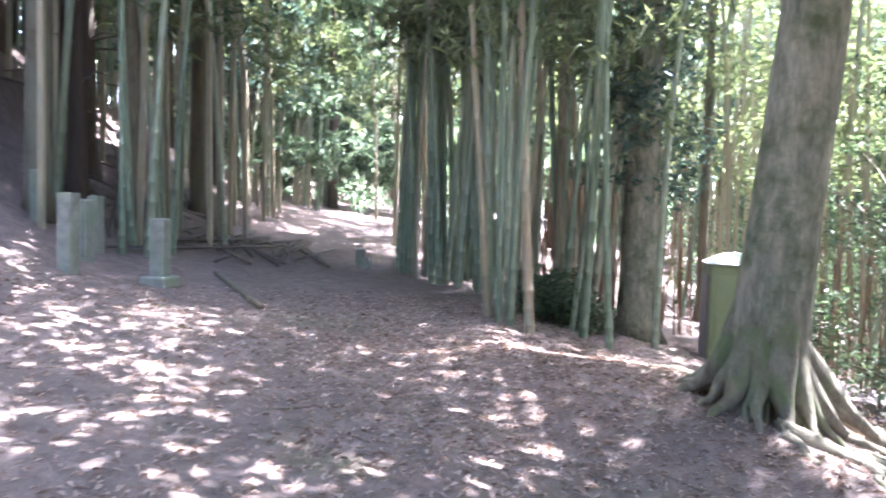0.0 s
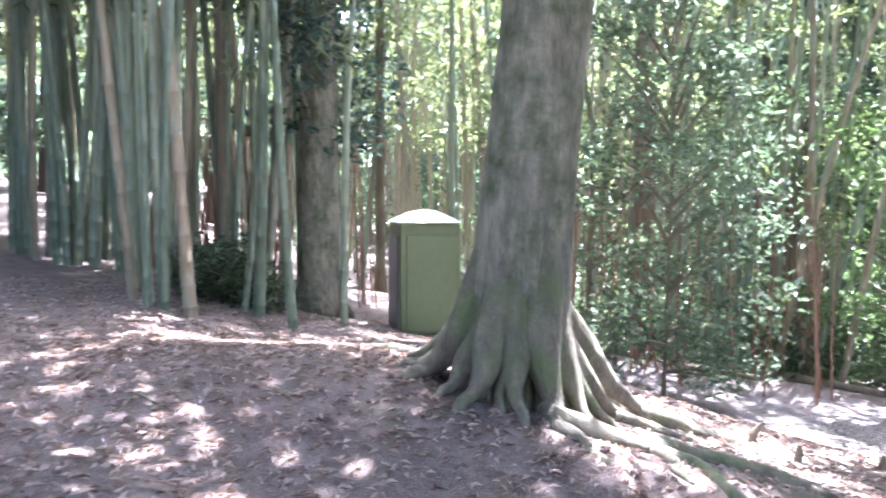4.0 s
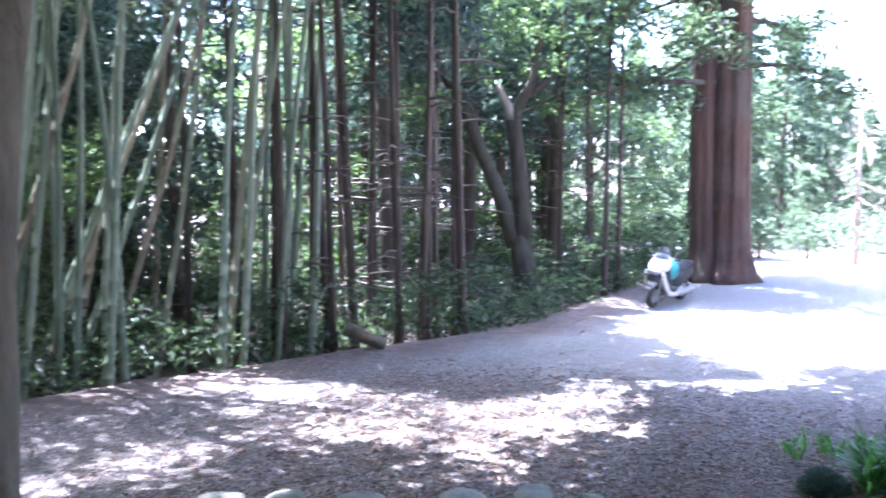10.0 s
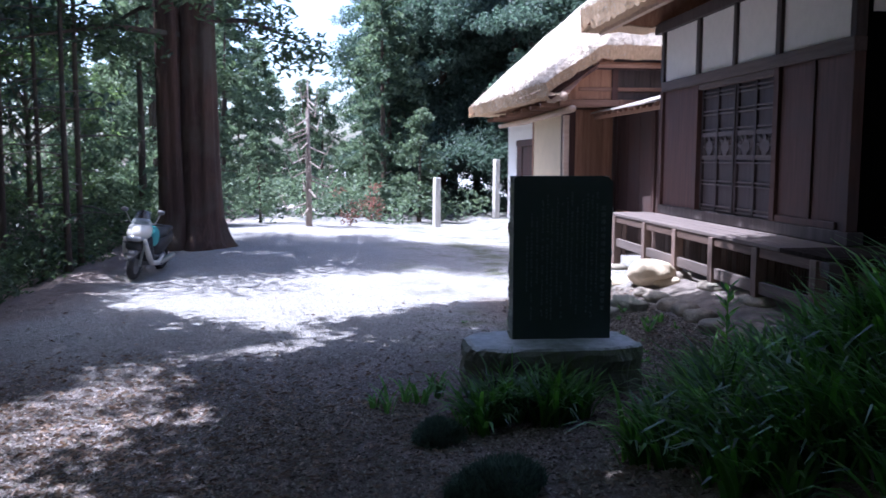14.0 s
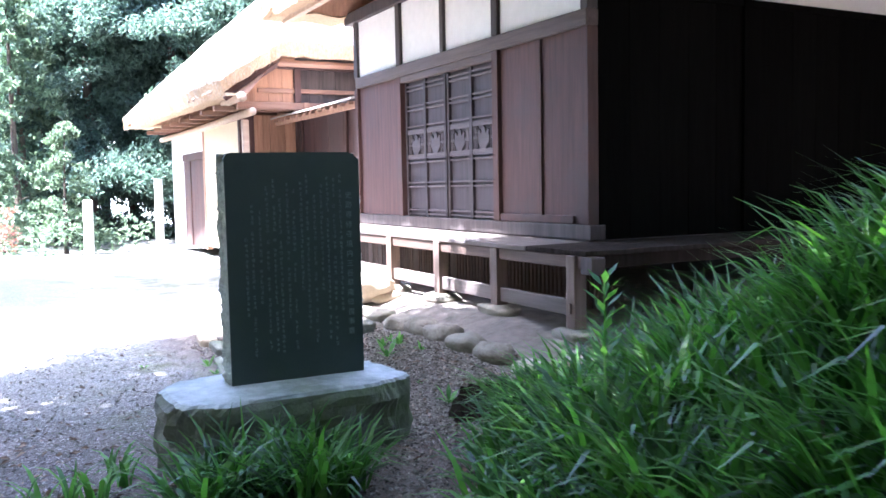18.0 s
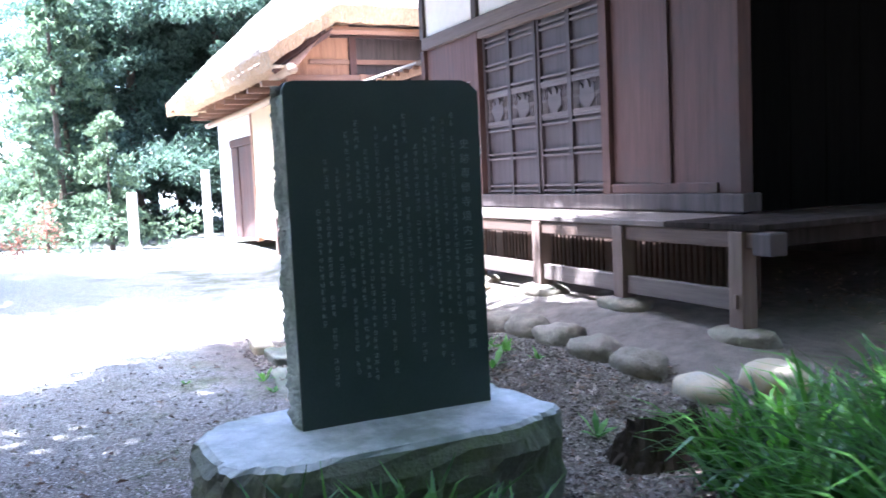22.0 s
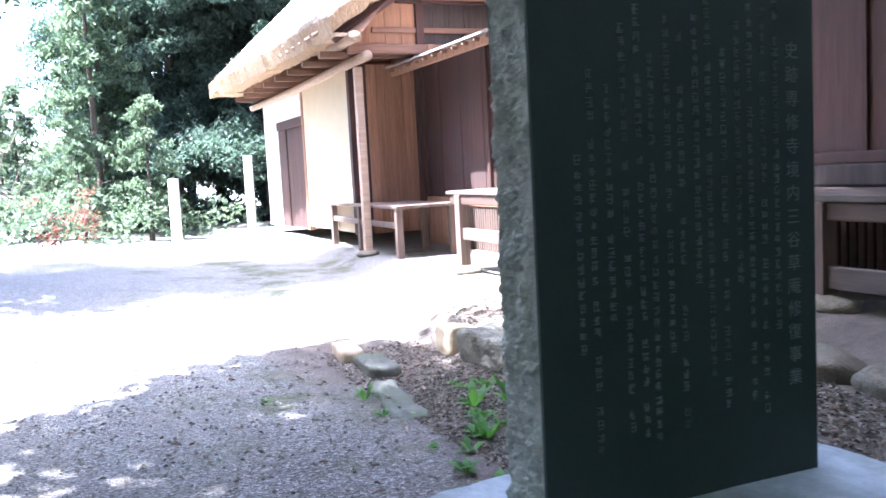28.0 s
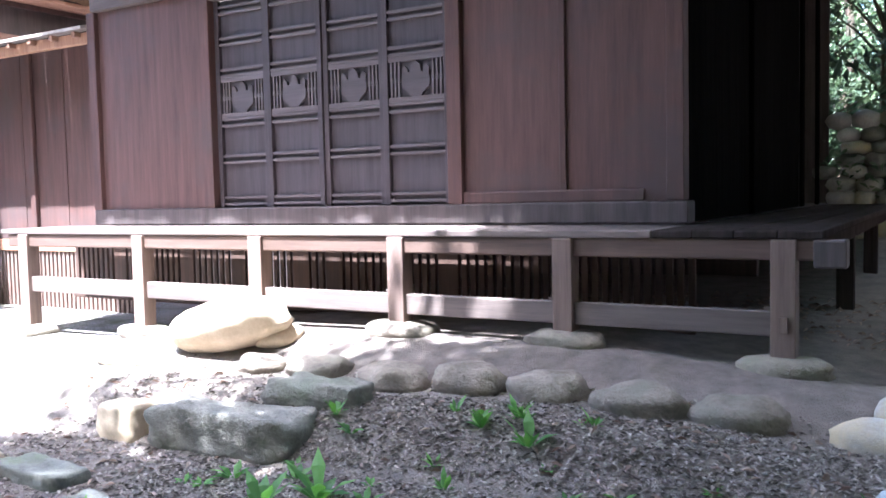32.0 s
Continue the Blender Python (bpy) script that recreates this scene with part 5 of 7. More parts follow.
for x, y in scatter(42, -26, -6.5, 10, 30, lambda x, y: y > 10.6 and y > -x + 3.4, rng, 0.45):
    plant_bamboo(x, y, rng, size=1.0 + 0.3 * rng.random())
for x, y in scatter(118, -34, -9, 1, 28, lambda x, y: (-0.69 * x - 0.72 * y) > 4.0 and x * x + y * y > 170, rng, 0.4):
    plant_bamboo(x, y, rng, size=1.0 + 0.3 * rng.random())
for x, y in scatter(74, -6, 8.6, 13.6, 24, lambda x, y: y > wood_edge(x) + 0.3, rng, 0.42):
    plant_bamboo(x, y, rng, tilt=(0, 0.0 + 0.10 * rng.random() * (1 if x < 6 else 1.5)), size=0.95 + 0.25 * rng.random(), kinds=THIN_BAMBOO)
for x, y in ((7.35, 15.0), (8.05, 14.6), (8.35, 14.8), (8.5, 14.35), (4.3, 15.9), (4.6, 16.1), (5.0, 15.8), (5.35, 16.0), (2.2, 15.7), (2.6, 15.8), (1.2, 15.9)):
    plant_bamboo(x, y, rng, tilt=(0, 0.06 + 0.10 * rng.random()), size=1.05, kinds=THIN_BAMBOO)


for x, y in scatter(38, -6.5, 6.0, 15.8, 19.6, lambda x, y: wood_edge(x) + 0.4 < y < wood_edge(x) + 2.8, rng, 0.3):
    plant_bamboo(x, y, rng, tilt=(0.0, 0.05 + 0.13 * rng.random()), size=0.9 + 0.2 * rng.random(), kinds=THIN_BAMBOO)
for x, y, lean in ((5.0, 16.6, 0.30), (5.3, 16.9, 0.34), (5.6, 16.5, 0.36), (6.0, 17.0, 0.27), (6.4, 16.8, 0.33), (3.9, 16.2, 0.20), (4.2, 16.5, 0.22), (4.4, 16.2, 0.17), (7.2, 16.6, 0.24)):
    plant_bamboo(x, y, rng, tilt=(0.03, lean), size=1.05, kinds=THIN_BAMBOO)
for x, y, lean in ((9.0, 15.7, 0.01), (9.35, 15.5, 0.07), (9.55, 15.8, 0.09)):
    plant_bamboo(x, y, rng, tilt=(0.0, lean), size=1.15, kinds=THIN_BAMBOO)


def far_bamboo():
    """Culms too far off to count, and their leaves."""
    rng, nprng = random.Random(77), np.random.default_rng(77)
    s, centres = Shape(), []
    spots = scatter(150, -48, -16, 14, 52, lambda x, y: True, rng, 0.5) + scatter(150, -14, 9, 20, 38, lambda x, y: True, rng, 0.5) + scatter(240, -52, -13, 0, 40, lambda x, y: (-0.69 * x - 0.72 * y) > 3.8, rng, 0.45)
    for x, y in spots:
        z = ground_z(x, y) - 0.1
        a, l = rng.random() * 6.283, 0.4 + 1.5 * rng.random()
        pts = [(x + l * math.cos(a) * (h / 14) ** 2, y + l * math.sin(a) * (h / 14) ** 2, z + h) for h in (0, 4, 8, 14)]
        s.tube(pts, [0.065, 0.06, 0.045, 0.01], 5, cap=False)
        for k in range(8):
            h = 4 + 10 * rng.random()
            centres.append((x + l * math.cos(a) * (h / 14) ** 2 + rng.gauss(0, 0.8), y + l * math.sin(a) * (h / 14) ** 2 + rng.gauss(0, 0.8), z + h))
    ob = solid("bamboo_thicket", s, M_BAMBOO, "dense grey-green bamboo thicket beyond the path", "bamboo", kind="stuff")
    part("foliage", leaves_mesh("foliage", M_LEAF_BAMBOO, clumps(nprng, centres, 0.9, 32, 0.6), 0.40, 0.085, 78, droop=0.4), None, ob)


far_bamboo()


def far_wood():
    """Evergreen wood that closes the view behind the bamboo: stems with hanging foliage."""
    rng, nprng = random.Random(79), np.random.default_rng(79)
    s, centres = Shape(), []
    for x, y in scatter(110, -4, 16, 27, 42, lambda x, y: True, rng, 1.1):
        z, top = ground_z(x, y) - 0.1, 12 + 5 * rng.random()
        s.tube([(x, y, z), (x + 0.1, y, z + 5), (x, y + 0.1, z + top)], [0.19, 0.15, 0.03], 6, cap=False)
        for k in range(20):
            h = 1.5 + (top - 1.0) * rng.random()
            reach = 2.2 * (1 - 0.6 * h / top)
            centres.append((x + rng.gauss(0, reach * 0.6), y + rng.gauss(0, reach * 0.6), z + h))
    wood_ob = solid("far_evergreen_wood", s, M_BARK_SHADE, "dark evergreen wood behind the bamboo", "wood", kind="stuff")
    part("foliage", leaves_mesh("foliage", M_LEAF_FAR, clumps(nprng, centres, 0.95, 20, 0.6), 0.55, 0.20, 80, droop=0.4), None, wood_ob)


far_wood()


# ---- cedar wood beyond the yard ----
def cedar_meshes(seed, height, r0, low, dead=13, mat=None, spread=2.0, per=34, leaf=(0.34, 0.13), puff=0.5):
    rng, nprng = random.Random(seed), np.random.default_rng(seed)
    trunk = Shape().tube([(0, 0, -0.2), (0, 0, 0.4), (0.05, 0, height * 0.4), (0.0, 0.1, height)], [r0 * 1.5, r0, r0 * 0.72, 0.02], 10, lobes=lambda a, k: 1 + 0.1 * math.sin(4 * a + k)).mesh("trunk", M_BARK_RED, True)
    twigs, centres = Shape(), []
    for j in range(dead):
        h = 1.2 + (low + 1.5) * rng.random()
        a, reach = rng.random() * 6.283, 0.5 + 1.1 * rng.random()
        e = Vector((math.cos(a) * reach, math.sin(a) * reach, h - 0.15 * reach + 0.25 * rng.random()))
        twigs.tube([(0, 0, h), e * 0.5 + Vector((0, 0, h * 0.5 + 0.08)), e], [0.022, 0.015, 0.005], 4, cap=False)
    dead_mesh = twigs.mesh("deadwood", M_TWIG)
    for j in range(int((height - low) * 6)):
        h = low + (height - low) * rng.random() ** 0.9
        a = rng.random() * 6.283
        reach = spread * (1 - (h - low) / (height - low)) ** 0.7 + 0.3
        for f in (0.45, 0.8, 1.05):
            centres.append((math.cos(a) * reach * f, math.sin(a) * reach * f, h - 0.35 * reach * f + 0.1))
    crown = leaves_mesh("crown", mat or M_LEAF_CEDAR, clumps(nprng, centres, puff, per // 3, 0.55), leaf[0], leaf[1], seed, droop=0.5)
    return trunk, dead_mesh, crown


EDGE = [cedar_meshes(141, 12.5, 0.08, 8.0, 18, None, 0.9, 24), cedar_meshes(142, 11.5, 0.068, 7.0, 14, None, 0.8, 24)]
CEDARS = [cedar_meshes(101, 14, 0.15, 3.6), cedar_meshes(102, 15.5, 0.18, 4.4), cedar_meshes(103, 12.5, 0.125, 3.0)]
SUNNY = [cedar_meshes(111, 12, 0.16, 0.8, 6, M_LEAF_FAR, 2.6, 60, (0.4, 0.16)), cedar_meshes(112, 15, 0.2, 1.2, 6, M_LEAF_FAR, 3.0, 66, (0.42, 0.17)), cedar_meshes(113, 9, 0.14, 0.5, 4, M_LEAF_FAR, 2.2, 54, (0.38, 0.15))]
DARK = [cedar_meshes(121, 22, 0.22, 0.3, 4, M_LEAF_DEEP, 4.6, 400, (0.27, 0.12), 0.85)]


def plant_cedar(x, y, meshes, rng, label, size=1.0, name="cedar_tree", group="cedar wood"):
    t = thing(name, label, "tree", Matrix.LocRotScale(on_ground(x, y), Euler((rng.gauss(0, 0.02), rng.gauss(0, 0.02), rng.random() * 6.283)), Vector((size, size, size))), group)
    for name, me in zip(("trunk", "deadwood", "crown"), meshes):
        ob = new(name, me)
        ob.parent = t
        if name == "deadwood":
            tagged(ob, kind="stuff")
    return t


rng = random.Random(21)
for x, y in scatter(84, 8, 44, 12.6, 38, lambda x, y: y > wood_edge(x) + 3.2 and not (x > 18 and y < 6.6 + 0.40 * (x + 2)), rng, 1.05):
    plant_cedar(x, y, CEDARS[rng.randrange(3)], rng, "dark-trunked cedar with bare lower branches", 0.85 + 0.3 * rng.random())
for x, y in scatter(34, 8.0, 19, 12.6, 19, lambda x, y: wood_edge(x) + 0.5 < y < wood_edge(x) + 3.6 and (x - 15.2) ** 2 + (y - 13.4) ** 2 > 5.5 and not (abs((x - 9) * 0.452 - (y - 10.7) * 0.892) < 1.1 and x < 16), rng, 0.7):
    plant_cedar(x, y, EDGE[rng.randrange(2)], rng, "thin dark-trunked cedar with bare lower branches", 0.85 + 0.3 * rng.random())
for x, y in scatter(48, 27, 62, 3, 24, lambda x, y: x > 27.5 + 0.9 * max(0.0, 8.0 - y) and not (x < 33 and y < 5), rng, 1.9):
    plant_cedar(x, y, SUNNY[rng.randrange(3)], rng, "sunlit light-green conifer beyond the yard", (0.8 + 0.4 * rng.random()) * (0.34 if abs(y - 8.8) < 2.8 else 0.55 if x < 36 else 0.75))
for x, y in ((38.5, -0.6), (39, -3.0), (34.5, -3.5), (43.5, 0.6), (38, -6), (33, -9), (44, -4), (30, -12), (41.5, 2.6), (46, 3.0), (36.5, -1.2), (47, -2), (50, 1.0), (49, 4.5)):
    plant_cedar(x, y, DARK[0], rng, "tall dark evergreen behind the thatched wing", 0.85 + 0.25 * rng.random())
# added cedars, mostly out of view, that keep sky light off the west side
for x, y in scatter(46, -16, 7, -26, -5, lambda x, y: y < -5 - 0.15 * x, rng, 2.0):
    plant_cedar(x, y, CEDARS[rng.randrange(3)], rng, "dark cedar on the hill behind the mound, added to block sky light", 0.9 + 0.3 * rng.random(), "hill_cedar", "hill wood")
for x, y in scatter(75, -75, -22, 4, 75, lambda x, y: True, rng, 2.6):
    plant_cedar(x, y, SUNNY[rng.randrange(3)], rng, "sunlit green tree beyond the bamboo", 1.0 + 0.5 * rng.random(), "woodland_tree", "woods beyond the bamboo")
for x, y in scatter(40, -22, 12, 36, 60, lambda x, y: True, rng, 2.6):
    plant_cedar(x, y, SUNNY[rng.randrange(3)], rng, "sunlit green tree beyond the bamboo", 1.0 + 0.5 * rng.random(), "woodland_tree", "woods beyond the bamboo")
# more added cedars further west, closing off the open sky
for x, y in scatter(30, -30, -8, -20, 2, lambda x, y: x * x + y * y > 80, rng, 2.2):
    plant_cedar(x, y, CEDARS[rng.randrange(3)], rng, "dark cedar on the hill behind the mound, added to block sky light", 0.9 + 0.3 * rng.random(), "hill_cedar", "hill wood")
for x, y in scatter(26, 0, 30, -26, -12, lambda x, y: True, rng, 2.5):
    plant_cedar(x, y, SUNNY[rng.randrange(3)], rng, "green conifer on the bank behind the house", 0.9 + 0.3 * rng.random())


def snag():
    x, y = 27.2, 8.35
    z = ground_z(x, y)
    t = thing("dead_tree", "bare dead cedar with drooping pale branches", "tree", pose(x, y, z))
    part("trunk", Shape().tube([(x, y, z - 0.1), (x, y, z + 2.2), (x + 0.06, y, z + 4.8)], [0.11, 0.08, 0.015], 8), M_DEADWOOD, t, smooth=True)
    rng = random.Random(9)
    for j in range(26):
        h = 0.6 + 3.9 * j / 26
        a, reach = rng.random() * 6.283, (1.3 - 0.16 * h) * (0.7 + 0.5 * rng.random())
        e = Vector((x + math.cos(a) * reach, y + math.sin(a) * reach, z + h + 0.25))
        m = Vector((x + math.cos(a) * reach * 0.7, y + math.sin(a) * reach * 0.7, z + h - 0.25))
        part("branch", Shape().tube([(x, y, z + h), m, e], [0.03, 0.022, 0.008], 5), M_DEADWOOD, t)


snag()


def understory():
    """Low leafy cover along the wood's edge and under the bamboo."""
    rng, nprng = random.Random(55), np.random.default_rng(55)
    centres = []
    for x, y in scatter(900, -8, 34, 12.2, 26, lambda x, y: y > wood_edge(x) + 0.35 and rng.random() < math.exp((wood_edge(x) - y) / 5), rng, 0.22):
        h = 0.15 + 1.1 * rng.random() ** 2 + 0.1 * (y - wood_edge(x))
        centres.append((x, y, ground_z(x, y) + h))
    me = leaves_mesh("undergrowth", M_LEAF_BROAD, clumps(nprng, centres, 0.55, 60, 0.7), 0.17, 0.08, 56)
    tagged(new("undergrowth", me), "dark leafy undergrowth along the wood's edge", "undergrowth", kind="stuff")
    centres = []
    for x, y in scatter(150, 25.5, 60, 2, 24, lambda x, y: x > 26.3 + 0.9 * max(0.0, 7.5 - y) and (x < 40 or y > 14), rng, 0.7):
        centres.append((x, y, ground_z(x, y) + 0.3 + 1.1 * rng.random()))
    me = leaves_mesh("far_shrubs", M_LEAF_FAR, clumps(nprng, centres, 0.9, 60, 0.7), 0.25, 0.12, 57)
    tagged(new("far_shrubs", me), "sunlit light-green shrubs at the yard's far end", "shrubs", kind="stuff")
    centres = [(27.0 + rng.gauss(0, 0.3), 6.75 + rng.gauss(0, 0.5), ground_z(27, 7) + 0.2 + 1.1 * rng.random()) for _ in range(12)]
    me = leaves_mesh("red_shrub", M_RED, clumps(nprng, centres, 0.3, 30, 0.8), 0.16, 0.05, 58)
    tagged(new("red_shrub", me), "reddish dry shrub at the yard's far end", "shrub")


understory()


def thicket():
    """Tall shrubs that close the wood behind its first stems."""
    rng, nprng = random.Random(66), np.random.default_rng(66)
    centres = []
    for x, y in scatter(480, -15, 36, 17, 34, lambda x, y: y > wood_edge(x) + 4.0 and (x > -6 or y > 18.5), rng, 0.6):
        for k in range(2):
            centres.append((x + rng.gauss(0, 0.3), y + rng.gauss(0, 0.3), ground_z(x, y) + 0.2 + 3.0 * rng.random()))
    me = leaves_mesh("thicket", M_LEAF_BROAD, clumps(nprng, centres, 0.75, 40, 0.8), 0.2, 0.09, 67)
    tagged(new("thicket", me), "dense green shrubs deep in the wood", "undergrowth", kind="stuff")


thicket()


def shade_crown_tree(x, y, label, centre, reach, z0, z1, seed, count, per, lobes=(), girth=0.21):
    """A tree whose wide flat crown, added unseen for shade, overhangs the path."""
    z = ground_z(x, y)
    t = thing("broadleaf_tree", label, "tree", pose(x, y, z))
    top = Vector((x, y, z0 - 0.5))
    part("trunk", Shape().tube([(x, y, z - 0.1), (x, y, z + 0.5), top, (x, y, z1)], [girth * 1.5, girth, girth * 0.8, 0.03], 14, lobes=lambda a, k: 1 + 0.1 * math.sin(4 * a + k)), M_BARK_BROWN, t, smooth=True)
    rng, nprng = random.Random(seed), np.random.default_rng(seed)
    centres = []
    spread = [(*centre, *reach)] * count
    for cx, cy, rx, ry, n in lobes:
        spread += [(cx, cy, rx, ry)] * n
    for j, (cx, cy, rx, ry) in enumerate(spread):
        a, r = rng.random() * 6.283, math.sqrt(rng.random())
        p = Vector((cx + math.cos(a) * r * rx, cy + math.sin(a) * r * ry, z0 + (z1 - z0) * rng.random()))
        centres.append(p)
        if j % 9 == 0:
            m = top.lerp(p, 0.5) + Vector((0, 0, 0.7))
            part("limb", Shape().tube([top, m, p], [0.11, 0.06, 0.015], 6), M_BARK_BROWN, t, smooth=True)
    part("crown", leaves_mesh("crown", M_LEAF_BROAD, clumps(nprng, centres, 0.8, per), 0.24, 0.14, seed), None, t)


# added trees: crowns and lobes sit out of view where their shade is wanted
shade_crown_tree(3.0, 1.2, "unseen tall leafy tree on the grassy mound, added for shade", (4.1, 7.0), (7.3, 4.8), 6.2, 9.5, 141, 360, 105, ((10.6, 8.5, 2.6, 2.5, 75), (7.4, 8.9, 2.0, 1.8, 50), (4.0, 10.5, 3.4, 1.6, 50), (9.0, 5.2, 2.2, 1.6, 20), (2.0, 8.3, 2.4, 1.9, 45), (3.2, 13.0, 2.2, 1.6, 30), (6.0, 11.7, 1.9, 1.2, 18), (9.0, 11.2, 1.2, 1.2, 18), (-1.6, 12.0, 2.0, 1.5, 14)))
shade_crown_tree(-2.6, -2.2, "unseen tall leafy tree on the hill behind the mound, added for shade", (-1.5, 1.5), (5.5, 4.5), 6.6, 10.0, 142, 110, 80)
shade_crown_tree(-6.8, 0.6, "unseen tall leafy tree on the hill beside the path, added for shade", (-6.0, 4.2), (5.0, 4.4), 6.8, 10.5, 144, 110, 80)
shade_crown_tree(5.4, -5.5, "tall leafy tree on the hill behind the house, added for shade", (5.0, -3.5), (3.5, 3.8), 3.6, 10.0, 143, 110, 70)
shade_crown_tree(-3.0, 20.5, "tall leafy tree above the yard's edge, added for shade", (0.6, 16.6), (3.0, 2.2), 7.5, 9.5, 145, 22, 70, girth=0.10)
shade_crown_tree(-9.6, 12.6, "tall leafy tree rising out of the bamboo, added for shade", (-5.2, 9.6), (2.8, 2.2), 8.5, 10.5, 146, 60, 80, girth=0.09)
rng = random.Random(61)
for x, y in scatter(26, -30, -11, 0, 22, lambda x, y: (-0.69 * x - 0.72 * y) > 6.0 and x * x + y * y > 260, rng, 1.8):
    plant_cedar(x, y, CEDARS[rng.randrange(3)], rng, "dark-trunked cedar on the bamboo bank", 1.1 + 0.3 * rng.random())
# crowns over the bamboo path and cabin are likewise added to cast shade
shade_crown_tree(-15.4, 7.2, "tall leafy tree above the bamboo path, crown added for shade", (-13.0, 12.0), (4.6, 4.2), 9.0, 13.0, 151, 130, 80)
shade_crown_tree(-19.2, 10.7, "tall leafy tree above the bamboo path, crown added for shade", (-18.5, 18.5), (5.0, 4.6), 9.5, 14.0, 152, 130, 80, ((-14.5, 15.0, 3.0, 3.0, 60), (-24, 24, 4, 4, 70)))
shade_crown_tree(-22.6, 12.6, "tall leafy tree above the bamboo path, crown added for shade", (-21.5, 18.2), (4.0, 4.2), 9.5, 13.0, 157, 45, 80, ((-17.0, 14.6, 3.0, 2.6, 60), (-14.5, 12.4, 2.6, 2.2, 45)), girth=0.14)
shade_crown_tree(-10.8, 20.2, "tall leafy tree behind the cabin, added for shade", (-8.4, 18.2), (3.4, 2.6), 8.0, 10.5, 154, 80, 80, ((-7.4, 14.4, 2.2, 1.8, 42),), girth=0.12)
shade_crown_tree(-4.4, 18.6, "tall leafy tree behind the cabin, added for shade", (-3.4, 15.4), (2.6, 2.0), 7.5, 10.0, 155, 45, 70)
shade_crown_tree(-14.1, 5.1, "tall leafy tree above the bamboo path, crown added for shade", (-12.5, 7.0), (4.2, 4.0), 8.6, 12.5, 153, 110, 80)
shade_crown_tree(-13.2, 17.4, "tall leafy tree above the bamboo path, crown added for shade", (-15.5, 14.6), (4.4, 3.6), 8.0, 11.0, 156, 60, 70, girth=0.11)

# ---- stone monument ----
def monument():
    mon = thing("stone_monument", "dark engraved stone slab with rough edges on a pale rough base", "monument", pose(7.1, 4.92, -1.9))
    y0, y1, z0, z1, xf, xb = 4.415, 5.368, -1.47, 0.10, 7.08, 7.29
    # slab: smooth front, cut top corners, rough sides and back
    prof = [(y0, z0), (y1, z0), (y1, z1 - 0.04), (y1 - 0.016, z1 - 0.010), (y1 - 0.05, z1), (y0 + 0.085, z1 + 0.004), (y0 + 0.045, z1 - 0.010), (y0, z1 - 0.05)]
    s = Shape()
    k = len(prof)
    lean = lambda z: 0.0
    s.add([(xf + lean(z), y, z) for y, z in prof] + [(xf + 0.03 + lean(z), y, z) for y, z in prof], [tuple(range(k)), tuple(range(2 * k - 1, k - 1, -1))] + [((j + 1) % k, j, k + j, k + (j + 1) % k) for j in range(k)])
    part("face_slab", s, M_SLATE, mon)
    # rough body: closed strip round the slab with a chipped surface
    ny, nx = 130, 14
    def side(y_of, out):
        r = Shape()
        n0 = len(r.v)
        for j in range(ny + 1):
            z = z0 + (z1 - 0.06 - z0) * j / ny
            for i in range(nx + 1):
                x = xf + 0.012 + (xb - xf - 0.012) * i / nx + lean(z)
                bulge = -0.006 + 0.03 * (abs(noise.noise((x * 10, z * 6, out * 5))) - 0.15) + 0.03 * abs(noise.noise((x * 24, z * 13, out * 3))) + 0.016 * noise.noise((x * 50, z * 36, out)) + 0.008 * noise.noise((x * 120, z * 90, out))
                r.v.append((x, y_of + out * (max(0.001 if i < 5 else -0.02, bulge) if i else 0.0), z))
        for j in range(ny):
            for i in range(nx):
                a = n0 + j * (nx + 1) + i
                q = (a, a + 1, a + nx + 2, a + nx + 1)
                r.f.append(q if out < 0 else q[::-1])
        part("rough_side", r, M_SLATE_ROUGH, mon, "grey chipped side")
    side(y1, 1)
    side(y0, -1)
    r = Shape()
    n0 = len(r.v)
    for j in range(ny + 1):
        z = z0 + (z1 - z0) * j / ny
        for i in range(nx + 1):
            y = y0 + (y1 - y0) * i / nx
            r.v.append((xb + lean(z) + 0.02 * noise.noise((y * 6, z * 6, 4)), y, z))
    for j in range(ny):
        for i in range(nx):
            a = n0 + j * (nx + 1) + i
            r.f.append((a, a + 1, a + nx + 2, a + nx + 1))
    n0 = len(r.v)
    for i in range(nx + 1):
        y = y0 + 0.02 + (y1 - y0 - 0.04) * i / nx
        r.v += [(xf + 0.03 + lean(z1), y, z1 - 0.002), (xb + lean(z1), y, z1 - 0.02 + 0.01 * noise.noise((y * 9, 1, 2)))]
    r.f += [(n0 + 2 * i, n0 + 2 * i + 1, n0 + 2 * i + 3, n0 + 2 * i + 2) for i in range(nx)]
    part("rough_back", r, M_SLATE_ROUGH, mon, "grey chipped back")
    # rough base stone
    b = Shape()
    sides_n, rows = 96, 9
    levels = [(-0.62, 0.96), (-0.5, 1.0), (-0.4, 1.02), (-0.32, 1.03), (-0.25, 1.03), (-0.18, 1.025), (-0.12, 1.02), (-0.06, 1.005), (-0.02, 0.985), (0.0, 0.955), (0.004, 0.8), (0.006, 0.4)]
    for dz, k2 in levels:
        for i in range(sides_n):
            a = 2 * math.pi * i / sides_n
            ca, sa = math.cos(a), math.sin(a)
            ex = math.copysign(abs(ca) ** 0.45, ca) * 0.44 * k2
            ey = math.copysign(abs(sa) ** 0.4, sa) * 0.82 * k2 * (1 - 0.10 * max(0.0, -ca))
            w = 0.06 * noise.noise((ca * 2.2, sa * 2.2, dz * 6)) + 0.04 * noise.noise((ca * 7, sa * 7, dz * 14)) + 0.02 * noise.noise((ca * 16, sa * 16, dz * 24))
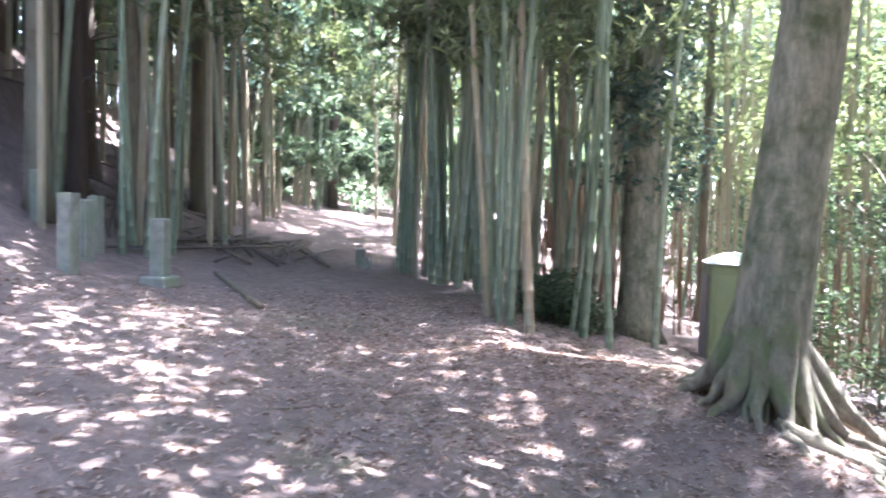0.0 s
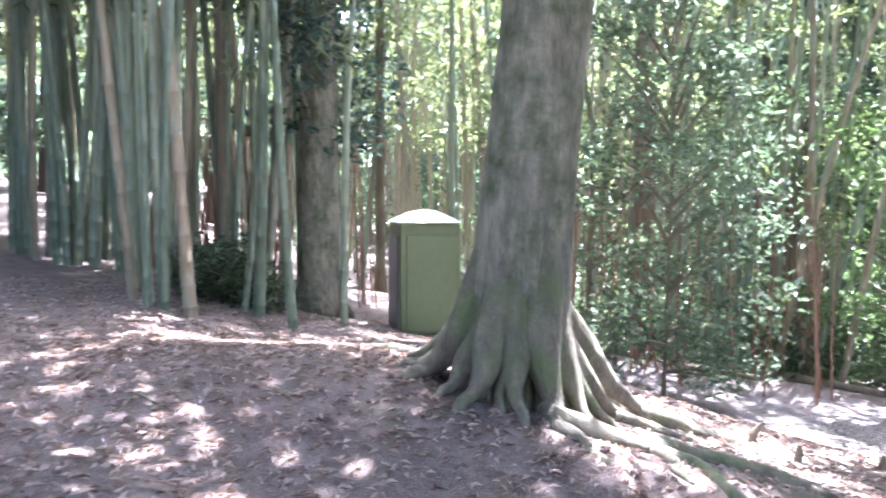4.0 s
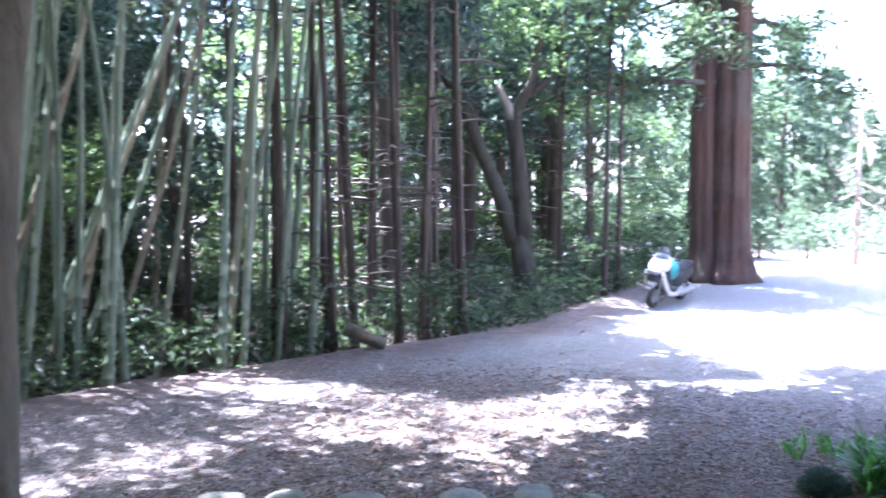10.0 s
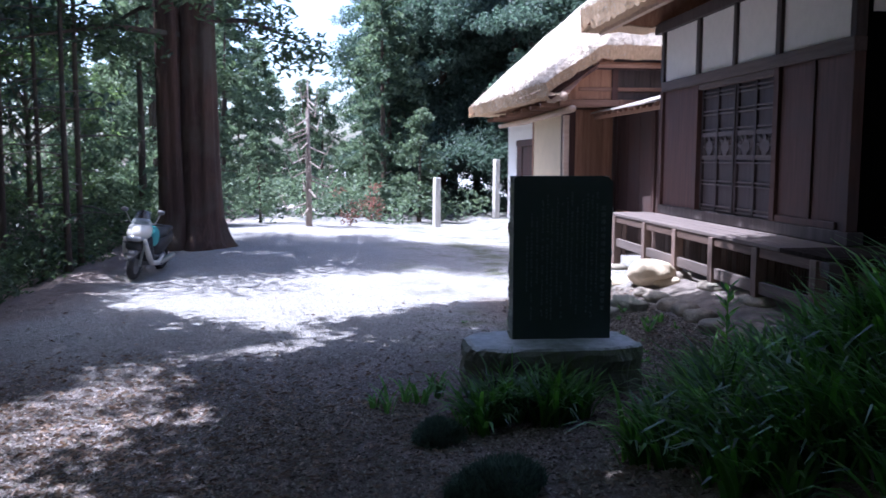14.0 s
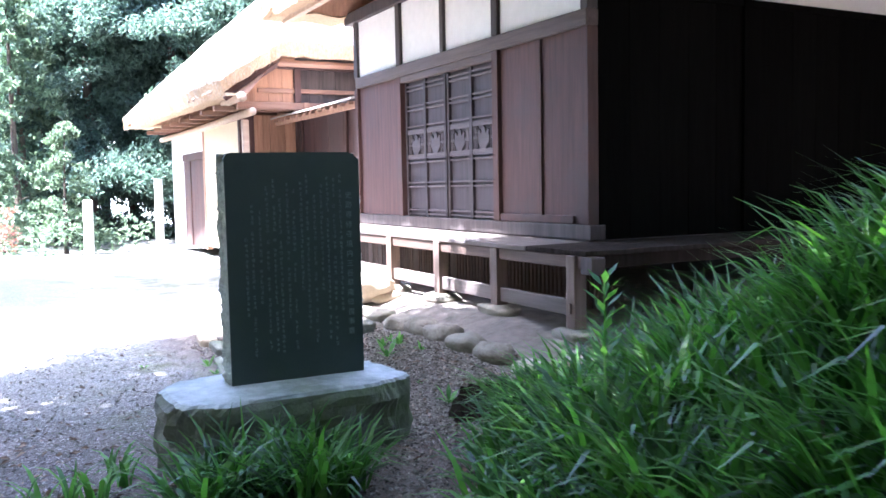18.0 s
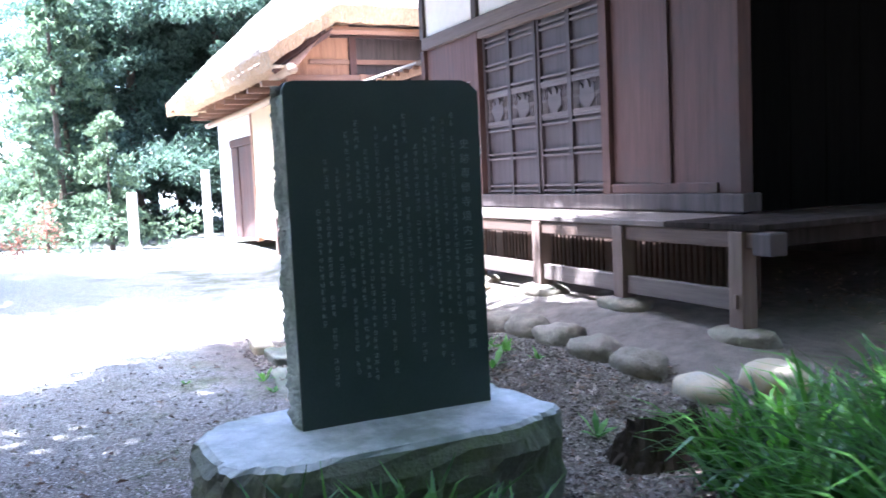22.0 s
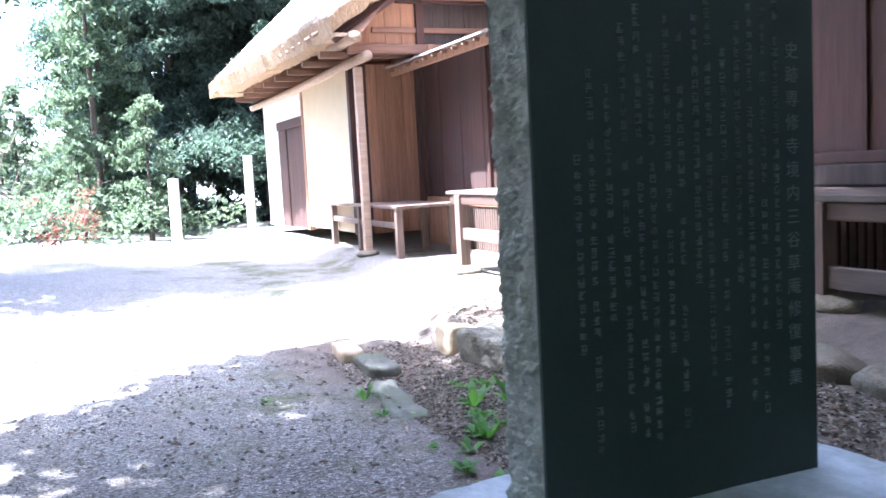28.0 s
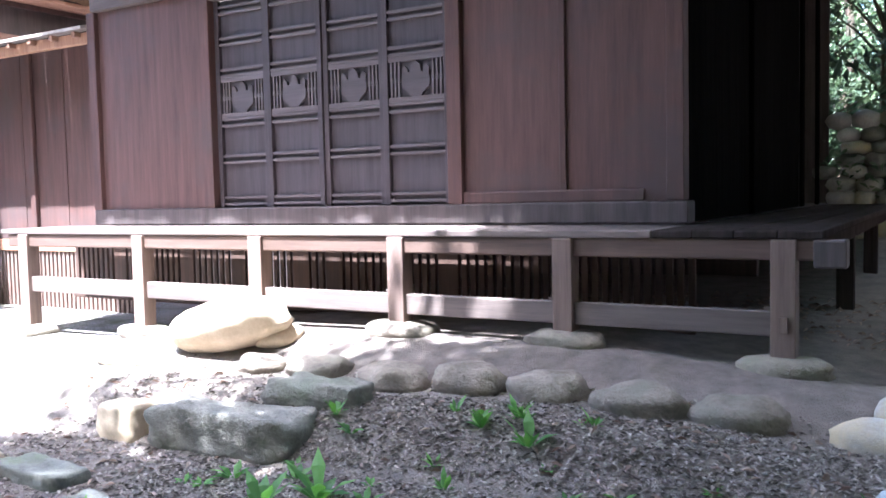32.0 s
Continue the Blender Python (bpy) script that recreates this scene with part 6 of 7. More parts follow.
            b.v.append((7.08 + ex + w * ca, 5.0 + ey + w * sa, z0 + 0.005 + dz + 0.012 * noise.noise((ca * 3 * k2, sa * 3 * k2, 5))))
    for j in range(len(levels) - 1):
        b.f += [(j * sides_n + i, j * sides_n + (i + 1) % sides_n, (j + 1) * sides_n + (i + 1) % sides_n, (j + 1) * sides_n + i) for i in range(sides_n)]
    b.f.append(tuple((len(levels) - 1) * sides_n + i for i in range(sides_n)))
    base = part("base_stone", b, M_GRANITE, mon, "pale-topped base stone with mossy rough-hewn sides darkened for shade")
    # sides get the darker mossy stone, which also carries their shade; top stays pale
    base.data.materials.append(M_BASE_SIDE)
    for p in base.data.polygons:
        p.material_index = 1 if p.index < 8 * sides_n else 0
    # engraving: the large right-hand column is legible in part, the rest are fine strokes
    def face_x(z):
        return xf + lean(z) - 0.0015
    title = "史跡専修寺境内三谷草庵修復事業"
    col_y = y0 + 0.085
    for i, ch in enumerate(title):
        cu = bpy.data.curves.new("title_character", "FONT")
        cu.body, cu.size, cu.align_x, cu.align_y, cu.extrude = ch, 0.052, "CENTER", "CENTER", 0.0004
        tmp = bpy.data.objects.new("title_character", cu)
        me = bpy.data.meshes.new_from_object(tmp)
        bpy.data.objects.remove(tmp)
        me.materials.append(M_ENGRAVE)
        ob = new("title_character", me)
        z = z1 - 0.30 - i * 0.069
        ob.matrix_basis = Matrix.Translation((face_x(z), col_y, z)) @ Matrix(((0, 0, -1, 0), (-1, 0, 0, 0), (0, 1, 0, 0), (0, 0, 0, 1)))
        ob.parent = mon
        ob.matrix_parent_inverse = mon.matrix_basis.inverted()
    rng = random.Random(3)
    for c in range(15):
        y = y0 + 0.15 + c * 0.048 + rng.uniform(-0.006, 0.006)
        s = Shape()
        z = z1 - 0.16 - (0.0, 0.03, 0.02, 0.07, 0.14, 0.0, 0.05, 0.10, 0.02, 0.16, 0.03, 0.08, 0.24, 0.20, 0.42)[c]
        stop = z0 + 0.20 + 0.5 * rng.random() * (c % 3 != 1)
        while z > stop:
            if rng.random() < (0.95, 0.82, 0.9)[c % 3]:
                wide = rng.uniform(0.008, 0.012)
                for dz in rng.sample((-0.012, -0.007, -0.001, 0.005, 0.011), 3):
                    hw, cy = wide * rng.uniform(0.6, 1.0), y + rng.uniform(-0.002, 0.002)
                    s.box(face_x(z) - 0.0004, cy - hw, z + dz - 0.0012, face_x(z) + 0.003, cy + hw, z + dz + 0.0012)
                for dy in rng.sample((-0.008, -0.003, 0.002, 0.007), 2):
                    hh, cz = rng.uniform(0.005, 0.013), z + rng.uniform(-0.003, 0.003)
                    s.box(face_x(z) - 0.0006, y + dy - 0.0011, cz - hh, face_x(z) + 0.003, y + dy + 0.0011, cz + hh)
            z -= 0.036
        tagged(part("engraved_column", s, M_ENGRAVE if c % 4 == 2 else M_ENGRAVE_FAINT, mon), kind="stuff")
    return mon


monument()


# ---- stones along the house ----
def field_stone(x, y, size, seed, label, mat=None, up=0.3, turn=0.0, rough=0.13, flat=0.12, group="stones along the veranda", name="field_stone"):
    z = ground_z(x, y)
    return solid(name, Shape().rock((x, y, z + size[2] * up), size, seed, rough, 3, flat, turn), mat or M_STONE, label, "stone", group, smooth=True)


row = [(11.72, 2.5, 0.22, 0.15, 0.10), (11.2, 2.45, 0.29, 0.19, 0.11), (10.5, 2.52, 0.31, 0.19, 0.14), (9.93, 2.5, 0.28, 0.19, 0.14), (9.36, 2.55, 0.28, 0.19, 0.14), (8.80, 2.6, 0.31, 0.2, 0.14), (8.26, 2.6, 0.27, 0.2, 0.13)]
for i, (x, y, a, b, c) in enumerate(row):
    field_stone(x, y, (a * 0.9, b * 0.9, c * 0.88), 10 + i, "rounded grey-brown field stone in a row before the veranda", rough=0.2, turn=0.2 * math.sin(i * 2.1))
field_stone(7.58, 2.64, (0.24, 0.15, 0.11), 30, "pale whitish field stone at the row's end", M_STONE_WHITE, turn=-0.2)
field_stone(7.4, 2.2, (0.24, 0.18, 0.12), 31, "pale whitish field stone near the veranda corner", M_STONE_WHITE)
for i, x in enumerate((8.17, 9.60, 10.98, 12.42, 13.90, 15.66)):
    field_stone(x, 1.70, (0.28, 0.2, 0.085), 50 + i, "flat pad stone under a veranda post", up=0.15, flat=0.3, group="pad stones")
# leaning boulder propped on smaller stones
bz = ground_z(12.45, 2.2)
bo = Shape().rock((0, 0, 0), (0.62, 0.36, 0.21), 61, 0.07, 4, 0.12)
ob = solid("step_boulder", bo, M_STONE_WARM, "large tilted sunlit tan boulder used as a step", "boulder", smooth=True)
ob.matrix_basis = pose(12.35, 2.15, bz + 0.17, 6, 12, -8)
field_stone(12.75, 1.95, (0.3, 0.25, 0.12), 62, "small tan prop stone under the boulder", M_STONE_WARM)
field_stone(11.95, 2.05, (0.2, 0.2, 0.1), 63, "small tan prop stone under the boulder", M_STONE_WARM)
field_stone(13.5, 2.3, (0.28, 0.2, 0.1), 64, "small tan stone beside the boulder", M_STONE_WARM)
# kerb stones and slabs at the terrace edge
def hewn_block(x, y, size, turn, seed, label, mat, group, name, up=0.0, chip=0.055):
    """A squared block with worn edges and a picked surface."""
    z = ground_z(x, y)
    bm = bmesh.new()
    bmesh.ops.create_cube(bm, size=2.0)
    bmesh.ops.subdivide_edges(bm, edges=bm.edges[:], cuts=9, use_grid_fill=True)
    off, rot = Vector((seed * 3.7, seed * 1.3, seed * 2.9)), Matrix.Rotation(turn, 4, "Z")
    for v in bm.verts:
        p = v.co.copy()
        r = max(abs(c) for c in p)
        q = Vector([c / (1 + 0.15 * sum(abs(o) ** 6 for o in p) / 2) for c in p])
        w = Vector((q.x * size[0], q.y * size[1], q.z * size[2]))
        d = p.normalized() * (chip * (noise.noise(w * 5 + off) + 0.6 * noise.noise(w * 14 + off) + 0.25 * noise.noise(w * 34 + off)))
        v.co = rot @ (w + d) + Vector((x, y, z + size[2] * up))
    sh = Shape().add([v.co for v in bm.verts], [[v.index for v in f.verts] for f in bm.faces])
    bm.free()
    return solid(name, sh, mat, label, "stone", group, smooth=True)


KERB, SLAB = "kerb stones", "edging slabs"
hewn_block(11.96, 3.5, (0.19, 0.14, 0.14), -0.05, 71, "square-cut tan kerb stone", M_STONE_WARM, KERB, "kerb_stone", 0.5, 0.02)
hewn_block(11.12, 3.42, (0.60, 0.19, 0.15), 0.05, 72, "long rough grey kerb stone block", M_STONE_GREY, KERB, "kerb_stone", 0.38)
hewn_block(10.72, 3.02, (0.36, 0.16, 0.11), 0.1, 74, "rough grey stone half sunk in the earth", M_STONE_GREY, KERB, "kerb_stone", 0.2)
hewn_block(12.35, 4.36, (0.30, 0.11, 0.09), -0.1, 77, "tan edging stone at the terrace", M_STONE_WARM, SLAB, "edging_slab", 0.1, 0.02)
hewn_block(11.72, 4.31, (0.32, 0.13, 0.08), -0.05, 75, "worn mossy stone edging slab in the gravel", M_BASE_SIDE, SLAB, "edging_slab", 0.1, 0.03)
hewn_block(10.7, 4.52, (0.64, 0.12, 0.07), -0.15, 76, "long sunken mossy grey edging slab", M_BASE_SIDE, SLAB, "edging_slab", -0.62, 0.05)
for i, (x, y, w) in enumerate(((1.82, 9.36, 0.19), (2.06, 9.0, 0.16), (2.34, 8.62, 0.26), (3.2, 8.35, 0.30), (4.0, 8.12, 0.24), (4.25, 7.7, 0.14))):
    field_stone(x, y, (w, w * 0.66, 0.075), 80 + i, "flat pale mossy stone sunk beside the path", M_STONE_GREY, up=0.25, flat=0.2, turn=-0.6 + 0.3 * i, group="path edge stones")

# dark stump by the monument
st = Shape()
sx, sy = 6.9, 3.52
sz = ground_z(sx, sy)
st.tube([(sx, sy, sz - 0.05), (sx, sy, sz + 0.05), (sx + 0.01, sy, sz + 0.11), (sx + 0.02, sy, sz + 0.19), (sx + 0.03, sy, sz + 0.15), (sx + 0.03, sy, sz + 0.06)], [0.30, 0.25, 0.23, 0.20, 0.13, 0.02], 40, lobes=lambda a, k: 1 + 0.12 * math.sin(3 * a + 1) + 0.07 * math.sin(7 * a + 0.4 * k) + 0.08 * math.sin(17 * a + k))
st.v = [(p[0], p[1], p[2] + (0.09 * noise.noise((p[0] * 11, p[1] * 11, 1)) if p[2] > sz + 0.12 else 0)) for p in st.v]
solid("tree_stump", st, M_ROT, "dark rotten tree stump beside the monument", "stump", smooth=False)


# ---- grass on the mound ----
def blades(rng, spots, seed):
    verts, faces = [], []
    for x, y, n, size in spots:
        for _ in range(n):
            a = rng.random() * 6.283
            r0 = rng.random() * 0.13 * size
            px, py = x + r0 * math.cos(a), y + r0 * math.sin(a)
            a += rng.gauss(0, 0.7)
            ln = size * (0.45 + 0.35 * rng.random())
            lean0, curl, wd = 0.05 + 0.5 * rng.random(), 0.9 + 1.5 * rng.random(), 0.008 + 0.010 * rng.random()
            z = ground_z(px, py) - 0.02
            d = (math.cos(a), math.sin(a))
            sd = (-d[1] * wd, d[0] * wd)
            q, n0 = Vector((px, py, z)), len(verts)
            for k in range(5):
                th = lean0 + curl * (k / 4) ** 1.4
                w = (1.0, 1.15, 1.0, 0.7, 0.08)[k]
                verts.append((q.x + sd[0] * w, q.y + sd[1] * w, q.z))
                verts.append((q.x - sd[0] * w, q.y - sd[1] * w, q.z))
                q = q + Vector((d[0] * math.sin(th), d[1] * math.sin(th), math.cos(th))) * (ln / 4)
            faces += [(n0 + 2 * k, n0 + 2 * k + 1, n0 + 2 * k + 3, n0 + 2 * k + 2) for k in range(4)]
    s = Shape()
    s.v, s.f = verts, faces
    return s


rng = random.Random(8)
spots = []
while len(spots) < 820:
    x, y = rng.uniform(0.2, 6.3), rng.uniform(0.2, 5.2)
    limit = 5.12 - 0.12 * max(0.0, 3.2 - x) - 0.4 * max(0.0, x - 4.0) - 0.35 * max(0.0, x - 4.75) + 0.10 * math.sin(x * 5.1)
    if y < limit and not (x > 5.9 and y < 3.2) and rng.random() < (0.35 + 0.65 * step(1.0, 2.6, y)) * step(0.0, 1.3, x + 0.4 * math.sin(y * 2.2)) * step(0.2, 1.6, y + 0.5 * math.sin(x * 1.9)):
        spots.append((x, y, 22, (0.62 + 0.46 * rng.random()) * (0.74 + 0.28 * step(0.0, 0.6, limit - y))))
solid("grass_mound", blades(rng, spots, 1), M_GRASS, "thick bright-green arching grass covering the mound", "grass", kind="stuff")
spots = [(6.0 + rng.gauss(0, 0.2), 5.45 + rng.uniform(-0.45, 0.5), 28, 0.62 + 0.25 * rng.random()) for _ in range(28)]
solid("grass_tuft", blades(rng, spots, 2), M_GRASS, "arching green grass tuft before the monument", "grass", kind="stuff")


def dome_tuft(x, y, r, h, seed):
    """A dense rounded tuft of fine upright blades."""
    nr = np.random.default_rng(seed)
    pts = []
    for _ in range(int(9000 * r)):
        a, q = nr.uniform(0, 6.283), nr.uniform(0, 1) ** 0.5
        bump_r = r * (1 + 0.12 * math.sin(3 * a + seed))
        px, py = x + bump_r * q * math.cos(a), y + bump_r * q * math.sin(a)
        pts.append((px, py, ground_z(px, py) + h * (1 - q ** 2.4) * nr.uniform(0.78, 1.04) + 0.02))
    me = leaves_mesh("dome_tuft", M_LEAF_DEEP, pts, 0.11, 0.012, seed, droop=-0.9, fold=0.2, spread=0.35)
    tagged(new("rounded_tuft", me), "low rounded dark-green tuft at the path's edge", "grass", kind="stuff")


dome_tuft(4.1, 6.0, 0.30, 0.19, 61)
dome_tuft(5.62, 6.22, 0.20, 0.16, 62)
spots = [(6.8 + rng.gauss(0, 0.18), 6.4 + rng.gauss(0, 0.15), 7, 0.45) for _ in range(6)] + [(7.3 + rng.gauss(0, 0.15), 6.1 + rng.gauss(0, 0.1), 7, 0.4) for _ in range(4)]
solid("grass_tuft", blades(rng, spots, 4), M_WEED, "thin light-green grass blades in the gravel", "grass", kind="stuff")


def leaf_stalk(x, y, h):
    z = ground_z(x, y)
    t = thing("leafy_stalk", "upright light-green leafy stalk rising from the grass", "plant", pose(x, y, z))
    part("stem", Shape().tube([(x, y, z), (x, y, z + h)], [0.008, 0.004], 5), M_WEED, t)
    for k in range(24):
        f, a = 0.60 + 0.40 * k / 24, k * 2.4
        b = Vector((x, y, z + h * f))
        d = Vector((math.cos(a), math.sin(a), 0.75))
        s = Shape()
        w = Vector((-math.sin(a), math.cos(a), 0)) * 0.016
        e, m = b + d * 0.095, b + d * 0.05
        s.add([b, m + w, e, m - w + Vector((0, 0, 0.004))], [(0, 1, 2), (0, 2, 3)])
        part("leaf", s, M_WEED, t)


leaf_stalk(4.18, 4.55, 0.88)


def weed(x, y, size0, n, seed, tall=False):
    n = int(n * 1.6)
    z = ground_z(x, y)
    rng = random.Random(seed)
    t = thing("weed", "small green leafy weed in bare earth", "plant", pose(x, y, z), "weeds")
    for k in range(n):
        a = k * 2.4 + rng.random()
        size = size0 * (0.7 + 0.5 * rng.random())
        d = Vector((math.cos(a), math.sin(a), 0.5 + (1.2 if tall else 0.5) * rng.random()))
        w = Vector((-math.sin(a), math.cos(a), 0)) * size * 0.19
        b = Vector((x, y, z - 0.01))
        m, e = b + d * size * 0.55, b + d * size + Vector((0, 0, -0.25 * size))
        s = Shape().add([b, m * 0.5 + b * 0.5 + w * 0.6, m + w, e, m - w, m * 0.5 + b * 0.5 - w * 0.6, m + Vector((0, 0, 0.03 * size))], [(0, 1, 6), (1, 2, 6), (2, 3, 6), (3, 4, 6), (4, 5, 6), (5, 0, 6)])
        part("leaf", s, M_WEED, t)


for i, (x, y, size, n, tall) in enumerate(((10.0, 3.95, 0.22, 7, True), (10.2, 4.15, 0.18, 8, True), (9.85, 4.25, 0.13, 9, False), (9.6, 4.4, 0.08, 7, False), (9.75, 3.0, 0.09, 7, True), (9.55, 3.05, 0.09, 8, False), (9.3, 3.1, 0.1, 9, True), (9.15, 3.3, 0.16, 6, True),
                                       (8.95, 3.05, 0.07, 6, False), (8.35, 4.2, 0.11, 9, False), (8.1, 4.5, 0.12, 9, False), (7.95, 4.6, 0.1, 8, False), (8.65, 4.5, 0.08, 7, False), (8.2, 3.4, 0.07, 6, False), (9.0, 3.4, 0.06, 6, False), (10.9, 4.0, 0.08, 6, False), (11.3, 5.3, 0.07, 6, False), (7.5, 4.4 - 0.9, 0.14, 6, True))):
    weed(x, y, size * 0.85, n, 200 + i, tall)
rng = random.Random(17)
for i in range(44):
    weed(rng.uniform(7.9, 10.9), rng.uniform(2.95, 4.75), rng.uniform(0.06, 0.12), rng.randrange(5, 9), 300 + i, rng.random() < 0.2)


# dry brown stems standing among the bamboo
def dry_stems():
    mat = grainy("dry_stem", (0.12, 0.065, 0.04), (0.30, 0.18, 0.12), 8, (1, 1, 0.2), 0.9, 40, 0.5, 0.01, vary=0.6)
    shapes = []
    for k in range(4):
        r2 = random.Random(400 + k)
        hgt, bend = 2.6 + 1.6 * r2.random(), r2.uniform(-0.3, 0.3)
        shapes.append(Shape().tube([(bend * (h / hgt) ** 2, 0.03 * math.sin(h * 2 + k), h) for h in (-0.1, hgt * 0.3, hgt * 0.65, hgt)], [0.022, 0.02, 0.016, 0.006], 5, cap=False).mesh("dry_stem", mat, True))
    r2 = random.Random(41)
    spots = scatter(95, -13, -9.2, 13.4, 17.5, lambda x, y: y > 12.6 - 0.5 * (x + 11), r2, 0.14) + scatter(75, -7.0, -1.0, 15.4, 19.0, lambda x, y: y > 15.2, r2, 0.14)
    for x, y in spots:
        ob = new("dry_stem", shapes[r2.randrange(4)])
        ob.matrix_basis = Matrix.Translation(on_ground(x, y)) @ Euler((r2.gauss(0, 0.05), r2.gauss(0, 0.05), r2.random() * 6.28)).to_matrix().to_4x4()
        tagged(ob, "thin reddish-brown dry stem among the bamboo", "dry stem", "dry stems")


dry_stems()
for i, (x, y) in enumerate(((-9.1, 11.9), (-9.5, 12.2), (-8.9, 12.5), (-9.6, 12.7))):
    bushy_tree(x, y, "low bluish-green fern clump under the bamboo", 0.7, 0.012, 0.1, 0.45, 510 + i, 14, leaf=(0.14, 0.05), per=45).name = "fern"


# ---- litter on the ground ----
def litter():
    rng = np.random.default_rng(12)
    pts = []
    while len(pts) < 17000:
        x, y = rng.uniform(-11, 14), rng.uniform(-1.5, 15.5)
        d = -0.762 * (x - 6.5) - 0.648 * (y - 3.5)
        keep = 0.9 if d > 0.4 else 0.10 if y > 4.5 else 0.4
        near = 1.0 if (abs(x - 2) < 7 and y < 11) else 0.5
        if x > 9 and y > 4.4:
            keep = 0.03
        if 0.5 < y < 2.4 and x > 7.5:
            continue
        if rng.random() < keep * near:
            pts.append((x, y, ground_z(x, y) + 0.012))
    while len(pts) < 27000:
        x, y = rng.uniform(-10.5, 0.5), rng.uniform(1.0, 11.5)
        if rng.random() < 0.15 + 0.85 * math.exp(-((x + 5.0) ** 2 + (y - 6.8) ** 2) / 7.0):
            pts.append((x, y, ground_z(x, y) + 0.012))
    while len(pts) < 32000:
        x, y = rng.uniform(2.5, 9.5), rng.uniform(6.0, 12.5)
        if rng.random() < math.exp(-((x - 5.5) ** 2 + (y - 9.5) ** 2) / 9.0):
            pts.append((x, y, ground_z(x, y) + 0.012))
    me = leaves_mesh("leaf_litter", M_LITTER, pts, 0.075, 0.028, 13, droop=0.0, fold=0.35, spread=0.22)
    tagged(new("leaf_litter", me), "dry brown fallen leaves over the ground", "leaf litter", kind="stuff")
    # pale chips of bark and leaf on the trodden earth before the house and along the path
    pts = []
    while len(pts) < 26000:
        x, y = rng.uniform(3.0, 12.6), rng.uniform(2.35, 8.0)
        if rng.random() < (1.0 if y < 4.6 or x < 7.0 else 0.06) * (0.35 if y < 2.9 else 1.0):
            pts.append((x, y, ground_z(x, y) + 0.006))
    while len(pts) < 40000:
        x, y = rng.uniform(6.6, 11.2), rng.uniform(2.75, 4.6)
        pts.append((x, y, ground_z(x, y) + 0.006))
    while len(pts) < 62000:
        x, y = rng.uniform(-1.5, 9.0), rng.uniform(7.0, 14.5)
        if 0.75 * x + y > 10.2 and rng.random() < math.exp(-((x - 2.5) ** 2 + (y - 9.5) ** 2) / 22):
            pts.append((x, y, ground_z(x, y) + 0.006))
    me = leaves_mesh("ground_chips", M_CHIP, pts, 0.044, 0.019, 15, droop=0.0, fold=0.3, spread=0.25)
    tagged(new("ground_chips", me), "small dry chips of bark and leaf on the earth", "leaf litter", kind="stuff")
    pts, s = [], Shape()
    r2 = random.Random(14)
    n = 0
    while n < 5200:
        x, y = r2.uniform(-1, 15), r2.uniform(4.4, 13.5)
        if -0.762 * (x - 6.5) - 0.648 * (y - 3.5) > 0.2 or r2.random() > math.exp(-((x - 5.5) ** 2 + (y - 8) ** 2) / 30):
            continue
        r = 0.006 + 0.012 * r2.random()
        z = ground_z(x, y) + 0.3 * r
        a = r2.random() * 3
        cx, sx_ = math.cos(a) * r, math.sin(a) * r
        s.add([(x + cx, y + sx_, z), (x - sx_, y + cx, z), (x - cx, y - sx_, z), (x + sx_, y - cx, z), (x, y, z + 0.7 * r), (x, y, z - r)], [(0, 1, 4), (1, 2, 4), (2, 3, 4), (3, 0, 4), (1, 0, 5), (2, 1, 5), (3, 2, 5), (0, 3, 5)])
        n += 1
    solid("pebbles", s, M_STONE_GREY, "loose grey pebbles over the gravel", "gravel", kind="stuff")
    for i in range(26):
        x, y = r2.uniform(-6, 4.5), r2.uniform(2.5, 10)
        a, ln = r2.random() * 6.283, 0.15 + 0.45 * r2.random()
        e = (x + math.cos(a) * ln, y + math.sin(a) * ln)
        solid("twig", Shape().tube([on_ground(x, y, 0.006), on_ground((x + e[0]) / 2 + 0.02, (y + e[1]) / 2, 0.012), on_ground(*e, 0.006)], [0.009, 0.007, 0.003], 5), M_BARK_BROWN, "dry brown twig lying on the litter", "twig", "fallen twigs")


litter()

# dead root stubs on the slope, logs
for i, (x, y, h) in enumerate(((-1.92, 9.66, 0.19), (-1.56, 9.40, 0.13), (-0.89, 10.1, 0.13))):
    z = ground_z(x, y)
    solid("root_stub", Shape().tube([(x, y, z - 0.05), (x + 0.02, y, z + h * 0.5), (x + (0.1 if i == 0 else 0.02), y, z + h)], [0.04, 0.032, 0.014], 8, lobes=lambda a, k: 1 + 0.2 * math.sin(3 * a + k)), M_BARK_BROWN, "short dark dead stub sticking out of the slope", "stump", "dead stubs")
for i, (x0, y0, x1, y1, r) in enumerate(((-1.75, 17.35, -0.25, 17.3, 0.085), (-3.4, 17.2, -2.0, 17.0, 0.06), (-9.5, 6.2, -12.0, 7.0, 0.05))):
    solid("fallen_log", Shape().tube([on_ground(x0, y0, r * 0.7), on_ground((x0 + x1) / 2, (y0 + y1) / 2, r * 0.7), on_ground(x1, y1, r * 0.7)], [r, r * 0.9, r * 0.7], 8), M_BARK_BROWN, "fallen brown log on the ground", "log", smooth=True)
lz = ground_z(9.0, 13.6)
solid("cut_log", Shape().tube([(8.85, 13.85, lz + 0.36), (9.0, 13.68, lz + 0.24), (9.3, 13.4, lz + 0.06)], [0.12, 0.115, 0.10], 12), M_BARK_BROWN, "short thick cut log at the yard's edge", "log", smooth=True)

# fallen bamboo poles on the bank by the path
rng = random.Random(31)
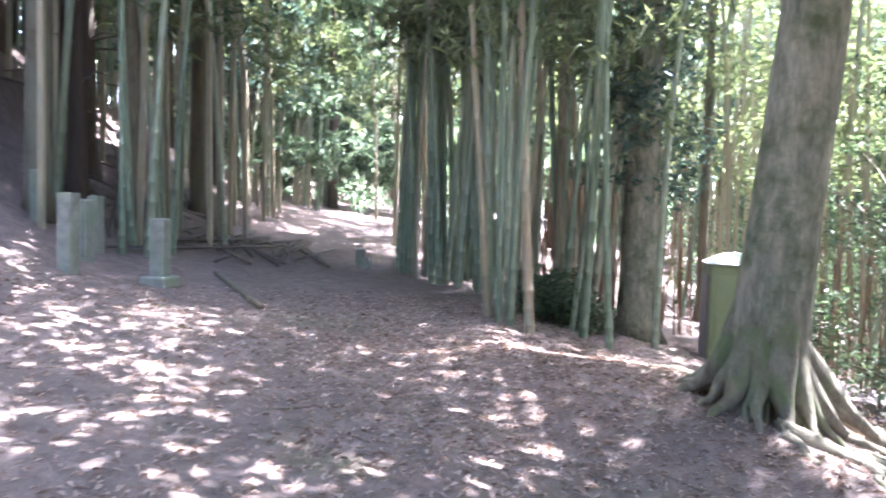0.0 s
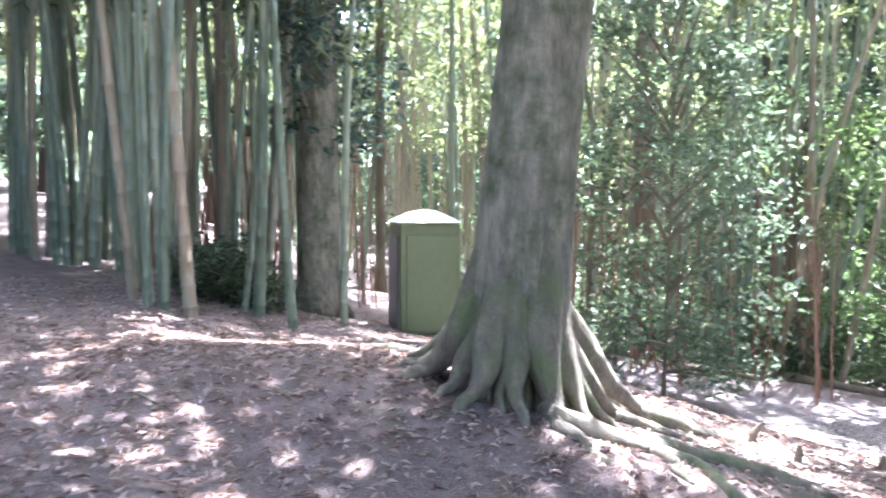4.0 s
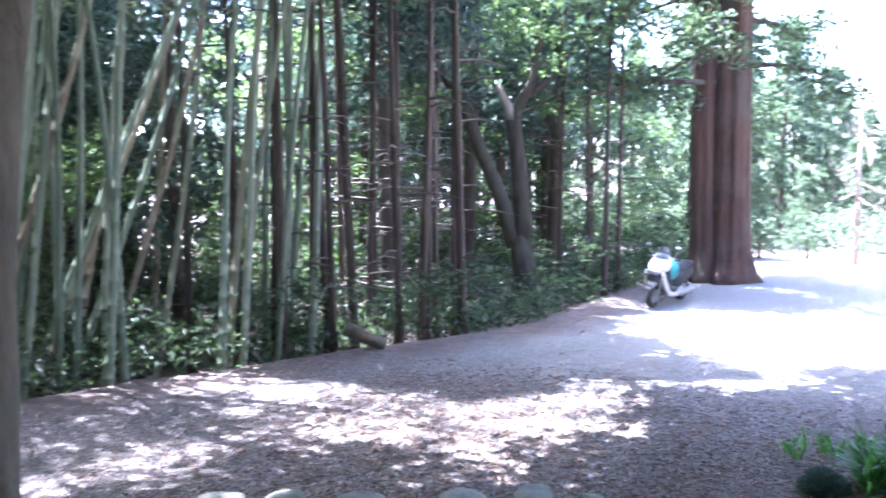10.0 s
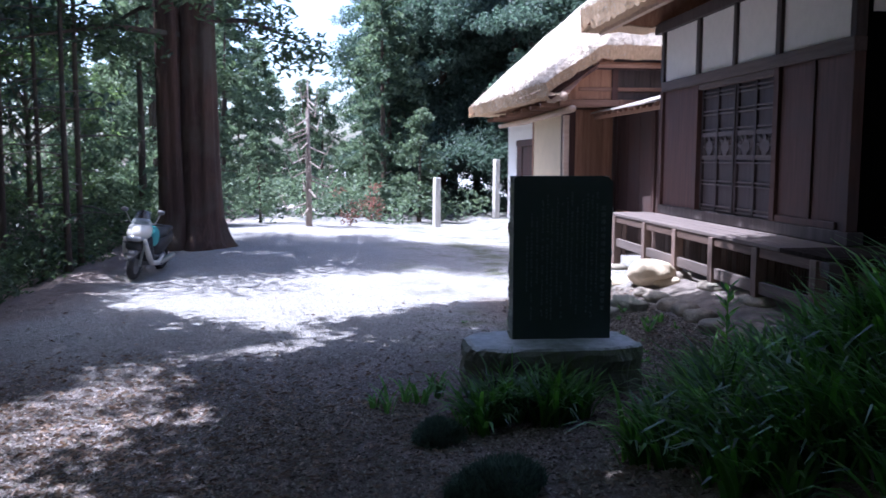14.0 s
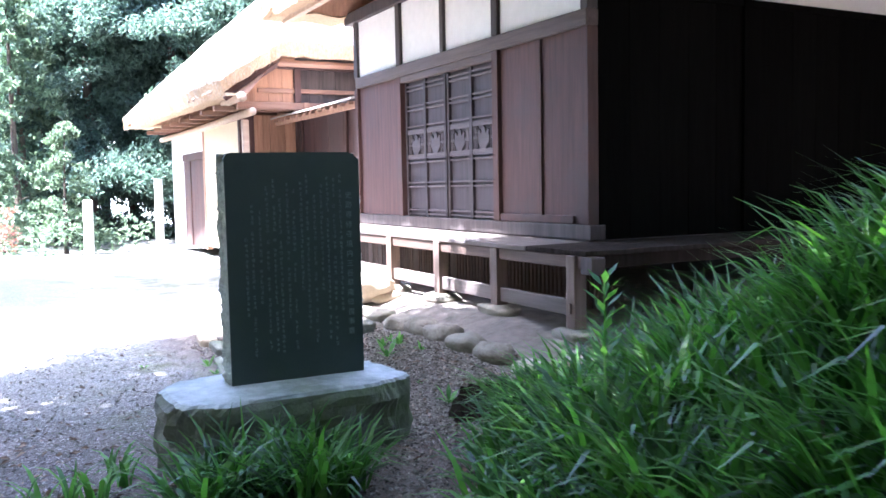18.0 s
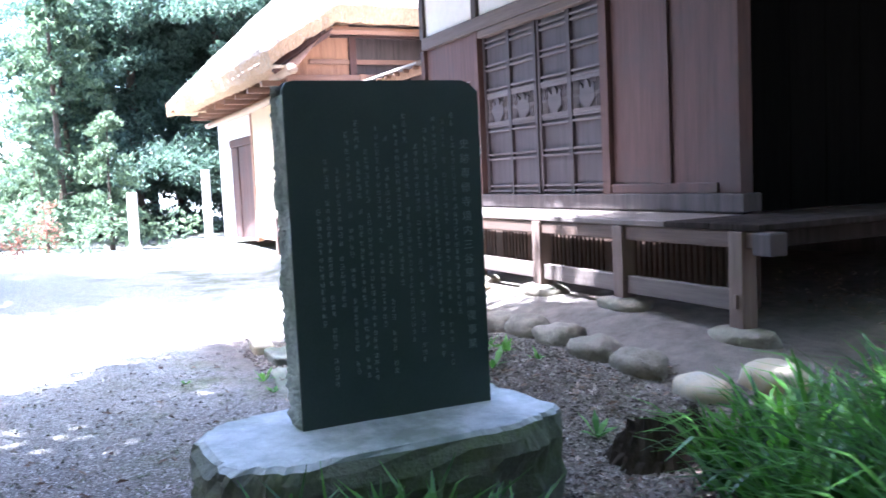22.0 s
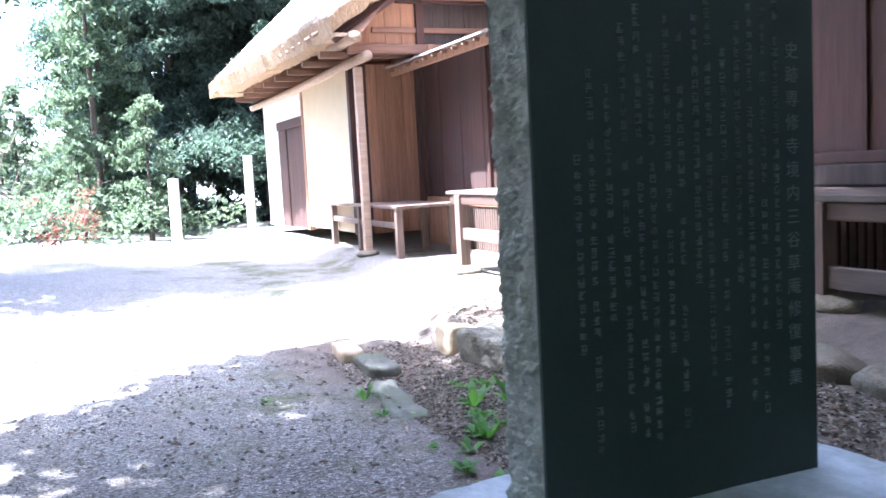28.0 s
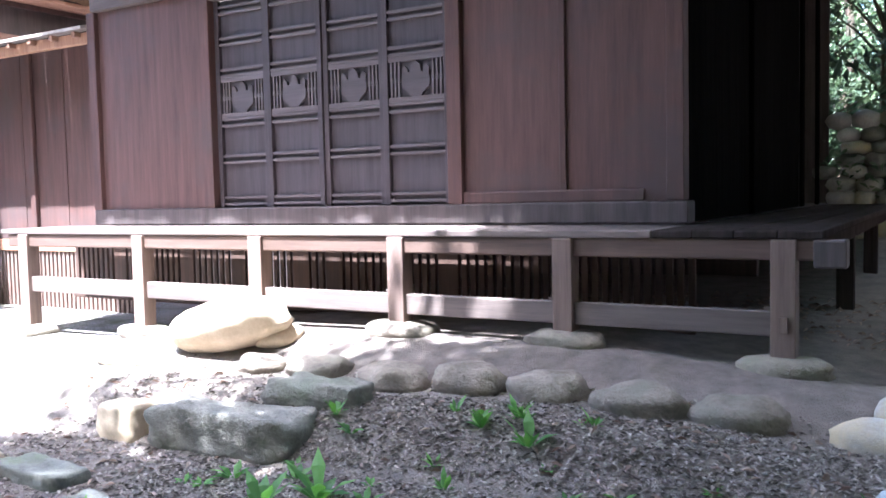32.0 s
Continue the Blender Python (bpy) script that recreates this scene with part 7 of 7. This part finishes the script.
for i in range(64):
    x, y = -13.2 - 5.8 * rng.random(), 5.2 + 5.4 * rng.random()
    a = 2.5 + rng.gauss(0, 0.25)
    ln = 2.5 + 2 * rng.random()
    e = (x + math.cos(a) * ln, y + math.sin(a) * ln)
    solid("fallen_bamboo", Shape().tube([on_ground(x, y, 0.06), on_ground(*e, 0.06 + 0.16 * rng.random())], [0.03, 0.024], 6), M_TWIG, "dry fallen bamboo pole on the bank", "bamboo pole", "fallen poles", smooth=True)


# ---- old stone posts by the path ----
def stone_post(x, y, w, h, base, lean, label):
    z = ground_z(x, y)
    t = thing("stone_post", label, "post", pose(x, y, z), "old posts")
    b = Shape().box(-w / 2, -w / 2, -0.1, w / 2, w / 2, h, 0.015, pose(x, y, z, lean, lean * 0.5, 30))
    part("shaft", b, M_POST_STONE, t)
    if base:
        part("foot", Shape().box(-0.2, -0.2, -0.05, 0.2, 0.2, 0.12, 0.03, pose(x, y, z, 0, 0, 30)), M_POST_STONE, t)


stone_post(-11.05, 4.35, 0.2, 1.0, False, -2, "weathered greenish square post by the path")
stone_post(-12.0, 4.95, 0.2, 0.85, False, 1, "weathered greenish square post by the path")
stone_post(-12.9, 5.5, 0.18, 0.85, False, 2, "weathered greenish square post by the path")
stone_post(-13.6, 4.9, 0.16, 0.8, False, 2, "weathered greenish square post by the path")
stone_post(-10.95, 5.55, 0.2, 0.9, True, 0, "short stone post on a square foot")
stone_post(-14.2, 11.75, 0.16, 0.35, False, 0, "low stone marker at the grove's edge")
stone_post(-13.7, 11.5, 0.16, 0.25, False, 0, "low stone marker at the grove's edge")


# ---- green portable toilet ----
def cabin():
    x, y = -7.35, 15.0
    z = ground_z(x, y) - 0.02
    c = thing("portable_toilet", "green plastic portable toilet with white domed roof", "toilet cabin", pose(x, y, z))
    m = pose(x, y, z, 0, 0, 36)
    part("body", Shape().box(-0.5, -0.5, 0.08, 0.5, 0.5, 1.9, 0.04, m), M_GREEN_PAINT, c)
    part("skid", Shape().box(-0.53, -0.53, 0, 0.53, 0.53, 0.075, 0.01, m), M_GREY, c)
    part("door", Shape().box(-0.4, -0.535, 0.15, 0.4, -0.503, 1.7, 0.01, m), M_GREEN_PAINT, c)
    # grey sheet over the green left face, its shade given as colour
    part("shaded_side_panel", Shape().box(-0.535, -0.42, 0.15, -0.503, 0.42, 1.7, 0.01, m), M_GREY, c)
    r = Shape()
    n = 24
    for j in range(5):
        f = j / 4
        for i in range(n):
            a = 2 * math.pi * i / n
            q = 0.56 * (1 - f * 0.98) 
            px = math.copysign(abs(math.cos(a)) ** 0.5, math.cos(a)) * q
            py = math.copysign(abs(math.sin(a)) ** 0.5, math.sin(a)) * q
            r.v.append(m @ Vector((px, py, 1.905 + 0.2 * math.sin(f * math.pi / 2))))
    for j in range(4):
        r.f += [(j * n + i, j * n + (i + 1) % n, (j + 1) * n + (i + 1) % n, (j + 1) * n + i) for i in range(n)]
    part("roof", r, M_ROOF_WHITE, c, "white translucent domed roof", smooth=True)


cabin()


# ---- scooter ----
def scooter():
    s = thing("scooter", "large white scooter with windscreen parked at the yard's edge", "scooter", pose(0, 0, 0))
    def wheel(cx):
        w = Shape()
        n, k = 28, 10
        for i in range(n):
            a = 2 * math.pi * i / n
            for j in range(k):
                b = 2 * math.pi * j / k
                r = 0.19 + 0.055 * math.cos(b)
                w.v.append((cx + r * math.cos(a), 0.06 * math.sin(b), 0.245 + r * math.sin(a)))
        for i in range(n):
            w.f += [(i * k + j, ((i + 1) % n) * k + j, ((i + 1) % n) * k + (j + 1) % k, i * k + (j + 1) % k) for j in range(k)]
        wh = part("wheel", w, M_BLACK, s, "black tyre", smooth=True)
        part("rim", Shape().tube([(cx, -0.045, 0.245), (cx, 0.045, 0.245)], [0.135, 0.135], 20), M_METAL, wh)
    wheel(0.0)
    wheel(1.36)
    def loft(name, sections, mat, label="", n=16, power=0.75):
        sh = Shape()
        for (px, pz, hw, hh, tilt) in sections:
            for i in range(n):
                a = 2 * math.pi * i / n
                yy = math.copysign(abs(math.cos(a)) ** power, math.cos(a)) * hw
                zz = math.copysign(abs(math.sin(a)) ** power, math.sin(a)) * hh
                sh.v.append((px + zz * math.sin(tilt), yy, pz + zz * math.cos(tilt)))
        for j in range(len(sections) - 1):
            sh.f += [(j * n + i, j * n + (i + 1) % n, (j + 1) * n + (i + 1) % n, (j + 1) * n + i) for i in range(n)]
        sh.f += [tuple(range(n - 1, -1, -1)), tuple((len(sections) - 1) * n + i for i in range(n))]
        return part(name, sh, mat, s, label, smooth=True)
    loft("front_fender", [(-0.24, 0.40, 0.04, 0.03, 0), (-0.12, 0.5, 0.085, 0.06, 0), (0.08, 0.53, 0.09, 0.07, 0), (0.24, 0.44, 0.07, 0.05, 0)], M_GREY)
    loft("front_cowl", [(-0.10, 0.80, 0.08, 0.05, 0.2), (-0.02, 0.83, 0.16, 0.10, 0.3), (0.12, 0.85, 0.20, 0.16, 0.35), (0.26, 0.84, 0.19, 0.15, 0.35), (0.34, 0.82, 0.15, 0.12, 0.35)], M_WHITE, "white front cowl")
    for side in (-1, 1):
        sh = Shape()
        rail = [(-0.04, 0.17, 0.74), (0.02, 0.19, 0.58), (0.14, 0.20, 0.42), (0.34, 0.19, 0.28), (0.7, 0.18, 0.24), (0.95, 0.17, 0.36)]
        sh.tube([(a, side * b, c) for a, b, c in rail], [0.035, 0.05, 0.055, 0.05, 0.045, 0.03], 8)
        part("side_fairing", sh, M_WHITE, s, "white curved side fairing", smooth=True)
    loft("leg_shield", [(0.2, 0.62, 0.22, 0.26, 0.3), (0.34, 0.45, 0.20, 0.17, 0.6), (0.5, 0.32, 0.17, 0.10, 1.2), (0.85, 0.30, 0.17, 0.09, 1.57)], M_BLACK)
    loft("floor_board", [(0.4, 0.36, 0.15, 0.03, 0), (0.85, 0.36, 0.15, 0.03, 0)], M_GREY)
    loft("rear_body", [(0.72, 0.40, 0.13, 0.13, 0), (0.9, 0.5, 0.17, 0.18, 0), (1.2, 0.58, 0.18, 0.17, 0), (1.55, 0.64, 0.14, 0.12, 0), (1.74, 0.68, 0.06, 0.06, 0)], M_BLACK, "black rear body")
    loft("seat", [(0.74, 0.66, 0.10, 0.05, 0), (0.9, 0.72, 0.14, 0.07, 0), (1.15, 0.73, 0.16, 0.07, 0), (1.3, 0.79, 0.15, 0.07, 0), (1.6, 0.80, 0.11, 0.05, 0)], M_BLACK, "black padded seat")
    loft("seat_cover", [(0.42, 0.66, 0.10, 0.12, 0.2), (0.50, 0.70, 0.17, 0.20, 0.1), (0.66, 0.72, 0.18, 0.20, 0), (0.78, 0.72, 0.14, 0.15, 0)], M_TEAL, "teal cloth bag on the floor board and seat")
    loft("belly", [(0.3, 0.28, 0.1, 0.06, 0), (0.9, 0.26, 0.14, 0.09, 0), (1.25, 0.3, 0.12, 0.08, 0)], M_GREY)
    part("headlight", Shape().rock((-0.075, 0, 0.735), (0.08, 0.15, 0.06), 3, 0.0, 3), M_LENS, s, "clear headlight lens", smooth=True)
    part("front_grille", Shape().rock((-0.05, 0, 0.60), (0.10, 0.16, 0.10), 4, 0.02, 2), M_BLACK, s, smooth=True)
    for y in (-0.17, 0.17):
        part("indicator", Shape().rock((-0.0, y, 0.66), (0.07, 0.05, 0.04), 3, 0.0, 2), M_LENS, s, smooth=True)
        part("fork", Shape().tube([(0.0, y * 0.55, 0.245), (0.16, y * 0.55, 0.62)], [0.025, 0.025], 8), M_METAL, s)
        part("grip", Shape().tube([(0.30, y * 1.3, 0.98), (0.36, y * 2.0, 0.97)], [0.018, 0.018], 8), M_BLACK, s)
        mir = part("mirror", Shape().rock((0.24, y * 1.9, 1.20), (0.02, 0.07, 0.045), 3, 0.0, 2), M_GREY, s, smooth=True)
        part("mirror_stalk", Shape().tube([(0.28, y * 1.3, 0.98), (0.25, y * 1.8, 1.17)], [0.008, 0.008], 6), M_METAL, mir)
    part("handlebar", Shape().tube([(0.36, -0.34, 0.97), (0.28, -0.15, 0.98), (0.27, 0, 0.97), (0.28, 0.15, 0.98), (0.36, 0.34, 0.97)], [0.016] * 5, 8), M_METAL, s)
    loft("handle_cowl", [(0.14, 0.96, 0.10, 0.05, 0.3), (0.24, 0.98, 0.18, 0.07, 0.3), (0.33, 0.98, 0.12, 0.05, 0.3)], M_WHITE)
    sc = Shape()
    for i in range(9):
        u = -1 + i / 4
        for j in range(6):
            v = j / 5
            sc.v.append((0.10 + 0.16 * v + 0.05 * u * u, 0.16 * u * (1 - 0.3 * v * v), 0.96 + 0.26 * v - 0.05 * u * u * v))
    for i in range(8):
        sc.f += [(i * 6 + j, i * 6 + j + 1, i * 6 + j + 7, i * 6 + j + 6) for j in range(5)]
    part("windscreen", sc, M_SCREEN, s, "clear curved windscreen", smooth=True)
    part("number_plate", Shape().box(-0.255, -0.09, 0.55 - 0.1, -0.25, 0.09, 0.5), M_GREY, s)
    part("stand", Shape().tube([(0.85, 0.1, 0.25), (0.9, 0.2, 0.0)], [0.014, 0.014], 6), M_METAL, s)
    part("exhaust", Shape().tube([(0.9, -0.14, 0.22), (1.5, -0.17, 0.3)], [0.05, 0.06], 10), M_METAL, s)
    a = (16.0, 11.12)
    s.matrix_basis = pose(a[0], a[1], ground_z(a[0] + 0.6, a[1]) - 0.0, 6, 0, -7) @ Matrix.Diagonal((1.1, 1.1, 1.1, 1))


scooter()

# ---- stakes, far fence ----
for x, y, h in ((29.4, 4.0, 1.75), (33.5, 1.2, 2.4)):
    z = ground_z(x, y)
    solid("marker_stake", Shape().box(-0.11, -0.11, -0.1, 0.11, 0.11, h, 0.03, pose(x, y, z, 1.5, 2, 20)), M_STAKE, "pale weathered square stake in the sunlit bank", "stake", "marker stakes")


# ---- dry-stone wall behind the house ----
def stone_wall():
    y = -7.6
    w = thing("retaining_wall", "dry-stone retaining wall of rounded pale boulders", "wall", pose(7.5, y, -1.8), kind="structure")
    rng = random.Random(2)
    z = ground_z(7.5, y) - 0.1
    part("bank", Shape().box(2, y - 6, z - 0.3, 8.7, y - 0.55, 0.35, 0.1), M_GROUND, w)
    row, top = 0, 0.45
    while z < top:
        x = 4.5 + 0.2 * (row % 2)
        hgt = 0.2 + 0.1 * rng.random()
        while x < 8.9:
            wd = 0.22 + 0.28 * rng.random()
            part("stone", Shape().rock((x + wd / 2, y - 0.45 + 0.05 * rng.random(), z + hgt / 2), (wd * 0.53, 0.22, hgt * 0.56), rng.randrange(500), 0.14, 2, 0.15), M_STONE_WHITE if rng.random() < 0.55 else M_STONE_GREY, w, smooth=True)
            x += wd
        z += hgt * 0.92
        row += 1


stone_wall()
bushy_tree(6.6, -9.6, "bushy greenery above the stone wall", 4.5, 0.08, 0.3, 1.9, 131, 40, mat=M_LEAF_MAPLE)
bushy_tree(8.3, -9.3, "bushy greenery above the stone wall", 4.8, 0.08, 0.3, 1.9, 132, 40, mat=M_LEAF_FAR)
bushy_tree(9.6, -9.6, "bushy greenery above the stone wall", 4.5, 0.08, 0.3, 1.9, 133, 36, mat=M_LEAF_FAR)
